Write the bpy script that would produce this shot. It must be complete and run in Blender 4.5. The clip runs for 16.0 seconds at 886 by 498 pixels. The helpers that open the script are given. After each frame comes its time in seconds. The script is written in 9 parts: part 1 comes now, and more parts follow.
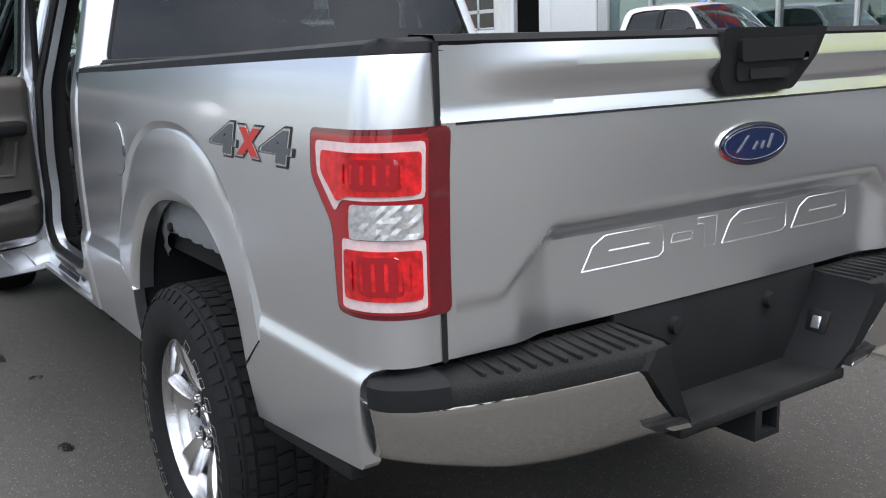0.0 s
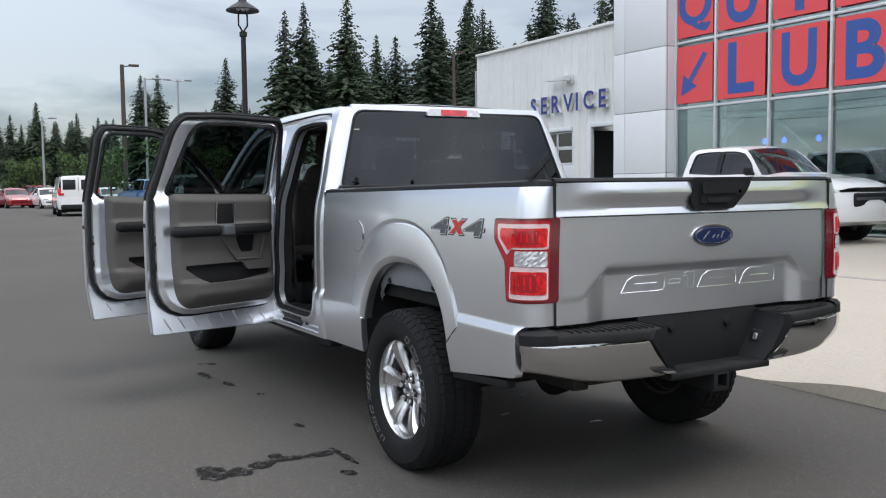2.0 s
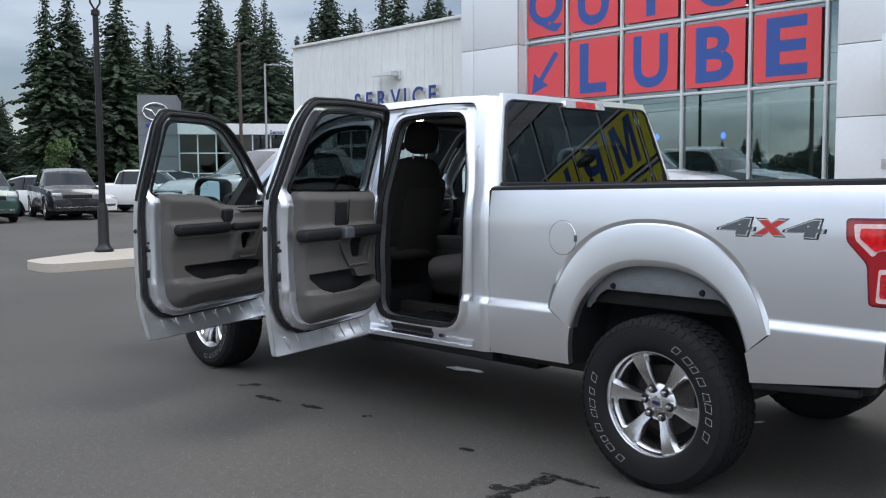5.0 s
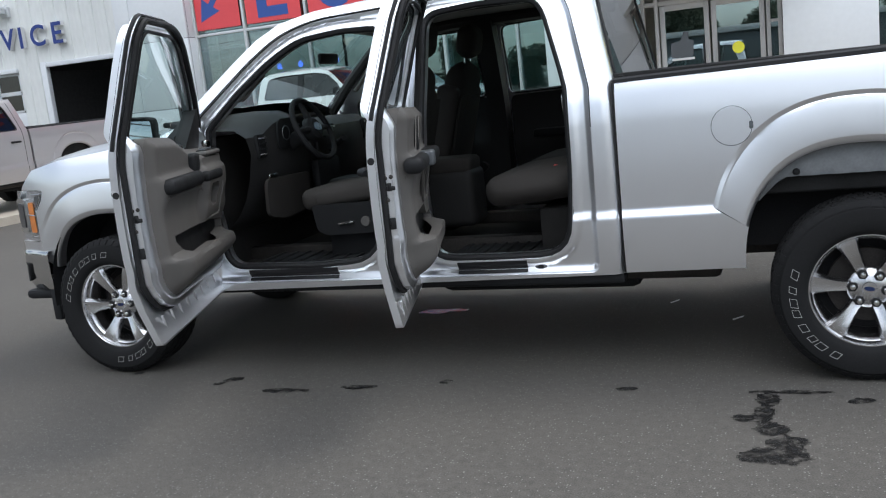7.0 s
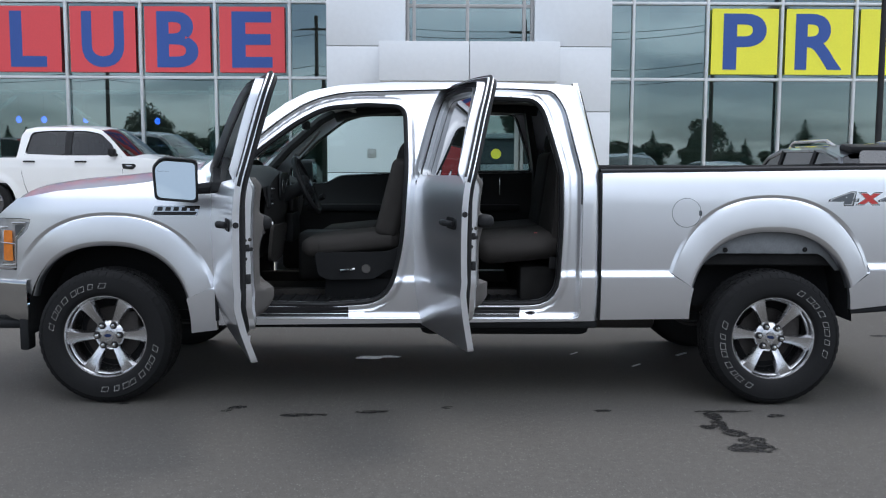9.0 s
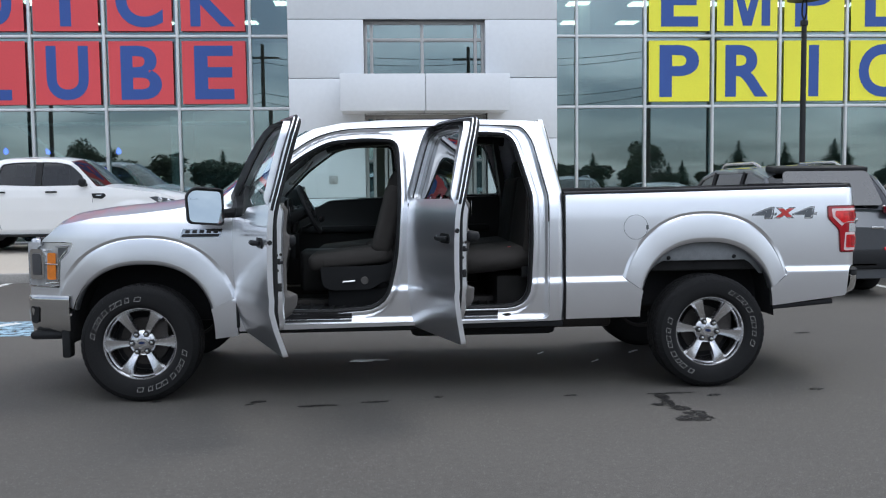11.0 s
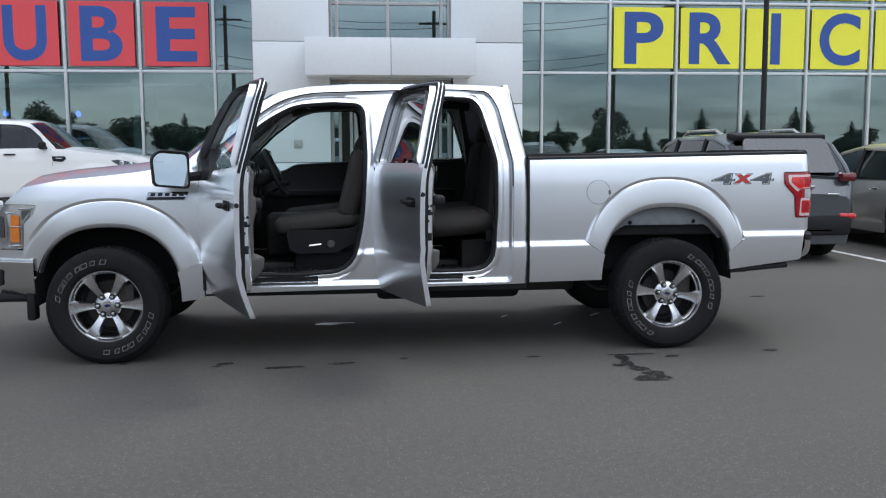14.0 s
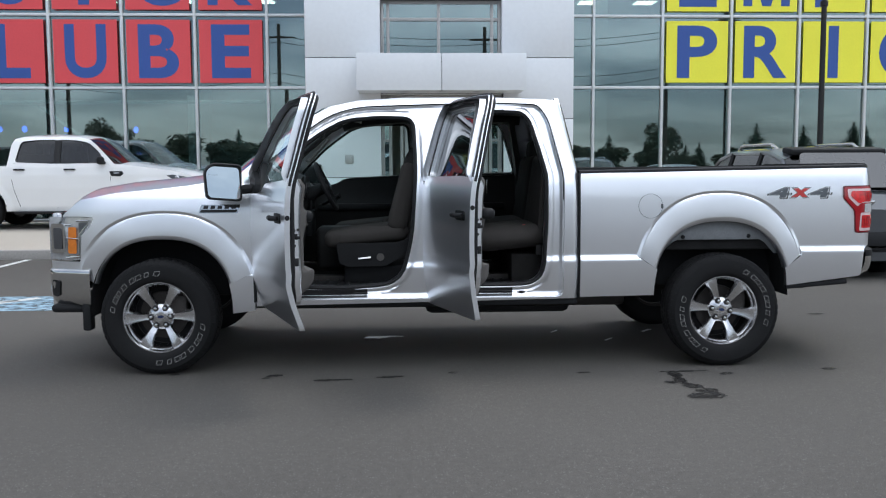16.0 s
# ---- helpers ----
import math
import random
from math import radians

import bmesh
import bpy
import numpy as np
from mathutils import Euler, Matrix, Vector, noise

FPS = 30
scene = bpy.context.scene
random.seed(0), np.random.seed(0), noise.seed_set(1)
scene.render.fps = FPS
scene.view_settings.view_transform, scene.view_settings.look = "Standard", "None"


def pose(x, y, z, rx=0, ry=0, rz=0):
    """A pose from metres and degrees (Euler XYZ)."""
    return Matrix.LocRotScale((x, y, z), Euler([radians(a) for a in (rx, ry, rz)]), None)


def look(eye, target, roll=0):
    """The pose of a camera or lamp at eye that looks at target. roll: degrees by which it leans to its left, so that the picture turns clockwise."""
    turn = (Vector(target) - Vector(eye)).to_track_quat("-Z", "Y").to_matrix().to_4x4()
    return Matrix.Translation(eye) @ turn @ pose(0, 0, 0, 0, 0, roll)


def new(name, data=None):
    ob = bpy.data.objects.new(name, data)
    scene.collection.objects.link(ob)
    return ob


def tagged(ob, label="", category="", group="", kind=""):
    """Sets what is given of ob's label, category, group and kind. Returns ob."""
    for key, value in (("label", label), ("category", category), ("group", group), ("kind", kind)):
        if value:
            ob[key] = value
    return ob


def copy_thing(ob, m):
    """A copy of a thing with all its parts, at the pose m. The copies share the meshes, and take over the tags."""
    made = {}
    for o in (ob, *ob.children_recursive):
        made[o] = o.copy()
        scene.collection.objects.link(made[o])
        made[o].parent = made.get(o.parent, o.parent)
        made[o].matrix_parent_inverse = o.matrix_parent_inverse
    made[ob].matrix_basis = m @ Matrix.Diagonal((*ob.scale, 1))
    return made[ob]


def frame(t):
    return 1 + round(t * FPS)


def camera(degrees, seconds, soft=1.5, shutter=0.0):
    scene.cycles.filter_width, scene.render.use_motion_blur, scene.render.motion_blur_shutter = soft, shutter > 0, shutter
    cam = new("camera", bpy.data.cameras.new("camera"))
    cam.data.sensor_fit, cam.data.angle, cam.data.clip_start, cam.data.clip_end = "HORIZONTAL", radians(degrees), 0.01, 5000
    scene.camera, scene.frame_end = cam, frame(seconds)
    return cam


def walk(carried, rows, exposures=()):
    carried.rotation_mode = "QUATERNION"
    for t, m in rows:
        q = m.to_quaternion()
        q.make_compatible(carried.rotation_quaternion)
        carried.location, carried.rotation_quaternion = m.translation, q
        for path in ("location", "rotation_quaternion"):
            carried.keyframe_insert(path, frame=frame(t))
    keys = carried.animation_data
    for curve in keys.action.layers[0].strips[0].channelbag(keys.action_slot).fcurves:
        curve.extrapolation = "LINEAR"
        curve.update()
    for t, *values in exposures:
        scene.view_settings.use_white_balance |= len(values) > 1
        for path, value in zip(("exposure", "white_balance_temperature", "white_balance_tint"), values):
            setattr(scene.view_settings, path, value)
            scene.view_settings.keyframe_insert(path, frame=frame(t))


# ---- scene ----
cam = camera(52.2, 16.0, soft=1.15)
PATH = [
    (0, (4.417, -1.709, 1.418), (2.795, -0.62, 0.992), -1.9),
    (0.5, (4.787, -2.073, 1.424), (3.128, -1.001, 1.11), -2.5),
    (1, (5.223, -2.365, 1.431), (3.525, -1.341, 1.168), -2.9),
    (1.5, (5.604, -2.666, 1.425), (3.892, -1.654, 1.211), -2.6),
    (2, (6.012, -2.98, 1.43), (4.274, -2.001, 1.287), -0.6),
    (2.5, (6.219, -3.253, 1.446), (4.471, -2.287, 1.324), 1.1),
    (3, (6.191, -3.621, 1.447), (4.461, -2.625, 1.306), 1.8),
    (3.2, (6.073, -3.7, 1.457), (4.349, -2.697, 1.309), 2.1),
    (5.3, (3.935, -4.658, 1.458), (2.622, -3.157, 1.3), -0.6),
    (5.5, (3.699, -4.728, 1.46), (2.474, -3.155, 1.305), -0.5),
    (6, (3.006, -4.857, 1.459), (1.994, -3.137, 1.328), -0.3),
    (6.5, (2.383, -5.035, 1.461), (1.595, -3.206, 1.286), -1.0),
    (7, (1.642, -5.121, 1.441), (0.943, -3.279, 1.095), -6.1),
    (7.5, (1.083, -5.372, 1.436), (0.696, -3.435, 1.119), -3.3),
    (8, (0.564, -5.542, 1.434), (0.286, -3.578, 1.179), -2.0),
    (8.5, (0.171, -5.897, 1.454), (0.058, -3.908, 1.276), -1.4),
    (9, (-0.004, -6.307, 1.444), (0.004, -4.316, 1.254), 0.2),
    (9.5, (-0.143, -6.683, 1.443), (-0.034, -4.695, 1.246), -0.9),
    (10, (-0.312, -6.926, 1.445), (-0.177, -4.937, 1.28), -1.6),
    (10.2, (-0.32, -7.074, 1.456), (-0.196, -5.083, 1.306), -1.0),
    (12.3, (-0.325, -7.311, 1.447), (-0.187, -5.32, 1.314), -0.3),
    (12.5, (-0.334, -7.324, 1.456), (-0.184, -5.335, 1.312), 0.2),
    (13, (-0.321, -7.3, 1.439), (-0.112, -5.321, 1.248), 0.8),
    (13.5, (-0.323, -7.319, 1.441), (-0.082, -5.343, 1.251), 0.2),
    (14, (-0.331, -7.314, 1.445), (-0.124, -5.336, 1.232), -0.3),
    (14.5, (-0.333, -7.285, 1.436), (-0.178, -5.306, 1.193), 0.1),
    (15, (-0.349, -7.272, 1.432), (-0.223, -5.29, 1.193), 0.7),
    (15.5, (-0.334, -7.294, 1.437), (-0.217, -5.31, 1.217), 0.7),
    (16, (-0.327, -7.289, 1.428), (-0.229, -5.299, 1.25), -0.3),
]
walk(cam, [(t, look(eye, target, roll)) for t, eye, target, roll in PATH],
     [(0.0, 1.13, 6500, 10), (3.0, 0.79, 6450, 10), (5.5, 0.82, 6200, 10), (6.6, 0.75, 6100, 10), (7.2, 0.97, 6500, 8), (8.0, 0.88, 6200, 9),
      (8.8, 0.76, 6150, 10), (16.0, 0.70, 6200, 9)])

# ---- world, sun ----
SUN_UP, SUN_ROUND = radians(58), radians(60)
world = bpy.data.worlds.new("overcast")
world.use_nodes = True
scene.world = world
wn, wl = world.node_tree.nodes, world.node_tree.links
wn.clear()
w_out = wn.new("ShaderNodeOutputWorld")
w_bg = wn.new("ShaderNodeBackground")
w_sky = wn.new("ShaderNodeTexSky")
w_sky.sky_type = "NISHITA"
w_sky.sun_disc = False
w_sky.sun_elevation, w_sky.sun_rotation = SUN_UP, SUN_ROUND
w_co = wn.new("ShaderNodeTexCoord")
w_sep = wn.new("ShaderNodeSeparateXYZ")
wl.new(w_co.outputs["Generated"], w_sep.inputs[0])


def wmath(op, a, b=None, c=None):
    n = wn.new("ShaderNodeMath")
    n.operation = op
    for i, v in enumerate((a, b, c)):
        if v is None:
            continue
        if isinstance(v, (int, float)):
            n.inputs[i].default_value = v
        else:
            wl.new(v, n.inputs[i])
    return n.outputs[0]


w_up = wmath("MAXIMUM", w_sep.outputs[2], 0.0)
w_den = wmath("ADD", w_up, 0.16)
w_vec = wn.new("ShaderNodeCombineXYZ")
wl.new(wmath("DIVIDE", w_sep.outputs[0], w_den), w_vec.inputs[0])
wl.new(wmath("DIVIDE", w_sep.outputs[1], w_den), w_vec.inputs[1])
w_n1 = wn.new("ShaderNodeTexNoise")
w_n1.inputs["Scale"].default_value, w_n1.inputs["Detail"].default_value = 0.75, 7.0
w_n1.inputs["Roughness"].default_value, w_n1.inputs["Distortion"].default_value = 0.52, 0.5
wl.new(w_vec.outputs[0], w_n1.inputs["Vector"])
w_ramp = wn.new("ShaderNodeValToRGB")
w_ramp.color_ramp.elements[0].position, w_ramp.color_ramp.elements[0].color = 0.40, (0.30, 0.325, 0.39, 1)
w_ramp.color_ramp.elements[1].position, w_ramp.color_ramp.elements[1].color = 0.575, (1.03, 1.055, 1.09, 1)
wl.new(w_n1.outputs[0], w_ramp.inputs[0])
# an overcast sky is about three times as bright overhead as at the horizon
w_lum = wmath("MULTIPLY_ADD", wmath("POWER", w_up, 1.1), 1.15, 0.21)
# the cloud is thinner, and so brighter, towards the road side
w_side = wmath("MULTIPLY_ADD", wmath("SMOOTH_MIN", wmath("MULTIPLY", w_sep.outputs[1], -1.0), 1.0, 0.2), 0.52, 1.0)
w_lum = wmath("MULTIPLY", w_lum, w_side)
# and a little brighter towards the east end of the lot
w_lum = wmath("MULTIPLY", w_lum, wmath("MULTIPLY_ADD", w_sep.outputs[0], 0.24, 1.0))
w_mul = wn.new("ShaderNodeVectorMath")
w_mul.operation = "SCALE"
wl.new(w_ramp.outputs[0], w_mul.inputs[0])
wl.new(w_lum, w_mul.inputs["Scale"])
w_skys = wn.new("ShaderNodeVectorMath")
w_skys.operation = "SCALE"
w_skys.inputs["Scale"].default_value = 0.035
wl.new(w_sky.outputs[0], w_skys.inputs[0])
w_add = wn.new("ShaderNodeVectorMath")
w_add.operation = "ADD"
wl.new(w_mul.outputs[0], w_add.inputs[0])
wl.new(w_skys.outputs[0], w_add.inputs[1])
wl.new(w_add.outputs[0], w_bg.inputs[0])
w_bg.inputs[1].default_value = 1.0
wl.new(w_bg.outputs[0], w_out.inputs[0])

sun = new("sun", bpy.data.lights.new("sun", "SUN"))
sun.data.energy, sun.data.angle, sun.data.color = 0.8, radians(24), (1.0, 0.96, 0.9)
sun.matrix_world = look((10 * math.sin(SUN_ROUND), 10 * math.cos(SUN_ROUND), 16), (0, 0, 0))

# ---- materials ----
def mk(name, col, rough=0.5, metal=0.0, var=0.12, scale=8.0, fine=60.0, bump=0.0, coat=0.0, spec=0.5, emit=None, power=0.0, stretch=(1, 1, 1), rand=0.0, rvar=0.12):
    """A surface with variation at two scales, a little relief and uneven gloss."""
    m = bpy.data.materials.new(name)
    m.use_nodes = True
    n, l = m.node_tree.nodes, m.node_tree.links
    b = n["Principled BSDF"]
    co = n.new("ShaderNodeTexCoord")
    mp = n.new("ShaderNodeMapping")
    mp.inputs["Scale"].default_value = stretch
    l.new(co.outputs["Object"], mp.inputs[0])
    big, small = n.new("ShaderNodeTexNoise"), n.new("ShaderNodeTexNoise")
    big.inputs["Scale"].default_value, big.inputs["Detail"].default_value = scale, 5
    small.inputs["Scale"].default_value, small.inputs["Detail"].default_value = fine, 3
    l.new(mp.outputs[0], big.inputs["Vector"])
    l.new(mp.outputs[0], small.inputs["Vector"])
    mixn = n.new("ShaderNodeMath")
    mixn.operation = "MULTIPLY_ADD"
    mixn.inputs[1].default_value = 0.55
    l.new(small.outputs[0], mixn.inputs[0])
    half = n.new("ShaderNodeMath")
    half.operation = "MULTIPLY"
    half.inputs[1].default_value = 0.45
    l.new(big.outputs[0], half.inputs[0])
    l.new(half.outputs[0], mixn.inputs[2])
    fac = mixn.outputs[0]
    if rand:
        info = n.new("ShaderNodeObjectInfo")
        rr = n.new("ShaderNodeMath")
        rr.operation = "MULTIPLY_ADD"
        rr.inputs[1].default_value = rand
        l.new(info.outputs["Random"], rr.inputs[0])
        l.new(fac, rr.inputs[2])
        fac = rr.outputs[0]
    ramp = n.new("ShaderNodeValToRGB")
    lo, hi = [max(0.0, c * (1 - var)) for c in col], [min(1.0, c * (1 + var)) for c in col]
    ramp.color_ramp.elements[0].position, ramp.color_ramp.elements[0].color = 0.3, (*lo, 1)
    ramp.color_ramp.elements[1].position, ramp.color_ramp.elements[1].color = 0.7 + rand, (*hi, 1)
    l.new(fac, ramp.inputs[0])
    l.new(ramp.outputs[0], b.inputs["Base Color"])
    rg = n.new("ShaderNodeMapRange")
    rg.inputs["From Min"].default_value, rg.inputs["From Max"].default_value = 0.3, 0.7
    rg.inputs["To Min"].default_value, rg.inputs["To Max"].default_value = max(0.0, rough * (1 - rvar)), min(1.0, rough * (1 + rvar))
    l.new(big.outputs[0], rg.inputs[0])
    l.new(rg.outputs[0], b.inputs["Roughness"])
    b.inputs["Metallic"].default_value = metal
    b.inputs["Specular IOR Level"].default_value = spec
    b.inputs["Coat Weight"].default_value = coat
    b.inputs["Coat Roughness"].default_value = 0.05
    if bump:
        bp = n.new("ShaderNodeBump")
        bp.inputs["Strength"].default_value = 0.6
        bp.inputs["Distance"].default_value = bump
        l.new(small.outputs[0], bp.inputs["Height"])
        l.new(bp.outputs[0], b.inputs["Normal"])
    if emit:
        b.inputs["Emission Color"].default_value = (*emit, 1)
        b.inputs["Emission Strength"].default_value = power
    return m


def glass(name, tint, base=0.04, gain=0.96, gloss=0.0, coat=(1, 1, 1)):
    """A thin pane: tinted see-through with a mirror gloss that grows towards grazing."""
    m = bpy.data.materials.new(name)
    m.use_nodes = True
    n, l = m.node_tree.nodes, m.node_tree.links
    n.clear()
    out, mix = n.new("ShaderNodeOutputMaterial"), n.new("ShaderNodeMixShader")
    tr, gl = n.new("ShaderNodeBsdfTransparent"), n.new("ShaderNodeBsdfGlossy")
    tr.inputs[0].default_value = (*tint, 1)
    gl.inputs["Roughness"].default_value = gloss
    gl.inputs[0].default_value = (*coat, 1)
    lw = n.new("ShaderNodeLayerWeight")
    lw.inputs[0].default_value = 0.5
    pw, ma = n.new("ShaderNodeMath"), n.new("ShaderNodeMath")
    pw.operation, ma.operation = "POWER", "MULTIPLY_ADD"
    pw.inputs[1].default_value = 4.0
    ma.inputs[1].default_value, ma.inputs[2].default_value = gain, base
    l.new(lw.outputs["Facing"], pw.inputs[0])
    l.new(pw.outputs[0], ma.inputs[0])
    l.new(ma.outputs[0], mix.inputs[0])
    l.new(tr.outputs[0], mix.inputs[1])
    l.new(gl.outputs[0], mix.inputs[2])
    l.new(mix.outputs[0], out.inputs[0])
    return m


SILVER = mk("silver_paint", (0.94, 0.955, 0.985), 0.31, 0.965, 0.012, 1.2, 5, coat=1.0, rvar=0.03)
SILVER.node_tree.nodes["Principled BSDF"].inputs["Coat Roughness"].default_value = 0.10
WHITEP = mk("white_paint", (0.78, 0.78, 0.77), 0.32, 0.0, 0.03, 3, 300, coat=1.0)
GREYP = mk("grey_paint", (0.11, 0.115, 0.12), 0.3, 0.5, 0.05, 3, 500, coat=1.0)
GREYLP = mk("warm_grey_paint", (0.30, 0.29, 0.275), 0.3, 0.5, 0.05, 3, 500, coat=1.0)
REDP = mk("red_paint", (0.35, 0.015, 0.02), 0.3, 0.2, 0.05, 3, 500, coat=1.0)
BLUEP = mk("blue_paint", (0.03, 0.10, 0.30), 0.3, 0.3, 0.05, 3, 500, coat=1.0)
BLACKP = mk("black_paint", (0.014, 0.015, 0.018), 0.28, 0.1, 0.1, 3, 500, coat=1.0)
GREENP = mk("dark_green_paint", (0.02, 0.06, 0.05), 0.3, 0.3, 0.1, 3, 500, coat=1.0)
CHROME = mk("chrome", (0.66, 0.655, 0.64), 0.045, 1.0, 0.04, 5, 90, rvar=0.4)
LENSC = mk("headlamp_glass", (0.62, 0.64, 0.66), 0.12, 0.7, 0.3, 7, 16, coat=1.0)
DGREYP = mk("dark_grey_paint", (0.080, 0.086, 0.095), 0.3, 0.4, 0.05, 3, 20, coat=1.0)
ALLOY = mk("bright_alloy", (0.70, 0.70, 0.71), 0.24, 1.0, 0.06, 9, 200)
ALLOYD = mk("grey_alloy", (0.16, 0.16, 0.17), 0.35, 0.9, 0.1, 9, 200)
PRIMER = mk("grey_primer", (0.20, 0.21, 0.22), 0.55, 0.0, 0.12, 6, 90)
STEELD = mk("rusty_steel_and_barrel_shade", (0.05, 0.045, 0.042), 0.6, 0.6, 0.35, 14, 120, bump=0.002)
RUBBER = mk("tyre_rubber", (0.013, 0.013, 0.0135), 0.80, 0.0, 0.25, 10, 160, bump=0.0008, spec=0.2)
SEALR = mk("black_seal_rubber", (0.012, 0.012, 0.013), 0.6, 0.0, 0.2, 12, 160, spec=0.35)
PLASTIC = mk("black_grained_plastic", (0.0145, 0.015, 0.016), 0.6, 0.0, 0.25, 9, 420, bump=0.0006, spec=0.2)
PLASTD = mk("dusty_black_plastic", (0.019, 0.019, 0.019), 0.7, 0.0, 0.65, 7, 260, bump=0.0008, spec=0.16)
LINER = mk("wheel_liner", (0.018, 0.018, 0.019), 0.85, 0.0, 0.3, 10, 120, bump=0.002, spec=0.2)
TRIM = mk("taupe_door_plastic", (0.10, 0.094, 0.088), 0.6, 0.0, 0.08, 6, 500, bump=0.0005, spec=0.35)
TRIMD = mk("charcoal_dash_plastic", (0.025, 0.0245, 0.0245), 0.6, 0.0, 0.15, 6, 500, bump=0.0005, spec=0.35)
CLOTH = mk("grey_seat_cloth", (0.048, 0.044, 0.041), 0.92, 0.0, 0.18, 14, 700, bump=0.0012, spec=0.15)
CLOTHD = mk("dark_seat_cloth", (0.032, 0.030, 0.028), 0.92, 0.0, 0.18, 14, 700, bump=0.0012, spec=0.15)
CARPET = mk("floor_carpet", (0.03, 0.029, 0.028), 0.95, 0.0, 0.25, 18, 500, bump=0.003, spec=0.1)
HEADLN = mk("headliner", (0.26, 0.25, 0.24), 0.95, 0.0, 0.08, 6, 500, spec=0.1)
GLASS = glass("clear_car_glass", (0.66, 0.80, 0.78), 0.05)
PRIV = glass("privacy_glass", (0.055, 0.06, 0.065), 0.055, 0.46)
DARKG = glass("dark_car_glass", (0.10, 0.12, 0.12), 0.06)
SHOPG = glass("shop_glass", (0.44, 0.60, 0.60), 0.26, 0.62, coat=(0.86, 0.98, 1.0))
MIRROR = mk("mirror", (0.74, 0.80, 0.77), 0.01, 1.0, 0.01, 3, 50)
LENSR = mk("red_lens", (0.62, 0.010, 0.014), 0.10, 0.0, 0.6, 20, 60, coat=1.0)
LENSB = mk("bright_red_lens", (0.36, 0.006, 0.013), 0.14, 0.0, 0.06, 14, 60, coat=1.0)
LENSD = mk("deep_red_lens", (0.13, 0.004, 0.009), 0.12, 0.0, 0.2, 14, 60, coat=1.0)
LENSP = mk("pale_red_lens", (0.74, 0.56, 0.56), 0.15, 0.0, 0.15, 30, 90, coat=1.0)
LENSW = mk("clear_lens", (0.62, 0.62, 0.62), 0.14, 0.4, 0.35, 40, 110, coat=1.0)
LENSA = mk("amber_lens", (0.70, 0.20, 0.02), 0.15, 0.0, 0.15, 30, 90, coat=1.0)
BADGEB = mk("badge_blue", (0.012, 0.025, 0.09), 0.2, 0.2, 0.1, 30, 90, coat=1.0)
BADGEW = mk("badge_silver", (0.62, 0.62, 0.62), 0.25, 0.8, 0.05, 30, 90)
DECALG = mk("decal_grey", (0.11, 0.12, 0.13), 0.4, 0.3, 0.1, 40, 300)
DECALR = mk("decal_red", (0.50, 0.035, 0.03), 0.4, 0.0, 0.1, 40, 300)
DECALK = mk("decal_black", (0.010, 0.010, 0.012), 0.4, 0.0, 0.1, 40, 300)
TYREW = mk("tyre_marking_white", (0.42, 0.42, 0.40), 0.6, 0.0, 0.12, 40, 300)

CLAD = mk("white_composite_panel", (0.71, 0.73, 0.75), 0.38, 0.0, 0.035, 0.7, 12, rand=0.05)
CLADJ = mk("panel_joint", (0.10, 0.10, 0.105), 0.8, 0.0, 0.1, 3, 50)
RIBW = mk("white_ribbed_siding", (0.72, 0.73, 0.71), 0.45, 0.0, 0.07, 0.6, 9, stretch=(1, 1, 0.3))
ALU = mk("pale_aluminium_frame", (0.66, 0.68, 0.69), 0.4, 0.3, 0.05, 2, 40)
DOORF = mk("grey_door_frame", (0.42, 0.41, 0.40), 0.45, 0.2, 0.06, 2, 40)
SIGNR = mk("red_vinyl", (0.72, 0.075, 0.085), 0.5, 0.0, 0.05, 1.5, 30)
SIGNY = mk("yellow_vinyl", (0.88, 0.84, 0.055), 0.5, 0.0, 0.05, 1.5, 30)
SIGNB = mk("blue_vinyl", (0.035, 0.09, 0.33), 0.5, 0.0, 0.06, 1.5, 30)
LETTB = mk("blue_letter_face", (0.02, 0.045, 0.22), 0.4, 0.0, 0.1, 2, 40)
LETTW = mk("white_letter_side", (0.70, 0.70, 0.70), 0.5, 0.0, 0.06, 2, 40)
INWALL = mk("shop_inside_wall", (0.24, 0.25, 0.25), 0.8, 0.0, 0.15, 0.8, 10)
# near-black for every bay surface: the shade inside is put into the colour
INSHADE = mk("garage_shade", (0.05, 0.05, 0.05), 0.9, 0.0, 0.3, 0.8, 10)
INLAMP = mk("ceiling_tube", (0.9, 0.88, 0.8), 0.5, emit=(1.0, 0.86, 0.66), power=5.5)
LAMPB = mk("blue_lamp_glow", (0.05, 0.10, 0.8), 0.4, emit=(0.06, 0.14, 1.0), power=4.0)
POST = mk("black_post_paint", (0.013, 0.013, 0.014), 0.45, 0.2, 0.15, 5, 60)
POSTG = mk("galvanised_post", (0.36, 0.37, 0.38), 0.5, 0.6, 0.1, 5, 60)
WOODP = mk("pole_wood", (0.07, 0.055, 0.045), 0.85, 0.0, 0.3, 3, 30, stretch=(1, 1, 0.1))
SHOPW = mk("far_white_wall", (0.70, 0.71, 0.71), 0.6, 0.0, 0.06, 0.3, 4)
SHOPGR = mk("far_grey_cladding", (0.16, 0.17, 0.18), 0.5, 0.2, 0.1, 0.3, 4)
BARK = mk("bark", (0.06, 0.048, 0.038), 0.95, 0.0, 0.35, 2, 20, bump=0.02)
PAINTL = mk("road_line_paint", (0.62, 0.62, 0.60), 0.75, 0.0, 0.25, 5, 60)
PAINTB = mk("blue_road_paint", (0.30, 0.45, 0.55), 0.75, 0.0, 0.25, 5, 60)


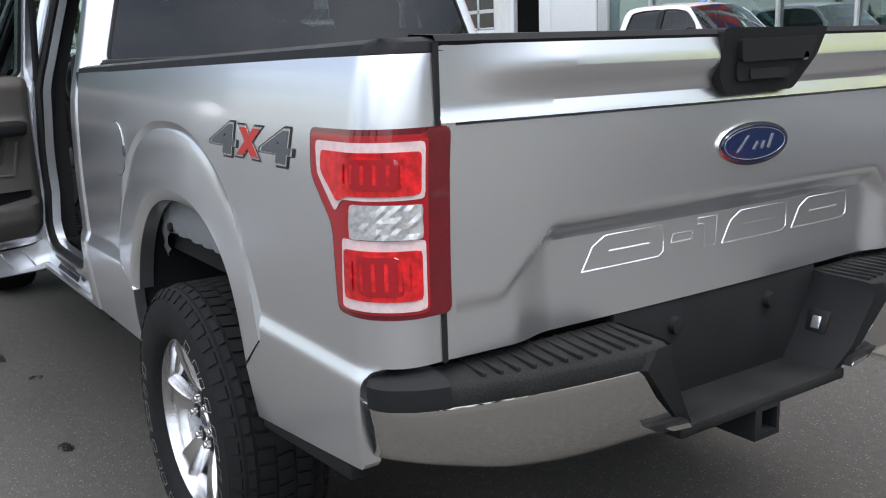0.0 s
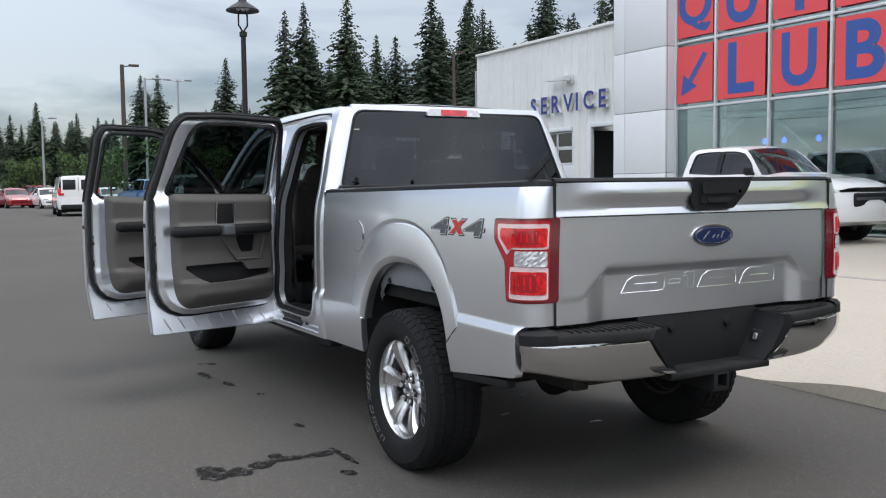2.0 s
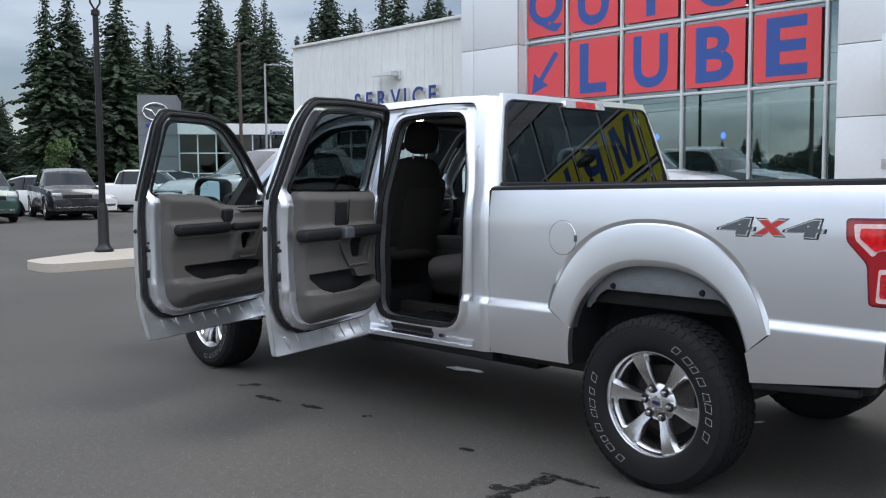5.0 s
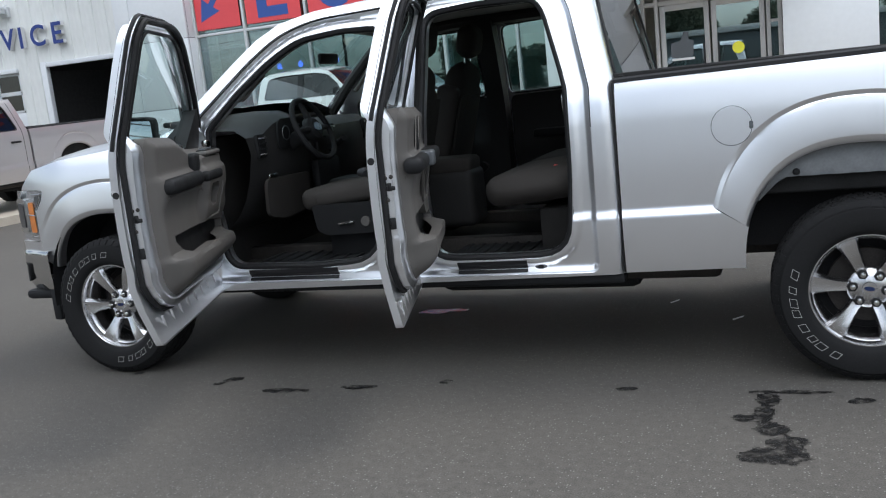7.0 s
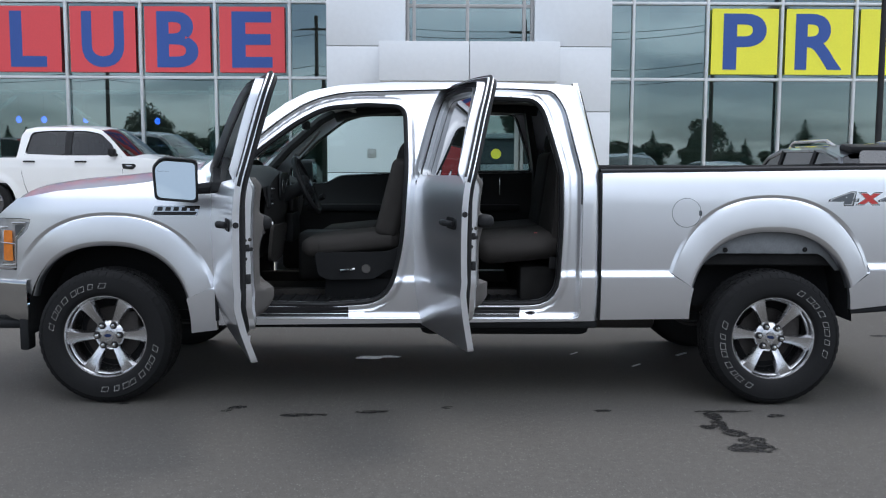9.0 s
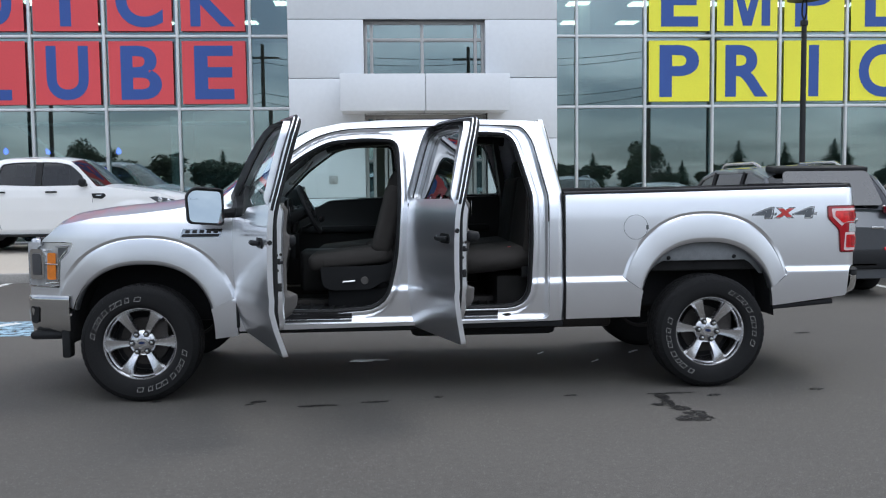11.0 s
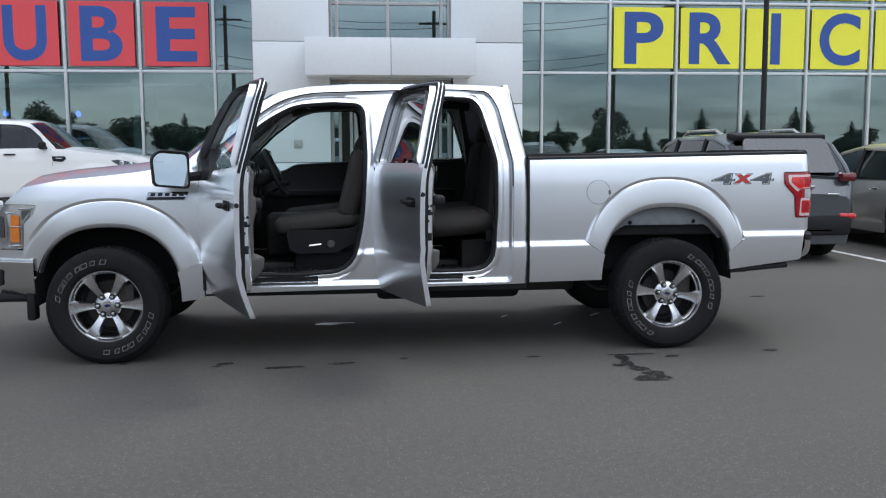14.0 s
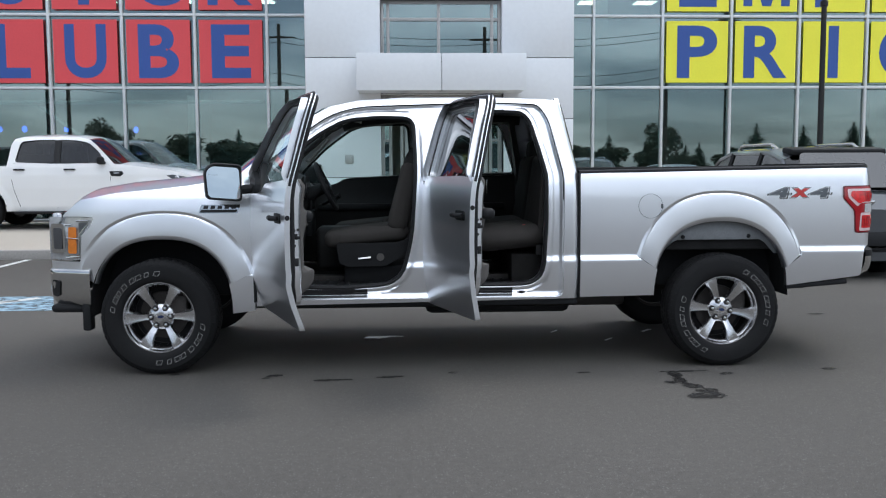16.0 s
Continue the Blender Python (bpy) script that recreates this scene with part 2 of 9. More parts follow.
def leafmat(name, col):
    m = mk(name, col, 0.75, 0.0, 0.45, 0.5, 7, spec=0.25)
    return m


FIR = leafmat("fir_needles", (0.038, 0.055, 0.034))
FIRB = leafmat("fir_needles_pale", (0.044, 0.065, 0.036))
LEAFD = leafmat("dark_leaves", (0.078, 0.086, 0.058))
LEAF = leafmat("young_leaves", (0.075, 0.125, 0.040))


def asphalt():
    m = mk("asphalt", (0.083, 0.077, 0.069), 0.86, 0.0, 0.42, 26, 150, bump=0.006, spec=0.3)
    n, l = m.node_tree.nodes, m.node_tree.links
    b = n["Principled BSDF"]
    co = n.new("ShaderNodeTexCoord")
    base = b.inputs["Base Color"].links[0].from_socket
    # pale stone chips
    vo = n.new("ShaderNodeTexVoronoi")
    vo.inputs["Scale"].default_value = 75
    l.new(co.outputs["Object"], vo.inputs["Vector"])
    r = n.new("ShaderNodeValToRGB")
    r.color_ramp.elements[0].position, r.color_ramp.elements[0].color = 0.0, (1, 1, 1, 1)
    r.color_ramp.elements[1].position, r.color_ramp.elements[1].color = 0.30, (0, 0, 0, 1)
    l.new(vo.outputs["Distance"], r.inputs[0])
    gate = n.new("ShaderNodeMath")
    gate.operation = "GREATER_THAN"
    gate.inputs[1].default_value = 0.66
    sep = n.new("ShaderNodeSeparateColor")
    l.new(vo.outputs["Color"], sep.inputs[0])
    l.new(sep.outputs[0], gate.inputs[0])
    mu = n.new("ShaderNodeMath")
    mu.operation = "MULTIPLY"
    l.new(r.outputs[0], mu.inputs[0])
    l.new(gate.outputs[0], mu.inputs[1])
    mx = n.new("ShaderNodeMix")
    mx.data_type = "RGBA"
    l.new(mu.outputs[0], mx.inputs["Factor"])
    l.new(base, mx.inputs["A"])
    mx.inputs["B"].default_value = (0.30, 0.29, 0.27, 1)
    # broad worn and dusty patches
    pt = n.new("ShaderNodeTexNoise")
    pt.inputs["Scale"].default_value, pt.inputs["Detail"].default_value = 0.22, 6
    l.new(co.outputs["Object"], pt.inputs["Vector"])
    pr = n.new("ShaderNodeMapRange")
    pr.inputs["From Min"].default_value, pr.inputs["From Max"].default_value = 0.35, 0.68
    pr.inputs["To Min"].default_value, pr.inputs["To Max"].default_value = 0.89, 1.13
    l.new(pt.outputs[0], pr.inputs[0])
    sc = n.new("ShaderNodeVectorMath")
    sc.operation = "SCALE"
    l.new(mx.outputs["Result"], sc.inputs[0])
    l.new(pr.outputs[0], sc.inputs["Scale"])
    l.new(sc.outputs[0], b.inputs["Base Color"])
    return m


ASPH = asphalt()
STAIN = mk("wet_oil_stain", (0.007, 0.007, 0.0075), 0.62, 0.0, 0.3, 9, 160, bump=0.003, spec=0.25)
PUDDLE = mk("still_water", (0.05, 0.048, 0.045), 0.22, 0.0, 0.1, 9, 60, spec=0.5)
CONC = mk("pale_concrete", (0.42, 0.378, 0.318), 0.85, 0.0, 0.14, 0.5, 40, bump=0.002)
KERBM = mk("kerb_concrete", (0.30, 0.285, 0.265), 0.85, 0.0, 0.2, 1.5, 40, bump=0.002)


def patchy(m, scale, lo, hi, most):
    """Thin the surface out in ragged patches, so that what lies below shows through."""
    n, l = m.node_tree.nodes, m.node_tree.links
    co, no, mr = n.new("ShaderNodeTexCoord"), n.new("ShaderNodeTexNoise"), n.new("ShaderNodeMapRange")
    no.inputs["Scale"].default_value, no.inputs["Detail"].default_value, no.inputs["Roughness"].default_value = scale, 6, 0.62
    l.new(co.outputs["Object"], no.inputs["Vector"])
    mr.inputs["From Min"].default_value, mr.inputs["From Max"].default_value = lo, hi
    mr.inputs["To Min"].default_value, mr.inputs["To Max"].default_value = 0.0, most
    l.new(no.outputs[0], mr.inputs[0])
    l.new(mr.outputs[0], n["Principled BSDF"].inputs["Alpha"])


patchy(STAIN, 22, 0.34, 0.56, 0.86)
patchy(PAINTL, 14, 0.30, 0.46, 0.95)
patchy(PAINTB, 9, 0.34, 0.58, 0.90)

# ---- mesh helpers ----
class Mesh:
    """Collects vertices and faces of one part; xf places them."""

    def __init__(self, xf=None):
        self.v, self.f, self.xf = [], [], xf

    def add(self, verts, faces, flip=False):
        o = len(self.v)
        self.v.extend([tuple(p) for p in verts])
        self.f.extend([tuple(o + i for i in (reversed(f) if flip else f)) for f in faces])
        return self

    def box(self, c, s, bev=0.0, rot=None, seg=2):
        bm = bmesh.new()
        bmesh.ops.create_cube(bm, size=1)
        bmesh.ops.scale(bm, vec=s, verts=bm.verts)
        if bev:
            bmesh.ops.bevel(bm, geom=bm.edges[:], offset=min(bev, 0.49 * min(s)), segments=seg, affect="EDGES", profile=0.5)
        m = Matrix.Translation(c) @ (rot.to_4x4() if rot else Matrix())
        return self.take(bm, m)

    def take(self, bm, m=Matrix()):
        bm.verts.index_update()
        self.add([m @ v.co for v in bm.verts], [[v.index for v in f.verts] for f in bm.faces])
        bm.free()
        return self

    def tube(self, path, r, n=8, closed=False, caps=True):
        pts = [Vector(p) for p in path]
        k = len(pts)
        rs = r if isinstance(r, (list, tuple)) else [r] * k
        verts, faces = [], []
        ref = None
        for i, p in enumerate(pts):
            a = pts[(i - 1) % k] if (closed or i) else p
            b = pts[(i + 1) % k] if (closed or i < k - 1) else p
            d = (b - a).normalized() if (b - a).length > 1e-9 else Vector((0, 0, 1))
            if ref is None:
                ref = d.orthogonal().normalized()
            ref = (ref - d * ref.dot(d))
            ref = ref.normalized() if ref.length > 1e-6 else d.orthogonal().normalized()
            w = d.cross(ref)
            for j in range(n):
                a_ = 2 * math.pi * j / n
                verts.append(p + (ref * math.cos(a_) + w * math.sin(a_)) * rs[i])
        for i in range(k if closed else k - 1):
            i2 = (i + 1) % k
            for j in range(n):
                j2 = (j + 1) % n
                faces.append((i * n + j, i * n + j2, i2 * n + j2, i2 * n + j))
        if caps and not closed:
            faces.append(tuple(reversed(range(n))))
            faces.append(tuple((k - 1) * n + j for j in range(n)))
        return self.add(verts, faces)

    def loft(self, rings, closed=True, cap=True, loop=False):
        n = len(rings[0])
        verts = [p for r in rings for p in r]
        faces = []
        m = len(rings)
        for i in range(m if loop else m - 1):
            i2 = (i + 1) % m
            for j in range(n if closed else n - 1):
                j2 = (j + 1) % n
                faces.append((i * n + j, i * n + j2, i2 * n + j2, i2 * n + j))
        if cap and closed and not loop:
            faces.append(tuple(reversed(range(n))))
            faces.append(tuple((m - 1) * n + j for j in range(n)))
        return self.add(verts, faces)

    def prism(self, poly, place, d0, d1, bev=0.0):
        """A flat outline (a, b) given depth; place(a, b, d) gives the point."""
        bm = bmesh.new()
        k = len(poly)
        lo = [bm.verts.new((a, b, d0)) for a, b in poly]
        hi = [bm.verts.new((a, b, d1)) for a, b in poly]
        bm.faces.new(lo[::-1])
        top = bm.faces.new(hi)
        for i in range(k):
            bm.faces.new((lo[i], lo[(i + 1) % k], hi[(i + 1) % k], hi[i]))
        bm.normal_update()
        if bev:
            bmesh.ops.bevel(bm, geom=[e for e in bm.edges if all(v.co.z == d1 for v in e.verts)], offset=bev, segments=2, affect="EDGES", profile=0.5)
        bmesh.ops.triangulate(bm, faces=[f for f in bm.faces if len(f.verts) > 4])
        bm.verts.index_update()
        self.add([place(*v.co) for v in bm.verts], [[v.index for v in f.verts] for f in bm.faces])
        bm.free()
        return self

    def revolve(self, prof, place, n=48, closed=False):
        """prof: (r, h) pairs; place(r cos, r sin, h) gives the point."""
        rings = []
        for i in range(n):
            a = 2 * math.pi * i / n
            rings.append([place(r * math.cos(a), r * math.sin(a), h) for r, h in prof])
        return self.loft(rings, closed=closed, cap=False, loop=True)

    def sheet(self, us, vs, pos, outline=None, holes=(), lip=None):
        """A curved skin over a (u, v) grid, trimmed to an outline and holes; lip(p) gives the return of its edges."""
        us, vs = np.asarray(us, float), np.asarray(vs, float)
        U, V = np.meshgrid(us, vs, indexing="ij")
        nu, nv = U.shape
        if outline is not None or holes:
            K, GX, GY = keep_dist(U.ravel(), V.ravel(), outline, holes)
            K, GX, GY = K.reshape(nu, nv), GX.reshape(nu, nv), GY.reshape(nu, nv)
            ins = K > 0
            c = ins[:-1, :-1].astype(int) + ins[1:, :-1] + ins[1:, 1:] + ins[:-1, 1:]
            fk = c >= 1
            U, V = np.where(ins, U, GX), np.where(ins, V, GY)
            near = ins & (K < 0.22 * min(us[1] - us[0], vs[1] - vs[0]))
            U, V = np.where(near, GX, U), np.where(near, GY, V)
        else:
            fk = np.ones((nu - 1, nv - 1), bool)
        idx = -np.ones((nu, nv), int)
        verts, faces, edges = [], [], {}
        for i, j in zip(*np.nonzero(fk)):
            q = []
            for a, b in ((i, j), (i + 1, j), (i + 1, j + 1), (i, j + 1)):
                if idx[a, b] < 0:
                    idx[a, b] = len(verts)
                    verts.append(Vector(pos(float(U[a, b]), float(V[a, b]))))
                q.append(int(idx[a, b]))
            faces.append(tuple(q))
        if lip:
            for f in faces:
                for a, b in zip(f, f[1:] + f[:1]):
                    edges[(a, b)] = edges.get((a, b), 0) + 1
            made = {}
            for (a, b) in [e for e in edges if (e[1], e[0]) not in edges]:
                for k in (a, b):
                    if k not in made:
                        made[k] = len(verts)
                        verts.append(Vector(lip(verts[k])))
                faces.append((b, a, made[a], made[b]))
        return self.add(verts, faces)

    def ob(self, name, mat, parent=None, label="", angle=35):
        me = bpy.data.meshes.new(name)
        v = [self.xf @ Vector(p) for p in self.v] if self.xf else self.v
        me.from_pydata(v, [], self.f)
        if angle:
            me.polygons.foreach_set("use_smooth", [True] * len(me.polygons))
            me.update()
            me.set_sharp_from_angle(angle=radians(angle))
        me.update()
        me.materials.append(mat)
        o = new(name, me)
        o.parent = parent
        if label:
            o["label"] = label
        return o


def seg_dist(px, py, poly):
    """Distance to a closed outline, the nearest point on it, and whether inside."""
    best = np.full(px.shape, 1e9)
    bx, by = np.zeros_like(px), np.zeros_like(px)
    inside = np.zeros(px.shape, bool)
    k = len(poly)
    for i in range(k):
        (x0, y0), (x1, y1) = poly[i], poly[(i + 1) % k]
        dx, dy = x1 - x0, y1 - y0
        L = dx * dx + dy * dy + 1e-18
        t = np.clip(((px - x0) * dx + (py - y0) * dy) / L, 0, 1)
        qx, qy = x0 + t * dx, y0 + t * dy
        d = np.hypot(px - qx, py - qy)
        m = d < best
        best, bx, by = np.where(m, d, best), np.where(m, qx, bx), np.where(m, qy, by)
        if y0 != y1:
            cr = ((y0 > py) != (y1 > py)) & (px < (x1 - x0) * (py - y0) / (y1 - y0) + x0)
            inside ^= cr
    return best, bx, by, inside


def keep_dist(px, py, outline, holes):
    d, gx, gy = np.full(px.shape, 1e9), px.copy(), py.copy()
    if outline is not None:
        b, bx, by, ins = seg_dist(px, py, outline)
        d, gx, gy = np.where(ins, b, -b), bx, by
    for h in holes:
        b, bx, by, ins = seg_dist(px, py, h)
        s = np.where(ins, -b, b)
        m = s < d
        d, gx, gy = np.where(m, s, d), np.where(m, bx, gx), np.where(m, by, gy)
    return d, gx, gy


def rounded(pts, r, seg=5):
    """The outline with its corners rounded; r: one radius or one for each corner."""
    out = []
    k = len(pts)
    rs = r if isinstance(r, (list, tuple)) else [r] * k
    for i in range(k):
        p, a, b = Vector(pts[i]), Vector(pts[i - 1]), Vector(pts[(i + 1) % k])
        u, w = (a - p), (b - p)
        t = min(rs[i], 0.48 * u.length, 0.48 * w.length)
        if t < 1e-4:
            out.append(tuple(p))
            continue
        s, e = p + u.normalized() * t, p + w.normalized() * t
        for j in range(seg + 1):
            f = j / seg
            q = s * (1 - f) ** 2 + p * 2 * f * (1 - f) + e * f * f
            out.append(tuple(q))
    return out


def inset(poly, d):
    """The outline moved inwards by d."""
    area = sum(a[0] * b[1] - b[0] * a[1] for a, b in zip(poly, poly[1:] + poly[:1]))
    sgn = 1 if area > 0 else -1
    out = []
    k = len(poly)
    for i in range(k):
        a, b, c = Vector(poly[i - 1]), Vector(poly[i]), Vector(poly[(i + 1) % k])
        n1, n2 = Vector((-(b - a).y, (b - a).x)), Vector((-(c - b).y, (c - b).x))
        n1 = n1.normalized() if n1.length > 1e-9 else n1
        n2 = n2.normalized() if n2.length > 1e-9 else n2
        n = n1 + n2
        if n.length < 1e-6:
            n = n1
        n = n.normalized()
        out.append(tuple(b + n * d * sgn / max(0.5, n.dot(n1) if n1.length else 1)))
    return out


def arch(cx, z0, a, b, n, zl, zr, steps=26):
    """A wheel opening, from the lower front to the lower rear."""
    pts = [(cx - a, zl)]
    for i in range(steps + 1):
        t = math.pi * (1 - i / steps)
        c, s = math.cos(t), math.sin(t)
        pts.append((cx + a * math.copysign(abs(c) ** (2 / n), c), z0 + b * abs(s) ** (2 / n)))
    pts.append((cx + a, zr))
    return pts


def smooth(a, b, x):
    t = min(1.0, max(0.0, (x - a) / (b - a)))
    return t * t * (3 - 2 * t)


def interp(x, xs, ys):
    return float(np.interp(x, xs, ys))


def thing(name, label, category, group="", kind="", at=(0, 0, 0)):
    o = new(name)
    o.empty_display_size = 0.2
    o.location = at
    return tagged(o, label, category, group, kind)


def solid(name, mesh, mat, label, category, group="", kind="", angle=35):
    return tagged(mesh.ob(name, mat, None, "", angle), label, category, group, kind)


FONT_CACHE = {}


def glyph(text, size, depth, bold=0.0, spacing=1.0):
    """Letters of the built-in font as vertices and faces, centred, in the x-z plane, facing -y."""
    key = (text, size, depth, bold, spacing)
    if key not in FONT_CACHE:
        cu = bpy.data.curves.new("text", "FONT")
        cu.body, cu.size, cu.extrude, cu.offset, cu.space_character = text, size, depth / 2, bold, spacing
        cu.align_x, cu.align_y = "CENTER", "CENTER"
        cu.resolution_u = 6
        o = new("text", cu)
        me = bpy.data.meshes.new_from_object(o.evaluated_get(bpy.context.evaluated_depsgraph_get()))
        vs = [(v.co.x, -v.co.z, v.co.y) for v in me.vertices]
        xs, zs = [v[0] for v in vs], [v[2] for v in vs]
        cx, cz = (min(xs) + max(xs)) / 2, (min(zs) + max(zs)) / 2
        FONT_CACHE[key] = ([(x - cx, y, z - cz) for x, y, z in vs], [tuple(p.vertices) for p in me.polygons], max(xs) - min(xs), max(zs) - min(zs))
        bpy.data.objects.remove(o)
        bpy.data.meshes.remove(me)
        bpy.data.curves.remove(cu)
    return FONT_CACHE[key]

# ---- ground ----
g = Mesh()
g.add([(-700, -700, 0), (700, -700, 0), (700, 700, 0), (-700, 700, 0)], [(0, 1, 2, 3)])
solid("ground", g, ASPH, "worn grey asphalt of a car lot", "ground", kind="structure", angle=0)


def slab(name, poly, height, mat, label, category, rise=None, bev=0.02):
    """A raised slab; rise(x, y) gives the height of its top."""
    m = Mesh()
    m.prism(poly, lambda a, b, d: (a, b, d if d <= 0 else (rise(a, b) if rise else 0) + d), -0.05, height, bev)
    return solid(name, m, mat, label, category, kind="structure")


WALK_Z = 0.14
m = Mesh()
ys = [7.6, 7.63, 8.2, 9.5, 11.0, 30.0]
zs = [0.11, WALK_Z, 0.17, 0.25, 0.30, 0.30]
row = [(-0.05, 7.6)] + list(zip(zs, ys))
m.loft([[(-13.6, y, z) for z, y in row], [(0, y, z) for z, y in row], [(14, y, z) for z, y in row], [(45, y, z) for z, y in row]], closed=False, cap=True)
solid("pavement", m, CONC, "pale concrete pavement in front of the showroom", "pavement", kind="structure")


def pad_rise(x, y):
    return -0.03 * smooth(2.30, 2.13, y) - 0.105 * (1 - smooth(1.40, 2.45, x)) * (1 - smooth(2.2, 2.9, y)) if x > -5 else 0.0


def pad(name, xs, ys, inside, label):
    m = Mesh()
    m.sheet(xs, ys, lambda x, y: (x, y, WALK_Z + pad_rise(x, y)), inside, lip=lambda p: (p[0], p[1], -0.05))
    o = m.ob(name, CONC, None)
    return tagged(o, label, "pavement", kind="structure")


pad("walkway", np.arange(-2.55, 3.01, 0.15), np.arange(2.1, 7.75, 0.15), [(-0.6, 2.13), (2.9, 2.13), (2.9, 7.62), (-2.4, 7.62), (-2.4, 4.2), (-1.4, 3.3)], "pale concrete walkway with a dropped kerb")
slab("island", rounded([(-10.2, 0.9), (-10.2, 7.6), (-13.9, 7.6), (-12.7, 4.35), (-12.3, 2.6), (-11.3, 0.9)], [0.35, 0.1, 0.1, 0.5, 0.4, 0.35]), WALK_Z, CONC, "raised concrete island with a lamp post", "pavement")
slab("island_far", rounded([(-46, 4.75), (-36.6, 3.6), (-35.0, 9.5), (-47, 11.5)], 0.8), WALK_Z, CONC, "raised planted island in the far lot", "pavement")
# kerb band along the pavement, in lengths
kerb = new("kerb")
tagged(kerb, "weathered concrete kerb stones along the pavement", "kerb", kind="structure")
for i in range(18):
    x = -10.2 + i * 3.0
    if -2.3 < x + 1.5 < 2.9:
        continue
    Mesh().box((x + 1.5, 7.55, 0.055), (2.985, 0.14, 0.19), 0.02).ob("kerb_stone", KERBM, kerb)

# painted marks on the asphalt
def painted(name, poly, mat, label):
    return solid(name, Mesh().prism(poly, lambda a, b, d: (a, b, d), 0.0, 0.004), mat, label, "road marking", kind="structure", angle=0)


for x in (-9.1, -6.25, 6.6, 9.4, 12.2):
    y0 = 3.2 if x > 0 else 5.6
    painted("parking_line", [(x - 0.05, y0), (x + 0.05, y0), (x + 0.05, 7.45), (x - 0.05, 7.45)], PAINTL, "worn white parking line on asphalt")
painted("parking_symbol", rounded([(-5.5, 2.05), (-3.85, 2.05), (-4.25, 3.1), (-5.7, 3.1)], 0.1), PAINTB, "worn pale blue accessible parking symbol on asphalt")
for a, b in (((-5.2, 2.4), (-4.5, 2.75)), ((-4.9, 2.25), (-4.35, 2.95))):
    dx, dy = b[0] - a[0], b[1] - a[1]
    ll = math.hypot(dx, dy)
    nx, ny = -dy / ll * 0.06, dx / ll * 0.06
    solid("symbol_stroke", Mesh().prism([(a[0] + nx, a[1] + ny), (a[0] - nx, a[1] - ny), (b[0] - nx, b[1] - ny), (b[0] + nx, b[1] + ny)], lambda p, q, d: (p, q, d), 0.004, 0.008), PAINTL, "white stroke of a worn parking symbol", "road marking", kind="structure", angle=0)


def puddle(x, y, rx, ry, seed):
    """A small still puddle with an uneven rim."""
    rnd = random.Random(seed)
    ph = [rnd.uniform(0, 6.28) for _ in range(4)]
    pts = []
    for i in range(90):
        a = 2 * math.pi * i / 90
        r = max(0.3, 1 + sum(k * math.sin(n * a + p) for n, k, p in zip((2, 3, 5, 9), (0.25, 0.18, 0.14, 0.08), ph)))
        pts.append((x + rx * r * math.cos(a), y + ry * r * math.sin(a)))
    bm = bmesh.new()
    bm.faces.new([bm.verts.new((p[0], p[1], 0.004)) for p in pts])
    bmesh.ops.triangulate(bm, faces=bm.faces[:])
    return solid("puddle", Mesh().take(bm), PUDDLE, "small shiny puddle on the asphalt under the truck", "puddle", angle=0)


def spill(name, lobes, label, seed, z=0.0034, step=0.009):
    """One ragged spill that runs together from several lobes (x, y, rx, ry, turn)."""
    x0, x1 = min(p[0] - 1.7 * max(p[2:4]) for p in lobes), max(p[0] + 1.7 * max(p[2:4]) for p in lobes)
    y0, y1 = min(p[1] - 1.7 * max(p[2:4]) for p in lobes), max(p[1] + 1.7 * max(p[2:4]) for p in lobes)
    nx, ny = int((x1 - x0) / step) + 1, int((y1 - y0) / step) + 1
    idx, verts, faces = {}, [], []

    def wet(x, y):
        q = Vector((x * 9, y * 9, seed))
        r = Vector((x * 34, y * 34, seed + 5))
        f = 0.0
        for cx, cy, rx, ry, tn in lobes:
            c, sn = math.cos(tn), math.sin(tn)
            u, v = ((x - cx) * c + (y - cy) * sn) / rx, (-(x - cx) * sn + (y - cy) * c) / ry
            f = max(f, 1.35 - math.hypot(u, v))
        return f + 0.30 * noise.noise(q) + 0.24 * noise.noise(r) > 0.36

    def vert(i, j):
        if (i, j) not in idx:
            idx[(i, j)] = len(verts)
            verts.append((x0 + i * step, y0 + j * step, z))
        return idx[(i, j)]
    for i in range(nx):
        for j in range(ny):
            if wet(x0 + (i + 0.5) * step, y0 + (j + 0.5) * step):
                faces.append((vert(i, j), vert(i + 1, j), vert(i + 1, j + 1), vert(i, j + 1)))
    return solid(name, Mesh().add(verts, faces), STAIN, label, "stain", "oil stains on the asphalt", angle=0)


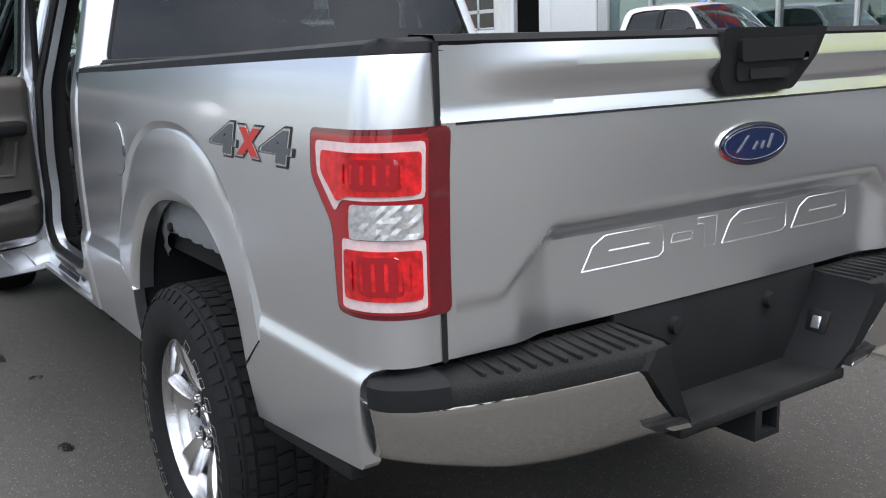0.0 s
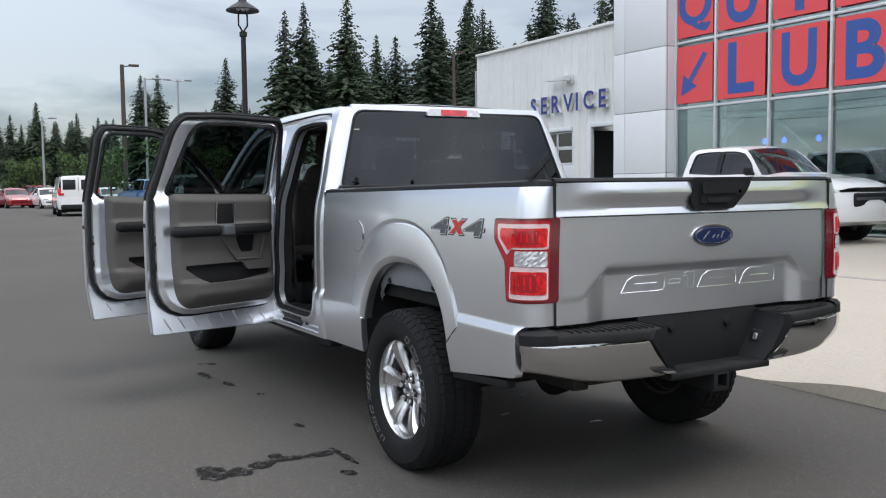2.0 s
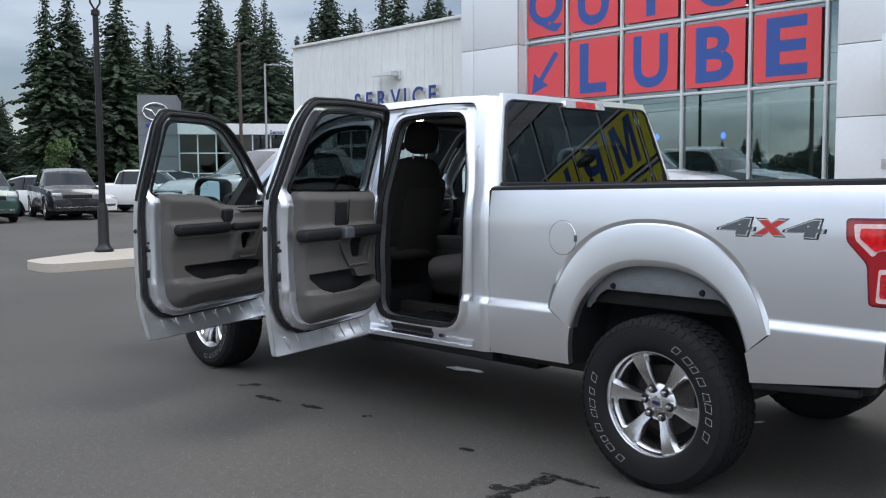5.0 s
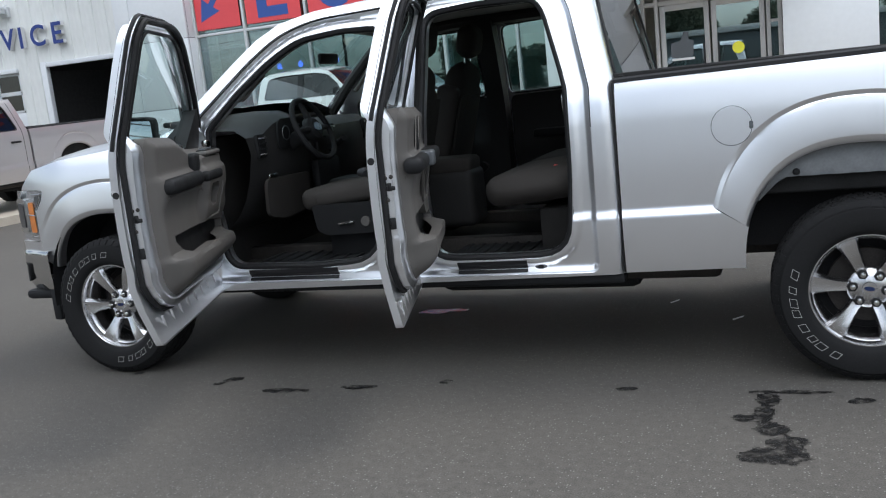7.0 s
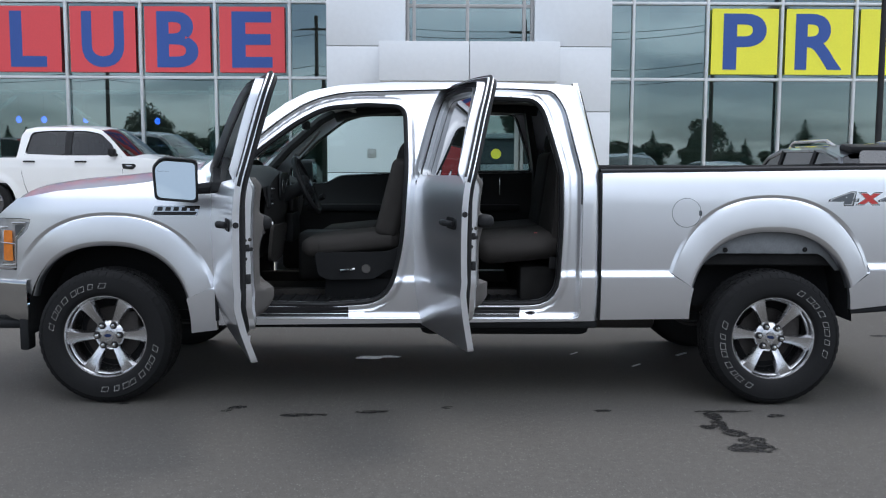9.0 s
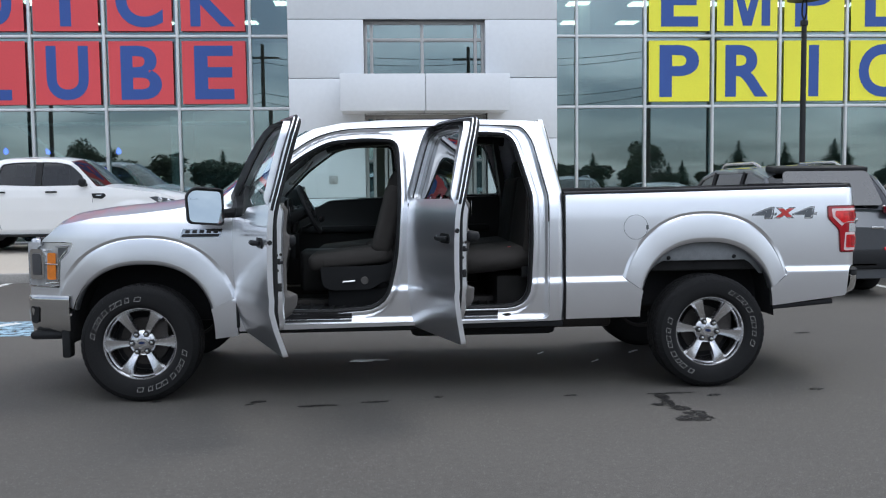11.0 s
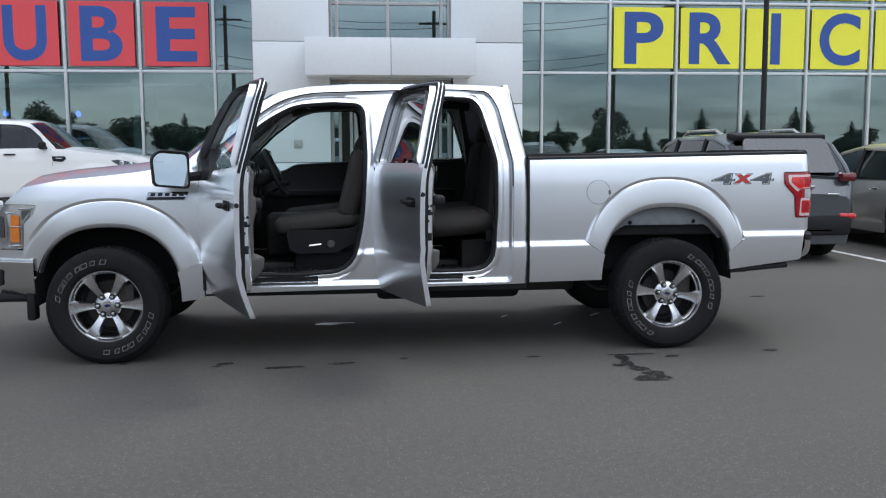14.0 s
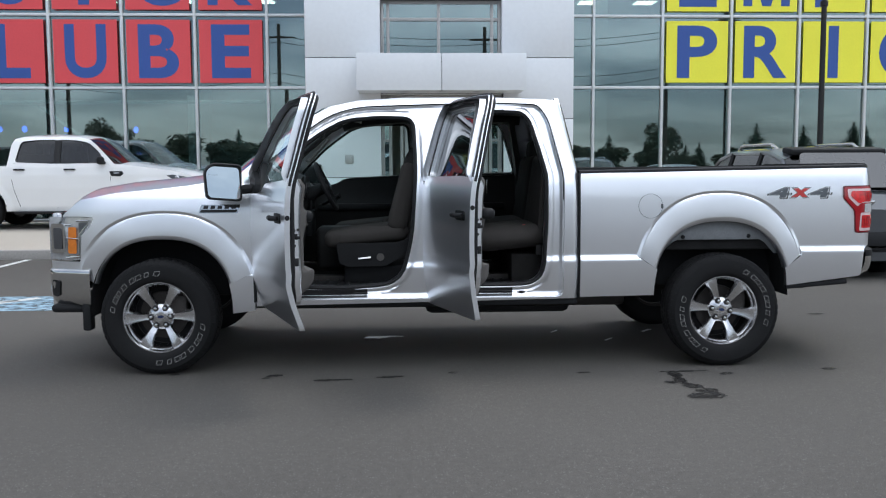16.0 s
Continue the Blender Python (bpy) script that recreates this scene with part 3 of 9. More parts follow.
spill("oil_stain", [(1.672, -1.142, 0.165, 0.022, 0.02), (1.565, -1.245, 0.050, 0.085, 0.1), (1.555, -1.40, 0.042, 0.09, 0.0), (1.475, -1.455, 0.045, 0.038, 0.0), (1.585, -1.56, 0.060, 0.085, 0.5), (1.63, -1.70, 0.075, 0.075, 0.2), (1.600, -1.815, 0.135, 0.085, 0.05)], "long ragged dark oil stain on the asphalt behind the doors", 3)
for i, (x, y, rx, ry, tn) in enumerate([(-1.195, -1.083, 0.052, 0.040, 0.5), (-1.245, -1.15, 0.03, 0.018, 0.2), (-0.793, -1.238, 0.135, 0.034, 0.05), (-0.389, -1.169, 0.092, 0.032, 0.05), (0.045, -1.072, 0.034, 0.030, 0),
        (0.955, -1.134, 0.044, 0.026, 0), (1.93, -1.235, 0.048, 0.034, 0.2), (2.70, -1.14, 0.062, 0.034, 0.1), (3.7, 1.2, 0.09, 0.04, 0), (-1.9, -1.0, 0.04, 0.02, 0)]):
    spill("oil_stain", [(x, y, rx, ry, tn), (x + 0.6 * rx, y + 0.3 * ry, rx * 0.5, ry * 0.7, tn)], "small ragged dark oil stain on the asphalt", 11 + 7 * i, 0.003, 0.006)
puddle(-0.47, 0.31, 0.15, 0.055, 31)
for i, (x, y, r) in enumerate([(1.017, 0.44, 0.030), (1.40, 0.04, 0.035), (1.812, 0.41, 0.055)]):
    solid("paper_scrap", Mesh().sheet(np.linspace(-r, r, 6), np.linspace(-r * 0.35, r * 0.35, 4), lambda u, v: (x + u + 0.3 * v, y + v, 0.008 + 0.012 * math.sin(30 * u + 20 * v))), LETTW, "crumpled white paper scrap on the asphalt", "litter")

# ---- showroom building ----
frame_ = thing("roof_brace", "white steel bracing behind the showroom glass", "steel frame", kind="structure")
for nm, pa, pb in (("beam", (-12.6, 13.85, 2.96), (-3.4, 13.85, 2.96)), ("brace", (-12.1, 13.85, 0.80), (-9.30, 13.85, 2.90)), ("brace", (-8.45, 13.85, 2.90), (-5.6, 13.85, 0.75))):
    Mesh().tube([pa, pb], 0.045, 8).ob(nm, CLAD, frame_)

FY = 13.1          # plane of the glazing
BAY = 1.565
ROW = [0.33, 3.215, 4.79, 6.36, 7.93]
LEFTX = [-10.72, -9.43, -7.865, -6.30, -4.735, -3.17, -2.1]
RIGHTX = [3.1, 4.07] + [5.63 + BAY * i for i in range(12)]


def glazing(name, xs, label):
    w = thing(name, label, "window", kind="structure", at=(0, 0, 0))
    for i in range(len(xs)):
        Mesh().box((xs[i], FY - 0.025, (ROW[0] + ROW[-1]) / 2), (0.058, 0.075, ROW[-1] - ROW[0]), 0.006).ob("mullion", ALU, w)
    for z in ROW:
        for a, b in zip(xs, xs[1:]):
            Mesh().box(((a + b) / 2, FY - 0.02, z), (b - a - 0.059, 0.07, 0.058), 0.006).ob("transom", ALU, w)
    rnd = random.Random(7)
    for a, b in zip(xs, xs[1:]):
        for z0, z1 in zip(ROW, ROW[1:]):
            # each pane sits a hair out of true, as real panes do
            t, u = rnd.uniform(-0.004, 0.004), rnd.uniform(-0.004, 0.004)
            y = FY + 0.02
            v = [(a + 0.03, y - t - u, z0 + 0.03), (b - 0.03, y + t - u, z0 + 0.03), (b - 0.03, y + t + u, z1 - 0.03), (a + 0.03, y - t + u, z1 - 0.03)]
            p = Mesh().add(v + [(q[0], q[1] + 0.012, q[2]) for q in v], [(0, 1, 2, 3), (4, 7, 6, 5), (0, 4, 5, 1), (1, 5, 6, 2), (2, 6, 7, 3), (3, 7, 4, 0)]).ob("pane", SHOPG, w, angle=0)
            p.visible_shadow = False
    return w


glazing("window_1", LEFTX, "tall greenish showroom glazing in pale aluminium frames")
glazing("window_2", RIGHTX, "tall greenish showroom glazing in pale aluminium frames")


def cladding(name, x0, x1, y, z0, xs, zs, label, thick=0.25, hole=None):
    """White composite panels with open joints over a dark backing."""
    w = new(name)
    tagged(w, label, "wall", kind="structure")
    bk = Mesh()
    if hole:
        hx0, hx1 = hole[0][:2]
        segs = [(x0, hx0, z0, zs[-1]), (hx1, x1, z0, zs[-1])]
        cut = sorted([(h[2], h[3]) for h in hole])
        edge = z0
        for a, b in cut:
            if a > edge:
                segs.append((hx0, hx1, edge, a))
            edge = b
        segs.append((hx0, hx1, edge, zs[-1]))
        for a, b, c, d in segs:
            bk.box(((a + b) / 2, y + 0.05 + thick / 2, (c + d) / 2), (b - a, thick, d - c))
    else:
        bk.box(((x0 + x1) / 2, y + 0.05 + thick / 2, (z0 + zs[-1]) / 2), (x1 - x0 - 0.01, thick, zs[-1] - z0))
    bk.ob("backing", CLADJ, w)
    zz = [z0] + zs
    for a, b in zip(xs, xs[1:]):
        for c, d in zip(zz, zz[1:]):
            pieces = [(a, b, c, d)]
            for h in (hole or ()):
                nxt = []
                for (pa, pb, pc, pd) in pieces:
                    if h[0] < pb and h[1] > pa and h[2] < pd and h[3] > pc:
                        nxt += [(pa, max(pa, h[0]), pc, pd), (min(pb, h[1]), pb, pc, pd), (max(pa, h[0]), min(pb, h[1]), pc, max(pc, h[2])), (max(pa, h[0]), min(pb, h[1]), min(pd, h[3]), pd)]
                    else:
                        nxt.append((pa, pb, pc, pd))
                pieces = [q for q in nxt if q[1] - q[0] > 0.03 and q[3] - q[2] > 0.03]
            for (pa, pb, pc, pd) in pieces:
                Mesh().box(((pa + pb) / 2, y + 0.03, (pc + pd) / 2), (pb - pa - 0.014, 0.06, pd - pc - 0.014), 0.004).ob("panel", CLAD, w)
    return w


ENT = (-0.65, 1.815, 0.2, 2.93)
WIN = (-0.65, 1.78, 3.55, 4.79)
cladding("wall_entrance", -2.16, 3.25, 11.1, 0.2, [-2.16, 3.25], [1.25, 2.42, 3.64, 4.80, 6.0, 7.2, 8.6], "white composite-panel entrance block of the showroom", hole=[ENT, WIN])
for x, lab in ((-2.16, "wall_side_1"), (3.25, "wall_side_2")):
    s = -1 if x < 0 else 1
    w = new(lab)
    tagged(w, "white composite-panel return of the entrance block", "wall", kind="structure")
    for c, d in zip([0.2, 1.25, 2.42, 3.64, 4.80, 6.0, 7.2], [1.25, 2.42, 3.64, 4.80, 6.0, 7.2, 8.6]):
        Mesh().box((x - s * 0.03, 12.14, (c + d) / 2), (0.06, 1.96, d - c - 0.014), 0.004).ob("panel", CLAD, w)
cladding("wall_tower", -12.69, -10.74, 12.75, 0.2, [-12.69, -12.25, -10.74], [1.65, 3.2, 4.74, 6.3, 7.9, 8.8], "white composite-panel tower beside the showroom glazing")
w = new("wall_tower_side")
tagged(w, "white composite-panel return of the tower", "wall", kind="structure")
for c, d in zip([0.2, 1.65, 3.2, 4.74, 6.3, 7.9], [1.65, 3.2, 4.74, 6.3, 7.9, 8.8]):
    Mesh().box((-12.66, 14.9, (c + d) / 2), (0.06, 3.7, d - c - 0.014), 0.004).ob("panel", CLAD, w)
    Mesh().box((-10.77, 12.95, (c + d) / 2), (0.06, 0.28, d - c - 0.014), 0.004).ob("panel", CLAD, w)

# canopy over the entrance
can = thing("entrance_canopy", "white boxed canopy with a central joint over the entrance", "canopy", kind="structure")
for a, b in ((-1.10, 0.52), (0.53, 2.15)):
    Mesh().box(((a + b) / 2, 10.19, 3.262), (b - a, 0.06, 0.70), 0.006).ob("fascia", CLAD, can)
    Mesh().box(((a + b) / 2, 10.66, 3.59), (b - a, 0.87, 0.05), 0.006).ob("top", CLAD, can)
    Mesh().box(((a + b) / 2, 10.66, 2.955), (b - a - 0.02, 0.87, 0.05), 0.006).ob("soffit", CLAD, can)
for x in (-1.07, 2.12):
    Mesh().box((x, 10.66, 3.27), (0.05, 0.87, 0.58), 0.006).ob("end_panel", CLAD, can)
for x in (-0.2, 1.25):
    Mesh().revolve([(0.0, 0), (0.06, 0), (0.075, 0.006)], lambda a, b, h: (x + a, 10.7 + b, 2.924 - h), 20).ob("downlight", ALU, can)

# glazed entrance doors in their recess
rec = new("wall_recess")
tagged(rec, "white reveals of the entrance recess", "wall", kind="structure")
for x in (-0.68, 1.845):
    Mesh().box((x, 11.42, 1.56), (0.06, 0.52, 2.72), 0.004).ob("reveal", CLAD, rec)
Mesh().box((0.58, 11.42, 2.955), (2.46, 0.52, 0.05), 0.004).ob("soffit", CLAD, rec)
DY = 11.55
dr = thing("door_1", "pale aluminium double glass entrance doors with side lights", "door", kind="structure")
for x in (-0.62, -0.47, -0.24, 1.60, 1.78):
    Mesh().box((x, DY, 1.6), (0.065, 0.09, 2.65), 0.005).ob("post", DOORF, dr)
for z in (2.50, 2.90):
    Mesh().box((0.58, DY, z), (2.4, 0.08, 0.075), 0.005).ob("rail", DOORF, dr)
for z in (1.05, 2.0):
    for x, wd in ((-0.545, 0.09), (1.69, 0.12)):
        Mesh().box((x, DY, z), (wd, 0.07, 0.05), 0.004).ob("rail", DOORF, dr)
for a, b in ((-0.545, 0.1), (1.69, 0.13)):
    Mesh().box((a, DY, 1.6), (b, 0.012, 2.6)).ob("side_pane", SHOPG, dr, angle=0)
for a, b in ((-0.20, 0.66), (0.66, 1.56)):
    Mesh().box(((a + b) / 2, DY + 0.01, 2.70), (b - a - 0.04, 0.03, 0.33)).ob("transom_panel", HEADLN, dr, "pale blind panel")
    for x in (a + 0.06, b - 0.06):
        Mesh().box((x, DY, 1.4), (0.085, 0.06, 2.1), 0.006).ob("stile", DOORF, dr)
    for z, h in ((0.42, 0.2), (2.41, 0.1)):
        Mesh().box(((a + b) / 2, DY, z), (b - a - 0.2, 0.055, h), 0.006).ob("rail", DOORF, dr)
    Mesh().box(((a + b) / 2, DY, 1.44), (b - a - 0.2, 0.012, 1.84)).ob("pane", SHOPG, dr, angle=0)
for x in (0.54, 0.78):
    Mesh().tube([(x, DY - 0.09, 1.0), (x, DY - 0.09, 1.75)], 0.015).ob("pull_bar", POST, dr, "dark pull bar")
stk = thing("door_sticker", "grey thumb-shaped sticker on the door glass", "sticker")
Mesh().prism(rounded([(-0.02, 1.55), (0.35, 1.55), (0.37, 1.83), (0.28, 1.84), (0.28, 1.98), (0.21, 2.0), (0.15, 1.84), (-0.02, 1.80)], 0.04), lambda a, b, d: (a, DY - 0.012 - d, b), 0, 0.004).ob("sticker_face", DECALG, stk)
Mesh().prism(rounded([(-0.01, 1.50), (0.37, 1.50), (0.37, 1.54), (-0.01, 1.54)], 0.01), lambda a, b, d: (a, DY - 0.012 - d, b), 0, 0.004).ob("white_strip", LETTW, stk)
solid("round_sticker", Mesh().revolve([(0.0, 0.004), (0.10, 0.004), (0.10, 0.0)], lambda a, b, h: (1.1 + a, DY - 0.012 - h, 1.62 + b), 24), SIGNY, "round yellow sticker on the door glass", "sticker")

# window above the canopy
wi = thing("window_3", "upper window of the entrance block in grey frames", "window", kind="structure")
for x in (-0.62, -0.50, 0.52, 1.60, 1.75):
    Mesh().box((x, 11.32, 4.17), (0.06, 0.1, 1.24), 0.005).ob("mullion", DOORF, wi)
for z in (3.58, 4.42, 4.76):
    Mesh().box((0.56, 11.32, z), (2.42, 0.09, 0.06), 0.005).ob("transom", DOORF, wi)
Mesh().box((0.56, 11.33, 4.17), (2.4, 0.012, 1.2)).ob("pane", SHOPG, wi, angle=0)
for x in (-0.68, 1.81):
    Mesh().box((x, 11.28, 4.17), (0.05, 0.26, 1.24), 0.004).ob("reveal", CLAD, wi)
Mesh().box((0.565, 11.28, 4.83), (2.54, 0.26, 0.05), 0.004).ob("lintel", CLAD, wi)

solid("wall_socket", Mesh().box((-1.30, 11.085, 1.62), (0.17, 0.03, 0.17), 0.02).box((-1.30, 11.07, 1.62), (0.09, 0.02, 0.09), 0.01), DOORF, "small grey outlet box on the white wall", "outlet")

# rooms behind the glass
rm = new("wall_inside")
tagged(rm, "plain dim walls inside the showroom", "wall", kind="structure")
Mesh().box((4.0, 24.2, 4.2), (32, 0.2, 8.4)).ob("back_wall", INWALL, rm)
Mesh().box((-12.0, 20.4, 4.2), (0.2, 7.8, 8.4)).ob("end_wall", INWALL, rm)
Mesh().box((24.0, 18.6, 4.2), (0.2, 11, 8.4)).ob("end_wall", INWALL, rm)
Mesh().box((-2.1, 18.6, 4.2), (0.2, 9, 8.4)).ob("cross_wall", INWALL, rm)
solid("floor", Mesh().box((6.0, 18.6, 0.31), (36, 11, 0.02)), INWALL, "dim tiled showroom floor", "floor", kind="structure")
solid("ceiling", Mesh().box((6.0, 19.15, 6.45), (36, 9.9, 0.1)), INWALL, "pale showroom ceiling", "ceiling", kind="structure")
solid("roof", Mesh().box((5.5, 19.0, 8.5), (36.4, 12, 0.3), 0.03), CLAD, "flat white roof edge of the showroom", "roof", kind="structure")
solid("parapet", Mesh().box((-6.4, 13.2, 8.3), (8.6, 0.3, 0.75), 0.02).box((14.2, 13.2, 8.3), (22, 0.3, 0.75), 0.02), CLAD, "white parapet band above the glazing", "wall", kind="structure")
solid("sill_wall", Mesh().box((-6.4, 13.12, 0.22), (8.6, 0.2, 0.22), 0.01).box((13.1, 13.12, 0.22), (20, 0.2, 0.22), 0.01), CLADJ, "low plinth below the glazing", "wall", kind="structure")
lamp0 = None
for i, x in enumerate((-9.6, -7.4, -5.0, -3.2, 4.6, 6.3, 8.2, 10.2, 12.4, 14.4)):
    for j, y in enumerate((14.6, 17.2, 20.0)):
        if lamp0 is None:
            lamp0 = thing("ceiling_light", "lit rectangular ceiling light inside the showroom", "ceiling light", "ceiling lights in the showroom")
            Mesh().box((0, 0, 0.03), (0.66, 0.66, 0.06), 0.01).ob("frame", ALU, lamp0)
            Mesh().box((0, 0, -0.008), (0.58, 0.58, 0.02), 0.004).ob("diffuser", INLAMP, lamp0)
            lamp0.matrix_basis = pose(x, y, 6.33)
        else:
            copy_thing(lamp0, pose(x + 0.4 * j, y, 6.33))
for i, (x, y) in enumerate(((-5.0, 15.0), (5.2, 17.5), (12.0, 15.5))):
    solid("column", Mesh().box((x, y, 3.8), (0.35, 0.35, 6.9), 0.02), HEADLN, "square pale column inside the showroom", "column", "columns in the showroom", kind="structure")

# parts counter wall with its lettering
pw = thing("wall_parts", "pale inner wall of the parts department behind the glass", "wall", kind="structure")
Mesh().box((-4.05, 15.30, 1.85), (2.2, 0.12, 3.1), 0.01).ob("panel", HEADLN, pw)
Mesh().box((-5.20, 15.10, 1.75), (0.30, 0.5, 2.9), 0.02).ob("pier", CLAD, pw)
vs, fs, gw, gh = glyph("PARTS", 0.2, 0.01, 0.004)
k = 0.76 / gw
Mesh().add([(-4.36 + p[0] * k, 15.23 + p[1], 2.375 + p[2] * k) for p in vs], fs).ob("lettering", DOORF, pw, "pale grey lettering", angle=0)

# letters on the glass
LETTER_W = {"Q": 1.06, "U": 0.89, "I": 0.235, "C": 1.0, "K": 0.96, "L": 0.76, "B": 0.87, "E": 0.85, "P": 0.91, "O": 1.06, "Y": 0.98, "R": 1.00, "N": 0.90, "G": 1.03}


def letter_sign(ch, x, z, vinyl, label, group, wd=1.37, ht=1.36):
    t = thing("window_sign", label, "window sign", group, at=(x, FY - 0.06, z))
    Mesh().box((0, 0, 0), (wd, 0.006, ht)).ob("panel", vinyl, t, angle=0)
    if ch == "arrow":
        pts = [(0.40, 0.42), (0.28, 0.50), (-0.20, -0.12), (-0.36, 0.02), (-0.44, -0.50), (0.08, -0.30), (-0.08, -0.20)]
        Mesh().prism([(a, b) for a, b in reversed(pts)], lambda a, b, d: (a, -d, b), 0.004, 0.008).ob("arrow", SIGNB, t, angle=0)
    else:
        if ch == "M":
            pts = [(-0.53, -0.56), (-0.53, 0.56), (-0.22, 0.56), (0, -0.24), (0.22, 0.56), (0.53, 0.56), (0.53, -0.56), (0.33, -0.56), (0.33, 0.30), (0.10, -0.56), (-0.10, -0.56), (-0.33, 0.30), (-0.33, -0.56)]
            Mesh().prism(list(reversed(pts)), lambda a, b, d: (a, -d, b), 0.004, 0.008).ob("letter", SIGNB, t, angle=0)
            return t
        vs, fs, gw, gh = glyph(ch, 1.28, 0.004, 0.035)
        k = (1.16 if ch not in "QCOG" else 1.20) / gh
        kx = LETTER_W[ch] / gw
        Mesh().add([(p[0] * kx, p[1] - 0.006, p[2] * k) for p in vs], fs).ob("letter", SIGNB, t, angle=0)
    return t


def bay_mid(xs, i):
    return (xs[i] + xs[i + 1]) / 2


for i, ch in enumerate("QUICK"):
    letter_sign(ch, bay_mid(LEFTX, i), (ROW[2] + ROW[3]) / 2, SIGNR, "red vinyl square with the blue letter " + ch + " on the glazing", "red letter squares on the glazing", 1.37 if i else 1.15)
for i, ch in enumerate(["arrow", "L", "U", "B", "E"]):
    letter_sign(ch, bay_mid(LEFTX, i), (ROW[1] + ROW[2]) / 2, SIGNR, "red vinyl square with a blue " + ("arrow" if ch == "arrow" else "letter " + ch) + " on the glazing", "red letter squares on the glazing", 1.37 if i else 1.15)
for i, ch in enumerate("EMPLOYEE"):
    letter_sign(ch, bay_mid(RIGHTX, i + 2), (ROW[2] + ROW[3]) / 2, SIGNY, "yellow vinyl square with the blue letter " + ch + " on the glazing", "yellow letter squares on the glazing", 1.40)
for i, ch in enumerate("PRICING"):
    letter_sign(ch, bay_mid(RIGHTX, i + 2), (ROW[1] + ROW[2]) / 2, SIGNY, "yellow vinyl square with the blue letter " + ch + " on the glazing", "yellow letter squares on the glazing", 1.40)

# ---- service wing ----
SY = 16.8
sv = new("wall_service")
tagged(sv, "white ribbed metal siding of the service wing", "wall", kind="structure")
GAR = (-18.55, -14.2, 3.32)
OHD = (-23.5, -19.7, 3.27)
WND = (-25.26, -24.3, 3.42)


def siding(x0, x1, z0, z1f):
    """Ribbed siding: trapezoid ribs every 0.45 m; z1f(x) is its top."""
    m = Mesh()
    line = []
    x = x0
    line.append((x0, 0.0))
    k = math.ceil(x0 / 0.45)
    while k * 0.45 < x1:
        c = k * 0.45
        for dx, dy in ((-0.045, 0), (-0.025, -0.03), (0.025, -0.03), (0.045, 0)):
            if x0 < c + dx < x1:
                line.append((c + dx, dy))
        k += 1
    line.append((x1, 0.0))
    m.loft([[(a, SY + b, z0) for a, b in line], [(a, SY + b, z1f(a)) for a, b in line]], closed=False, cap=False)
    m.loft([[(a, SY + 0.2, z1f(a)) for a, b in line], [(a, SY + b, z1f(a)) for a, b in line]], closed=False, cap=False)
    m.ob("siding", RIBW, sv, angle=20)


def top_z(x):
    return 6.62


cuts = sorted([(WND[0], WND[1], WND[2]), (OHD[0], OHD[1], OHD[2]), (GAR[0], GAR[1], GAR[2])])
edge = -26.0
for a, b, zt in cuts:
    siding(edge, a, 0.3, top_z)
    siding(a, b, zt, top_z)
    edge = b
siding(edge, -12.6, 0.3, top_z)
Mesh().box((-19.3, SY + 0.06, 6.66), (13.5, 0.34, 0.1), 0.01).ob("cap", RIBW, sv)
Mesh().box((-26.05, SY + 5, 3.4), (0.1, 10, 6.5), 0.01).ob("end_siding", RIBW, sv)
for a, b, zt in cuts:
    Mesh().box((a - 0.1, SY - 0.04, zt / 2 + 0.1), (0.2, 0.16, zt + 0.1), 0.01).ob("trim", CLAD, sv)
    Mesh().box(((a + b) / 2, SY - 0.035, zt + 0.06), (b - a, 0.14, 0.13), 0.01).ob("trim", CLAD, sv)
# bay walls, floor and ceiling carry the interior shade in their colour
gi = new("wall_garage")
tagged(gi, "walls of the open service bay, coloured dark for the shade inside", "wall", kind="structure")
Mesh().box((-19.0, SY + 7.0, 3.0), (13, 0.2, 6)).ob("back_wall", INSHADE, gi)
Mesh().box((-13.9, SY + 3.7, 1.75), (0.2, 7, 3.0)).ob("side_wall", INSHADE, gi)
Mesh().box((-19.2, SY + 3.7, 1.75), (0.2, 7, 3.0)).ob("side_wall", INSHADE, gi)
Mesh().box((-19.3, SY + 3.75, 6.5), (13.0, 7, 0.1)).ob("ceiling_sheet", INSHADE, gi)
Mesh().box((-19.3, SY + 3.75, 0.31), (13.0, 7, 0.02)).ob("floor_sheet", INSHADE, gi)
od = thing("door_2", "white overhead service door with a glazed row", "garage door", kind="structure")
for i in range(5):
    z = 0.33 + i * 0.585
    wdt = OHD[1] - OHD[0]
    if i in (3, 4):
        for j in range(5):
            x0 = OHD[0] + j * wdt / 4
            if j < 4:
                Mesh().box((x0 + wdt / 8, SY + 0.08, z + 0.29), (wdt / 4 - 0.1, 0.01, 0.47)).ob("pane", DARKG, od, angle=0)
            Mesh().box((min(max(x0, OHD[0] + 0.05), OHD[1] - 0.05), SY + 0.07, z + 0.29), (0.1, 0.05, 0.58), 0.006).ob("stile", ALU, od)
        for zz in (z + 0.03, z + 0.555):
            Mesh().box(((OHD[0] + OHD[1]) / 2, SY + 0.07, zz), (wdt, 0.05, 0.06), 0.006).ob("rail", ALU, od)
    else:
        Mesh().box(((OHD[0] + OHD[1]) / 2, SY + 0.08, z + 0.29), (wdt, 0.05, 0.575), 0.012).ob("section", CLAD, od)
solid("window_4", Mesh().box(((WND[0] + WND[1]) / 2, SY + 0.06, 2.35), (WND[1] - WND[0], 0.02, 2.15)), DARKG, "dark narrow window in the ribbed wall", "window", kind="structure", angle=0)
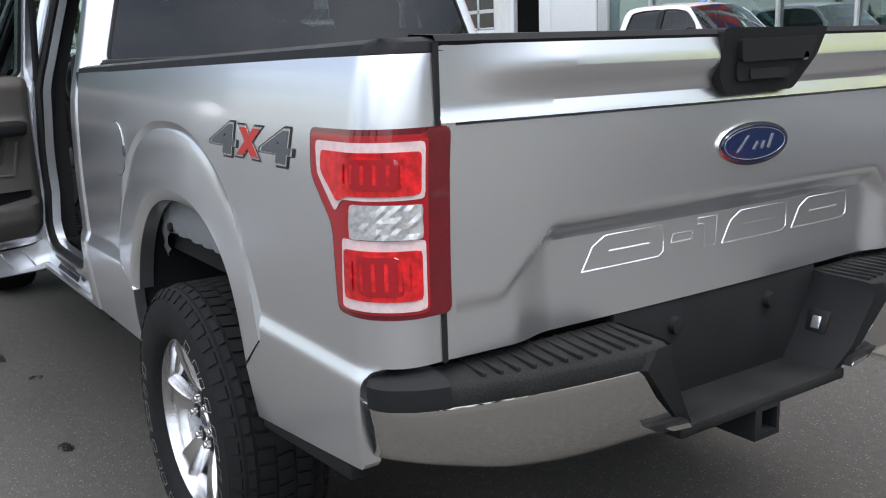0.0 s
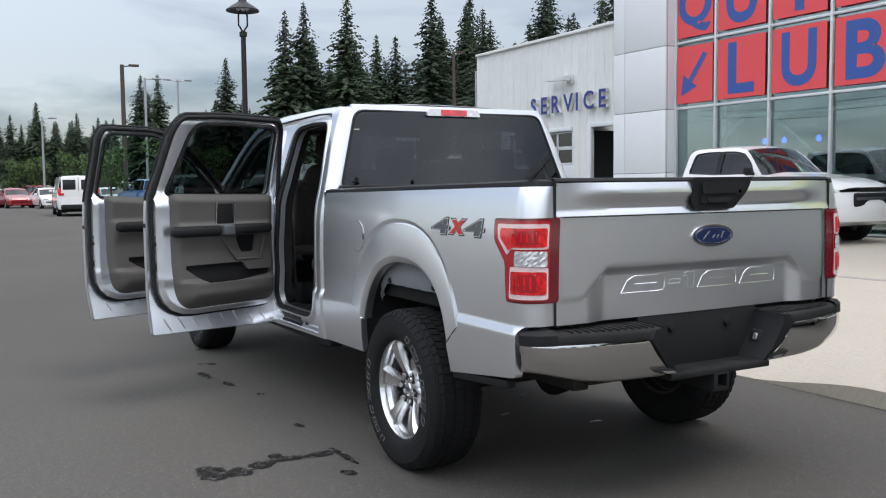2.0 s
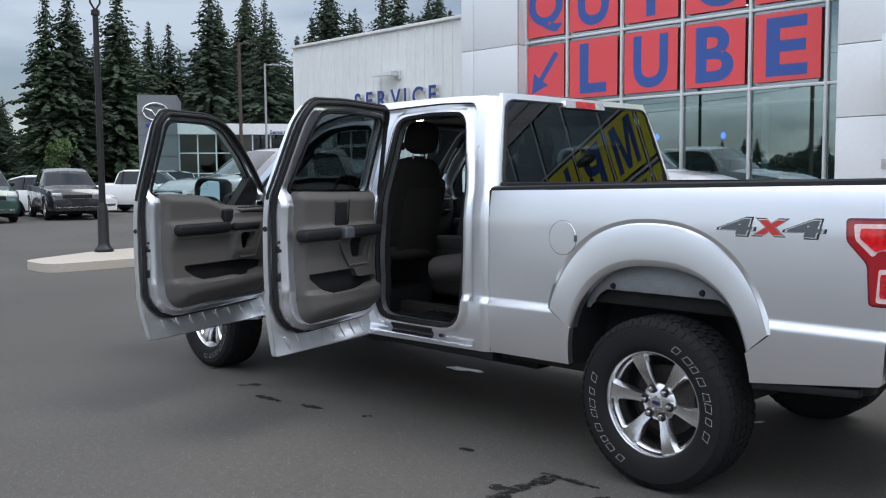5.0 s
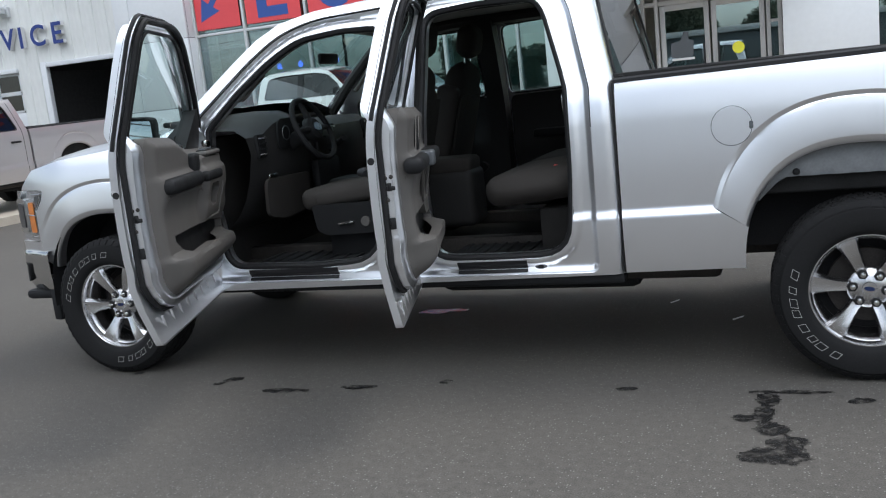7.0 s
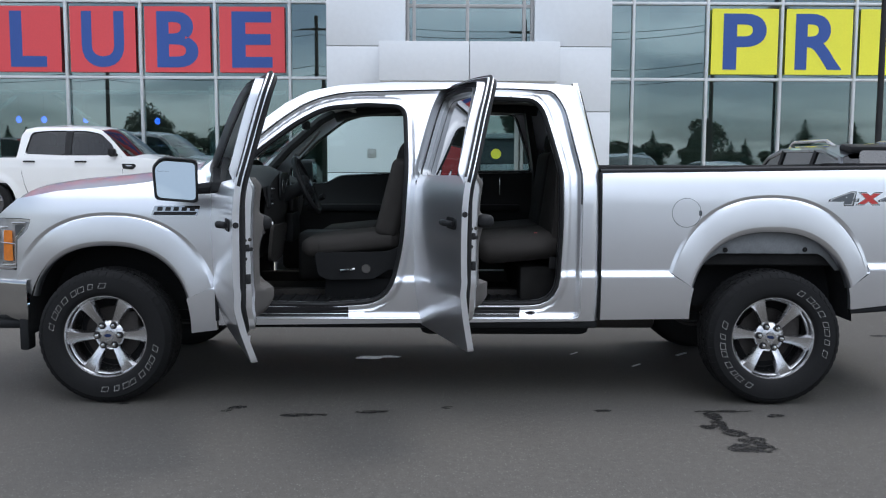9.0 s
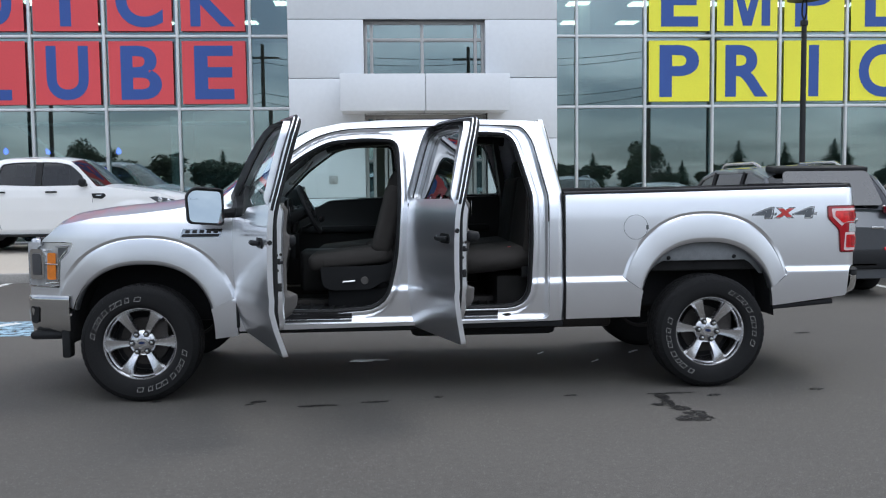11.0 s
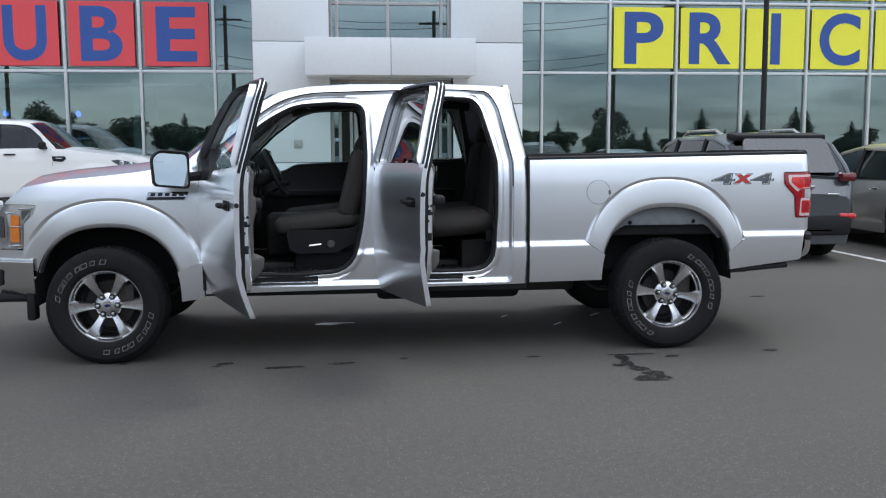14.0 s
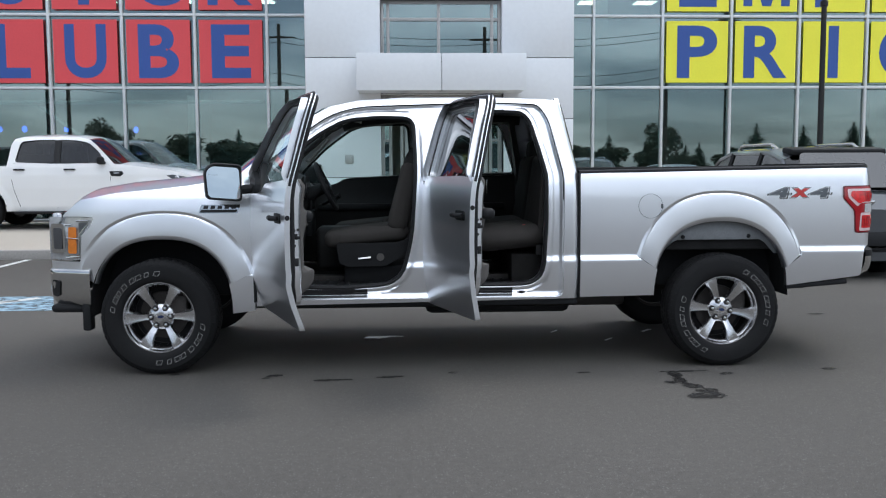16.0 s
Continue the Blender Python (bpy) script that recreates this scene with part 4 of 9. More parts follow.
solid("service_lower_wall", Mesh().box(((WND[0] + WND[1]) / 2, SY + 0.05, 0.8), (WND[1] - WND[0], 0.06, 1.0), 0.01), RIBW, "white siding below the narrow window", "wall", kind="structure")
sx = [-22.06 + 4.55 * k for k in (0.055, 0.20, 0.355, 0.515, 0.625, 0.765, 0.925)]
for ch, x in zip("SERVICE", sx):
    t = thing("wall_letter", "blue-faced white channel letter " + ch + " on the ribbed wall", "sign letter", "letters of the service sign", at=(x, SY, 4.24))
    vs, fs, gw, gh = glyph(ch, 0.85, 0.13, 0.015)
    k = 0.62 / gh
    kx = k * 0.98
    Mesh().add([(p[0] * kx, p[1] - 0.12, p[2] * k) for p in vs], fs).ob("letter_can", LETTW, t, angle=25)
    vs, fs, gw, gh = glyph(ch, 0.85, 0.01, 0.012)
    Mesh().add([(p[0] * kx, p[1] - 0.192, p[2] * k) for p in vs], fs).ob("letter_face", LETTB, t, "blue face", angle=0)
gl = thing("wall_lamp", "white angular floodlight on the ribbed wall above the sign", "wall lamp", at=(-19.75, SY, 5.05))
Mesh().box((0, -0.06, 0), (0.28, 0.12, 0.3), 0.01).ob("wall_box", ALU, gl)
Mesh().prism([(-1.1, 0.02), (0.1, -0.05), (0.1, 0.10)], lambda a, b, d: (a, d, b), -0.45, -0.15).ob("lamp_head", ALU, gl)
Mesh().tube([(0.1, -0.3, 0.1), (0.35, -0.3, 0.16)], 0.02).ob("arm", ALU, gl)

# ---- pickup truck: nose towards -x, left side towards -y, axle mid at x = 0 ----
AXF, AXR, WHZ = -1.9965, 1.9965, 0.402


def crease(x):
    return interp(x, [-1.7, -1.2, 0.9, 1.9, 2.12], [0.70, 0.71, 0.785, 0.79, 0.835])


def soft_table(xs, ys, n=700):
    """A dense table of a smooth curve through the given points, with no overshoot."""
    xs, ys = np.asarray(xs, float), np.asarray(ys, float)
    h, d = np.diff(xs), np.diff(ys) / np.diff(xs)
    m = np.zeros(len(xs))
    m[0], m[-1] = d[0], d[-1]
    for i in range(1, len(xs) - 1):
        if d[i - 1] * d[i] > 0:
            w1, w2 = 2 * h[i] + h[i - 1], h[i] + 2 * h[i - 1]
            m[i] = (w1 + w2) / (w1 / d[i - 1] + w2 / d[i])
    q = np.linspace(xs[0], xs[-1], n)
    k = np.clip(np.searchsorted(xs, q, side="right") - 1, 0, len(xs) - 2)
    t = (q - xs[k]) / h[k]
    v = (2 * t ** 3 - 3 * t ** 2 + 1) * ys[k] + (t ** 3 - 2 * t ** 2 + t) * h[k] * m[k] + (3 * t ** 2 - 2 * t ** 3) * ys[k + 1] + (t ** 3 - t ** 2) * h[k] * m[k + 1]
    return q, v


CAB_W = soft_table([0.75, 1.00, 1.20, 1.30, 1.37, 1.42, 1.84, 1.895, 1.935, 1.96], [0.953, 0.958, 0.954, 0.945, 0.930, 0.915, 0.782, 0.752, 0.70, 0.62])
NOSE_W = soft_table([0.65, 0.95, 1.12, 1.22, 1.29, 1.34, 1.40], [0.945, 0.955, 0.950, 0.936, 0.910, 0.878, 0.83])
BED_W = soft_table([0.75, 1.00, 1.20, 1.32, 1.39, 1.43, 1.47], [0.952, 0.957, 0.953, 0.943, 0.931, 0.916, 0.89])
LOW_W = soft_table([-0.40, -0.28, -0.17, -0.06, -0.02, 0.02], [0.912, 0.944, 0.9585, 0.9670, 0.9685, 0.968])


def side_w(x, z, cab=False):
    """Half width of the body."""
    d = z - crease(x)
    up = float(np.interp(z, *(CAB_W if cab else (NOSE_W if x < -1.2 else BED_W))))
    low = float(np.interp(d, *LOW_W))
    t = smooth(-0.018, 0.026, d)
    w = low * (1 - t) + up * t
    if x < -2.2:
        w -= 0.50 * (-2.2 - x) ** 2
    return w


def corner(u, u0, r, w):
    """Plan of a side that turns a rounded corner into the rear face."""
    if u <= u0:
        return u, -w
    a = (u - u0) / r
    if a < math.pi / 2:
        return u0 + r * math.sin(a), -(w - r + r * math.cos(a))
    return u0 + r, -(w - r) + (u - u0 - r * math.pi / 2)


def mirrored(mesh):
    m = Mesh()
    m.add([(x, -y, z) for x, y, z in mesh.v], mesh.f, flip=True)
    return m


def both(name, mesh, mat, parent, label="", angle=35):
    a = mesh.ob(name, mat, parent, label, angle)
    b = mirrored(mesh).ob(name, mat, parent, label, angle)
    return a, b


def inboard(d):
    return lambda p: (p[0], p[1] + d * (-1 if p[1] > 0 else 1), p[2])


def wheel(parent, x, side, detail=True, turn=0.0, marks=0.0):
    """A six-spoke alloy wheel; side -1 is the left of the truck."""
    yc = 0.86 * side
    out = side

    def pl(a, b, h):
        c, s = math.cos(turn), math.sin(turn)
        return (x + a * c - b * s, yc + out * h, WHZ + a * s + b * c)

    n = 72 if detail else 36
    rim = Mesh()
    rim.revolve([(0.240, 0.085), (0.253, 0.106), (0.250, 0.114), (0.243, 0.114), (0.236, 0.104), (0.232, 0.080), (0.222, 0.070), (0.218, 0.052), (0.206, -0.05)], pl, n)
    w = rim.ob("wheel", ALLOY, parent, "polished six-spoke alloy wheel")
    # an alloy barrel given dark steel: the shade within the wheel is its colour
    Mesh().revolve([(0.207, -0.05), (0.214, -0.11), (0.236, -0.115)], pl, n).ob("rim_barrel", STEELD, w)
    tyre = Mesh()
    tyre.revolve([(0.232, -0.112), (0.246, -0.128), (0.30, -0.143), (0.35, -0.140), (0.383, -0.126), (0.397, -0.108), (0.398, 0.0), (0.397, 0.108), (0.383, 0.126), (0.366, 0.136), (0.362, 0.140), (0.335, 0.144), (0.30, 0.144), (0.272, 0.138), (0.264, 0.134), (0.252, 0.122), (0.240, 0.100)], pl, n)
    tyre.ob("tyre", RUBBER, w)
    Mesh().revolve([(0.0, -0.02), (0.165, -0.02), (0.168, -0.035), (0.0, -0.04)], pl, 40).ob("brake_disc", STEELD, w)
    Mesh().box(pl(0.12, 0.06, 0.0), (0.12, 0.09, 0.17), 0.02).ob("brake_caliper", STEELD, w)
    Mesh().revolve([(0.0, -0.06), (0.207, -0.06)], pl, 40).ob("wheel_backing", LINER, w)
    # spokes: wide at the rim, with a ridge on each side
    for k in range(6):
        a0 = math.pi / 3 * k
        sp = Mesh()
        rings = []
        for r, wd, h, th in ((0.030, 0.030, 0.060, 0.04), (0.075, 0.030, 0.064, 0.045), (0.105, 0.029, 0.074, 0.045), (0.14, 0.033, 0.086, 0.045), (0.185, 0.042, 0.097, 0.04), (0.220, 0.050, 0.101, 0.034), (0.238, 0.057, 0.099, 0.03)):
            ring = []
            for t, hh in ((-1.0, h - th), (-0.96, h - 0.020), (-0.66, h - 0.001), (-0.2, h - 0.003), (0.2, h - 0.003), (0.66, h - 0.001), (0.96, h - 0.020), (1.0, h - th)):
                ta = t * wd
                ring.append(pl(r * math.cos(a0) - ta * math.sin(a0), r * math.sin(a0) + ta * math.cos(a0), hh))
            rings.append(ring)
        sp.loft(rings)
        sp.ob("spoke", ALLOY, w, angle=28)
    hub = Mesh().revolve([(0.0, 0.067), (0.046, 0.067), (0.056, 0.062), (0.078, 0.058), (0.090, 0.046), (0.092, 0.02), (0.08, 0.01)], pl, 36)
    hub.ob("hub", ALLOY, w)
    cap = Mesh().revolve([(0.0, 0.073), (0.028, 0.072), (0.032, 0.066)], pl, 28)
    cap.ob("centre_cap", ALLOY, w)
    if detail:
        Mesh().prism([(0.022 * math.cos(i * math.pi / 8), 0.010 * math.sin(i * math.pi / 8)) for i in range(16)], lambda a, b, d: pl(a, b, d), 0.071, 0.0742).ob("cap_badge", BADGEB, w)
    for k in range(6):
        a0 = math.pi / 3 * k
        cx, cz = 0.0675 * math.cos(a0), 0.0675 * math.sin(a0)
        Mesh().prism([(cx + 0.0225 * math.cos(a0 + i * math.pi / 3), cz + 0.0225 * math.sin(a0 + i * math.pi / 3)) for i in range(6)], lambda a, b, d: pl(a, b, d), 0.055, 0.0695).ob("nut_pocket", SEALR, w, "dark hexagonal nut pocket", angle=20)
        nut = Mesh()
        nut.revolve([(0.0135, 0.066), (0.0130, 0.080), (0.0105, 0.087), (0.0, 0.089)], lambda a, b, h: pl(cx + a, cz + b, h), 12)
        nut.ob("lug_nut", CHROME, w)
    if detail:
        # tread: five ribs of blocks
        tr = Mesh()
        for rib, (h0, h1, cnt, ph) in enumerate(((-0.122, -0.082, 52, 0.0), (-0.072, -0.030, 60, 0.5), (-0.022, 0.022, 60, 0.2), (0.030, 0.072, 60, 0.7), (0.082, 0.122, 52, 0.3))):
            for i in range(cnt):
                a, b = 2 * math.pi * (i + ph) / cnt, 2 * math.pi * (i + ph + 0.80) / cnt
                sk = 0.012 if rib % 2 else -0.012
                r0, r1 = 0.392, 0.4045
                if rib in (0, 4):
                    ro = 0.388
                else:
                    ro = r1
                ra, rb = (ro, r1) if rib == 0 else ((r1, ro) if rib == 4 else (r1, r1))
                v = []
                for ang, s in ((a, -1), (b, 1)):
                    for rr0, rr1, h in ((r0 - 0.012, ra, h0), (r0 - 0.012, rb, h1)):
                        aa = ang + (sk if h == h1 else 0)
                        v.append(pl(rr0 * math.cos(aa), rr0 * math.sin(aa), h))
                        v.append(pl(rr1 * math.cos(aa), rr1 * math.sin(aa), h))
                tr.add(v, [(1, 3, 7, 5), (0, 1, 5, 4), (2, 6, 7, 3), (0, 2, 3, 1), (4, 5, 7, 6)])
        # shoulder lugs
        for i in range(52):
            a, b = 2 * math.pi * (i + 0.3) / 52, 2 * math.pi * (i + 0.95) / 52
            for sgn in (1, -1):
                v = []
                for ang in (a, b):
                    for r, h in ((0.396, 0.118), (0.372, 0.1395), (0.372, 0.134), (0.390, 0.11)):
                        v.append(pl(r * math.cos(ang), r * math.sin(ang), sgn * h))
                tr.add(v, [(0, 1, 5, 4), (1, 2, 6, 5), (0, 4, 7, 3), (0, 3, 2, 1), (4, 5, 6, 7)])
        tr.ob("tread", RUBBER, w, angle=0)
        # raised white outlined blocks round the sidewall
        for word, a_mid in ((8, marks), (8, marks + math.pi)):
            for i in range(word):
                a = a_mid + (i - 3.5) * 0.19 + (0.02 if i % 3 else -0.015)
                mk_ = Mesh()
                wd, ht, st = (0.0195, 0.0150, 0.0205, 0.0175)[i % 4], 0.0155, 0.0016
                sl = -0.005
                frame_o = [(-wd - sl, -ht), (wd - sl, -ht), (wd + sl, ht), (-wd + sl, ht)]
                frame_i = [(p[0] * (1 - st / wd * 1.3), p[1] * (1 - st / ht * 1.2)) for p in frame_o]
                ca, sa = math.cos(a), math.sin(a)
                rm_ = 0.312

                def q(t, r, h):
                    return pl((rm_ + r) * ca - t * sa, (rm_ + r) * sa + t * ca, h)
                v = [q(t, r, 0.1462) for t, r in frame_o] + [q(t, r, 0.1462) for t, r in frame_i]
                mk_.add(v, [(k, (k + 1) % 4, 4 + (k + 1) % 4, 4 + k) for k in range(4)])
                mk_.ob("sidewall_mark", TYREW, w, "white outlined sidewall mark", angle=0)
    return w


BED_U0, BED_R = 2.99, 0.10
BED_END = BED_U0 + BED_R * math.pi / 2 + 0.955 - BED_R - 0.826


def bed_pos(u, z):
    w = side_w(min(u, 3.0), z)
    x, y = corner(u, BED_U0, BED_R, w)
    return (x - 0.03 * max(0.0, z - 1.30) * smooth(2.7, 2.95, u), y, z)


def bed_top(u):
    return 1.385 + 0.0165 * (u - 0.95)


FOPEN = rounded([(-1.265, 1.36), (-1.09, 1.53), (-0.88, 1.69), (-0.70, 1.785), (-0.45, 1.805), (-0.20, 1.795), (-0.185, 1.41), (-0.215, 0.95), (-0.30, 0.60), (-0.69, 0.575), (-1.22, 0.585), (-1.29, 0.95)], [0.02, 0.05, 0.08, 0.08, 0.05, 0.09, 0.1, 0.12, 0.22, 0.05, 0.1, 0.1])
ROPEN = rounded([(-0.015, 1.40), (0.0, 1.83), (0.30, 1.848), (0.695, 1.835), (0.738, 1.45), (0.742, 1.05), (0.715, 0.59), (0.35, 0.585), (-0.02, 0.59), (-0.045, 0.95)], [0.1, 0.10, 0.05, 0.12, 0.1, 0.1, 0.26, 0.05, 0.12, 0.1])
CAB_U0, CAB_R = 0.897, 0.060
DOORWAY = rounded([(-1.305, 0.512), (0.842, 0.512), (0.848, 1.30), (0.842, 1.78), (0.79, 1.885), (0.40, 1.897), (-0.06, 1.888), (-0.60, 1.870), (-0.80, 1.815), (-0.97, 1.70), (-1.15, 1.55), (-1.305, 1.42)], [0.03, 0.05, 0.1, 0.06, 0.05, 0.1, 0.1, 0.12, 0.1, 0.1, 0.1, 0.04])
CABOUT = [(-1.325, 0.47), (0.95, 0.50), (1.20, 0.50), (1.20, 1.90), (0.82, 1.925), (0.30, 1.938), (-0.30, 1.935), (-0.60, 1.912), (-0.80, 1.868), (-0.93, 1.80), (-1.06, 1.70), (-1.30, 1.505), (-1.42, 1.40), (-1.325, 1.36)]


def cab_pos(u, z, d=0.0):
    w = side_w(min(u, 0.9), z, True) - d
    lean = 0.22 * max(0.0, z - 1.38) * smooth(0.30, 0.86, u)
    x, y = corner(u, CAB_U0, CAB_R, w)
    return (x - lean, y, z)


def cab_end(z):
    return CAB_U0 + CAB_R * math.pi / 2 + 0.012


def roof_z(x):
    return interp(x, [-0.95, -0.80, -0.60, -0.30, 0.30, 0.70, 0.80, 0.86], [1.80, 1.868, 1.912, 1.933, 1.936, 1.928, 1.912, 1.87])


REAR_ARCH = ((1.965, 0.54, 0.605, 0.70, 2.3), (1.98, 0.50, 0.485, 0.54, 2.4), 0.79)
FRONT_ARCH = ((-1.955, 0.46, 0.63, 0.665, 2.25), (-1.975, 0.44, 0.485, 0.505, 2.35), 0.70)
GROOVE = 0.020


def sup(e, t, grow=0.0):
    cx, z0, a, b, n = e
    c, s = math.cos(t), math.sin(t)
    return cx + (a + grow) * math.copysign(abs(c) ** (2 / n), c), z0 + (b + grow) * abs(s) ** (2 / n)


def flare_start(A):
    (cx, z0, a, b, n), inner, zc = A
    return math.asin(((zc - z0) / b) ** (n / 2))


def flare_edge(A, front_foot):
    """Where the flare meets the panel, from front to rear."""
    t0 = flare_start(A)
    foot = [sup(A[1], t) for t in np.linspace(math.pi, math.pi - t0, 8)] if front_foot else []
    return foot + [sup(A[0], t, GROOVE) for t in np.linspace(math.pi - t0, t0, 60)] + [sup(A[1], t) for t in np.linspace(t0, 0, 8)]


def flare_strip(A, n):
    """The wheel-arch flare: a pressed groove, a flat face, a soft edge and a lip that turns in."""
    t0 = flare_start(A)
    rings = []
    for t in np.linspace(math.pi - t0, t0, n):
        g, o, i = sup(A[0], t, GROOVE), sup(A[0], t), sup(A[1], t)
        w0 = side_w(g[0], max(g[1], crease(g[0]) + 0.03))
        nose = 0.50 * (-2.2 - g[0]) ** 2 if g[0] < -2.2 else 0.0
        # the feet run flush into the proud lower side
        k = smooth(math.sin(t0) + 0.02, math.sin(t0) + 0.50, math.sin(t))
        ring = [(g[0], -w0, g[1]), ((g[0] + o[0]) / 2, -(w0 - 0.0035 * k + 0.006 * (1 - k)), (g[1] + o[1]) / 2), (o[0], -(w0 - 0.007 * k + 0.011 * (1 - k)), o[1])]
        for s, w, wf in ((0.03, 0.9475, 0.9655), (0.10, 0.9500, 0.9665), (0.22, 0.9525, 0.9670), (0.40, 0.9555, 0.9675), (0.60, 0.9580, 0.9680), (0.78, 0.9598, 0.9682), (0.84, 0.9598, 0.9678), (0.91, 0.9545, 0.964), (0.96, 0.949, 0.957), (1.0, 0.943, 0.945), (1.0, 0.90, 0.90)):
            ring.append((o[0] + (i[0] - o[0]) * s, -(w * k + wf * (1 - k) - nose), o[1] + (i[1] - o[1]) * s))
        rings.append(ring)
    m = Mesh()
    m.loft(rings, closed=False, cap=False)
    return m


def grid(a, b, step):
    return np.linspace(a, b, max(3, int(round((b - a) / step)) + 1))


def pickup(name, label, paint, hero=True, group=""):
    step = 0.0105 if hero else 0.05
    T = thing(name, label, "pickup truck", group)

    # --- cargo box ---
    outl = [(0.962, 0.508), (1.495, 0.515)] + flare_edge(REAR_ARCH, True) + [(2.465, 0.575), (2.975, 0.638), (2.995, 0.642), (3.006, 0.655), (3.016, 0.80), (3.022, 0.83), (3.036, 0.848), (3.06, 0.856), (BED_END, 0.858), (BED_END, bed_top(2.9)), (2.5, bed_top(2.5)), (0.962, bed_top(0.962))]
    fs_ = 0.0078 if hero else 0.05
    m = Mesh().sheet(grid(0.94, BED_END + 0.02, fs_), grid(0.49, 1.47, fs_), bed_pos, outl, lip=inboard(0.035))
    both("bed_side", m, paint, T)
    both("wheel_arch_flare", flare_strip(REAR_ARCH, 60 if hero else 20), paint, T, angle=20)
    m = Mesh()
    m.loft([[bed_pos(u, bed_top(u) - 0.002), (bed_pos(u, bed_top(u))[0] - 0.004 * smooth(2.99, 3.14, u), bed_pos(u, bed_top(u))[1] + 0.004, bed_top(u) + 0.016), (min(bed_pos(u, 1.4)[0], 3.045), max(-0.90, bed_pos(u, 1.4)[1] + 0.004), bed_top(u) + 0.024), (min(bed_pos(u, 1.4)[0], 3.01), max(-0.86, bed_pos(u, 1.4)[1]), bed_top(u) + 0.024), (min(bed_pos(u, 1.4)[0], 3.005), max(-0.845, bed_pos(u, 1.4)[1]), bed_top(u) - 0.06)] for u in list(grid(0.955, 2.99, 0.08)) + list(grid(3.0, BED_END, 0.02))], closed=False, cap=False)
    both("bed_rail_cap", m, PLASTIC, T)
    for s in (-1, 1):
        Mesh().box((1.97, 0.83 * s, 1.13), (2.06, 0.03, 0.60), 0.01).ob("bed_inner_wall", PLASTD, T)
        # wheel housing
        hs = Mesh()
        aw = arch(1.98, 0.50, 0.50, 0.555, 2.4, 0.50, 0.50, 20)
        hs.loft([[(x, s * 0.93, z) for x, z in aw], [(x, s * 0.62, z) for x, z in aw]], closed=False, cap=False)
        hs.ob("wheel_housing", LINER, T)
        af = arch(-1.975, 0.44, 0.50, 0.52, 2.35, 0.40, 0.44, 20)
        hf = Mesh()
        hf.loft([[(x, s * 0.93, z) for x, z in af], [(x, s * 0.55, z) for x, z in af]], closed=False, cap=False)
        hf.ob("wheel_housing", LINER, T)
        Mesh().box((1.98, s * 0.60, 0.80), (1.0, 0.02, 0.5)).ob("inner_guard", LINER, T)
        Mesh().box((-1.98, s * 0.53, 0.75), (1.0, 0.02, 0.5)).ob("inner_guard", LINER, T)
        if hero:
            # painted inner lip of the rear housing with pressed ribs
            lipm = Mesh().sheet(grid(1.50, 2.46, 0.03), grid(0.50, 1.05, 0.03), lambda x, z: (x, s * (0.888 - 0.010 * (1 if math.sin(60 * (x + z)) > 0.55 else 0) - 0.25 * max(0.0, 0.93 - z)), z), [(1.50, 0.80), (1.50, 1.045), (2.46, 1.045), (2.46, 0.80), (2.40, 0.80), (2.30, 0.905), (1.66, 0.905), (1.56, 0.80)])
            lipm.ob("housing_panel", PRIMER, T)
    Mesh().box((1.97, 0, 0.84), (2.06, 1.66, 0.03), 0.005).ob("bed_floor", PLASTD, T)
    Mesh().box((0.985, 0, 1.12), (0.03, 1.72, 0.6), 0.008).ob("bed_front_wall", PLASTD, T)

    # --- tailgate ---
    def gate_x(y, z):
        ay = abs(y)
        mid = 1 - smooth(0.50, 0.80, ay)
        x = 3.086 + 0.016 * (1 - (ay / 0.8) ** 2)
        if z > 1.293:
            # a lip that overhangs a long hollow, fading towards the ends
            t = (z - 1.293) / 0.137
            x += interp(t, [0.0, 0.2, 1.0], [0.012, 0.004, 0.0]) * (1 - mid)
            x += mid * interp(t, [0.0, 0.10, 0.20, 0.34, 0.60, 0.68, 0.76, 1.0], [0.012, 0.008, 0.001, 0.003, 0.027, 0.031, 0.030, 0.020])
        # lower field set back under a slanting edge
        top = interp(ay, [0.0, 0.555, 0.68, 0.83], [1.090, 1.090, 0.960, 0.960])
        edge = 0.044 * (1 - smooth(0.54, 0.66, ay)) + 0.010
        x -= (0.006 + 0.028 * (1 - smooth(0.54, 0.66, ay))) * smooth(top, top - edge, z)
        return x

    go = rounded([(-0.815, 0.853), (0.815, 0.853), (0.818, 1.40), (0.815, 1.430), (-0.815, 1.430), (-0.818, 1.40)], 0.015)
    zg = sorted(set([round(v, 4) for v in np.arange(0.84, 1.45, step)] + [1.2885, 1.2915, 1.295]))
    m = Mesh().sheet(grid(-0.835, 0.835, step), zg, lambda y, z: (gate_x(y, z) - (0.010 if 1.2885 < z < 1.2945 else 0), y, z), go, lip=lambda p: (p[0] - 0.05, p[1], p[2]))
    gate = m.ob("tailgate", paint, T, angle=24)
    m = Mesh()
    m.loft([[(gate_x(y, 1.43) - 0.003, y, 1.425), (gate_x(y, 1.43) + 0.003, y, 1.436), (gate_x(y, 1.43) - 0.006, y, 1.447), (3.0, y, 1.450), (2.995, y, 1.42)] for y in grid(-0.818, 0.818, 0.1)], closed=False, cap=False)
    m.ob("gate_cap", PLASTIC, gate)
    Mesh().box((3.02, 0, 1.13), (0.03, 1.58, 0.55), 0.01).ob("gate_inner_panel", PLASTD, gate)
    for s in (-1, 1):
        Mesh().box((3.0725, s * 0.8215, 1.145), (0.042, 0.0105, 0.58), 0.0).ob("gate_gap", SEALR, gate, angle=0)
    yo = 0.033
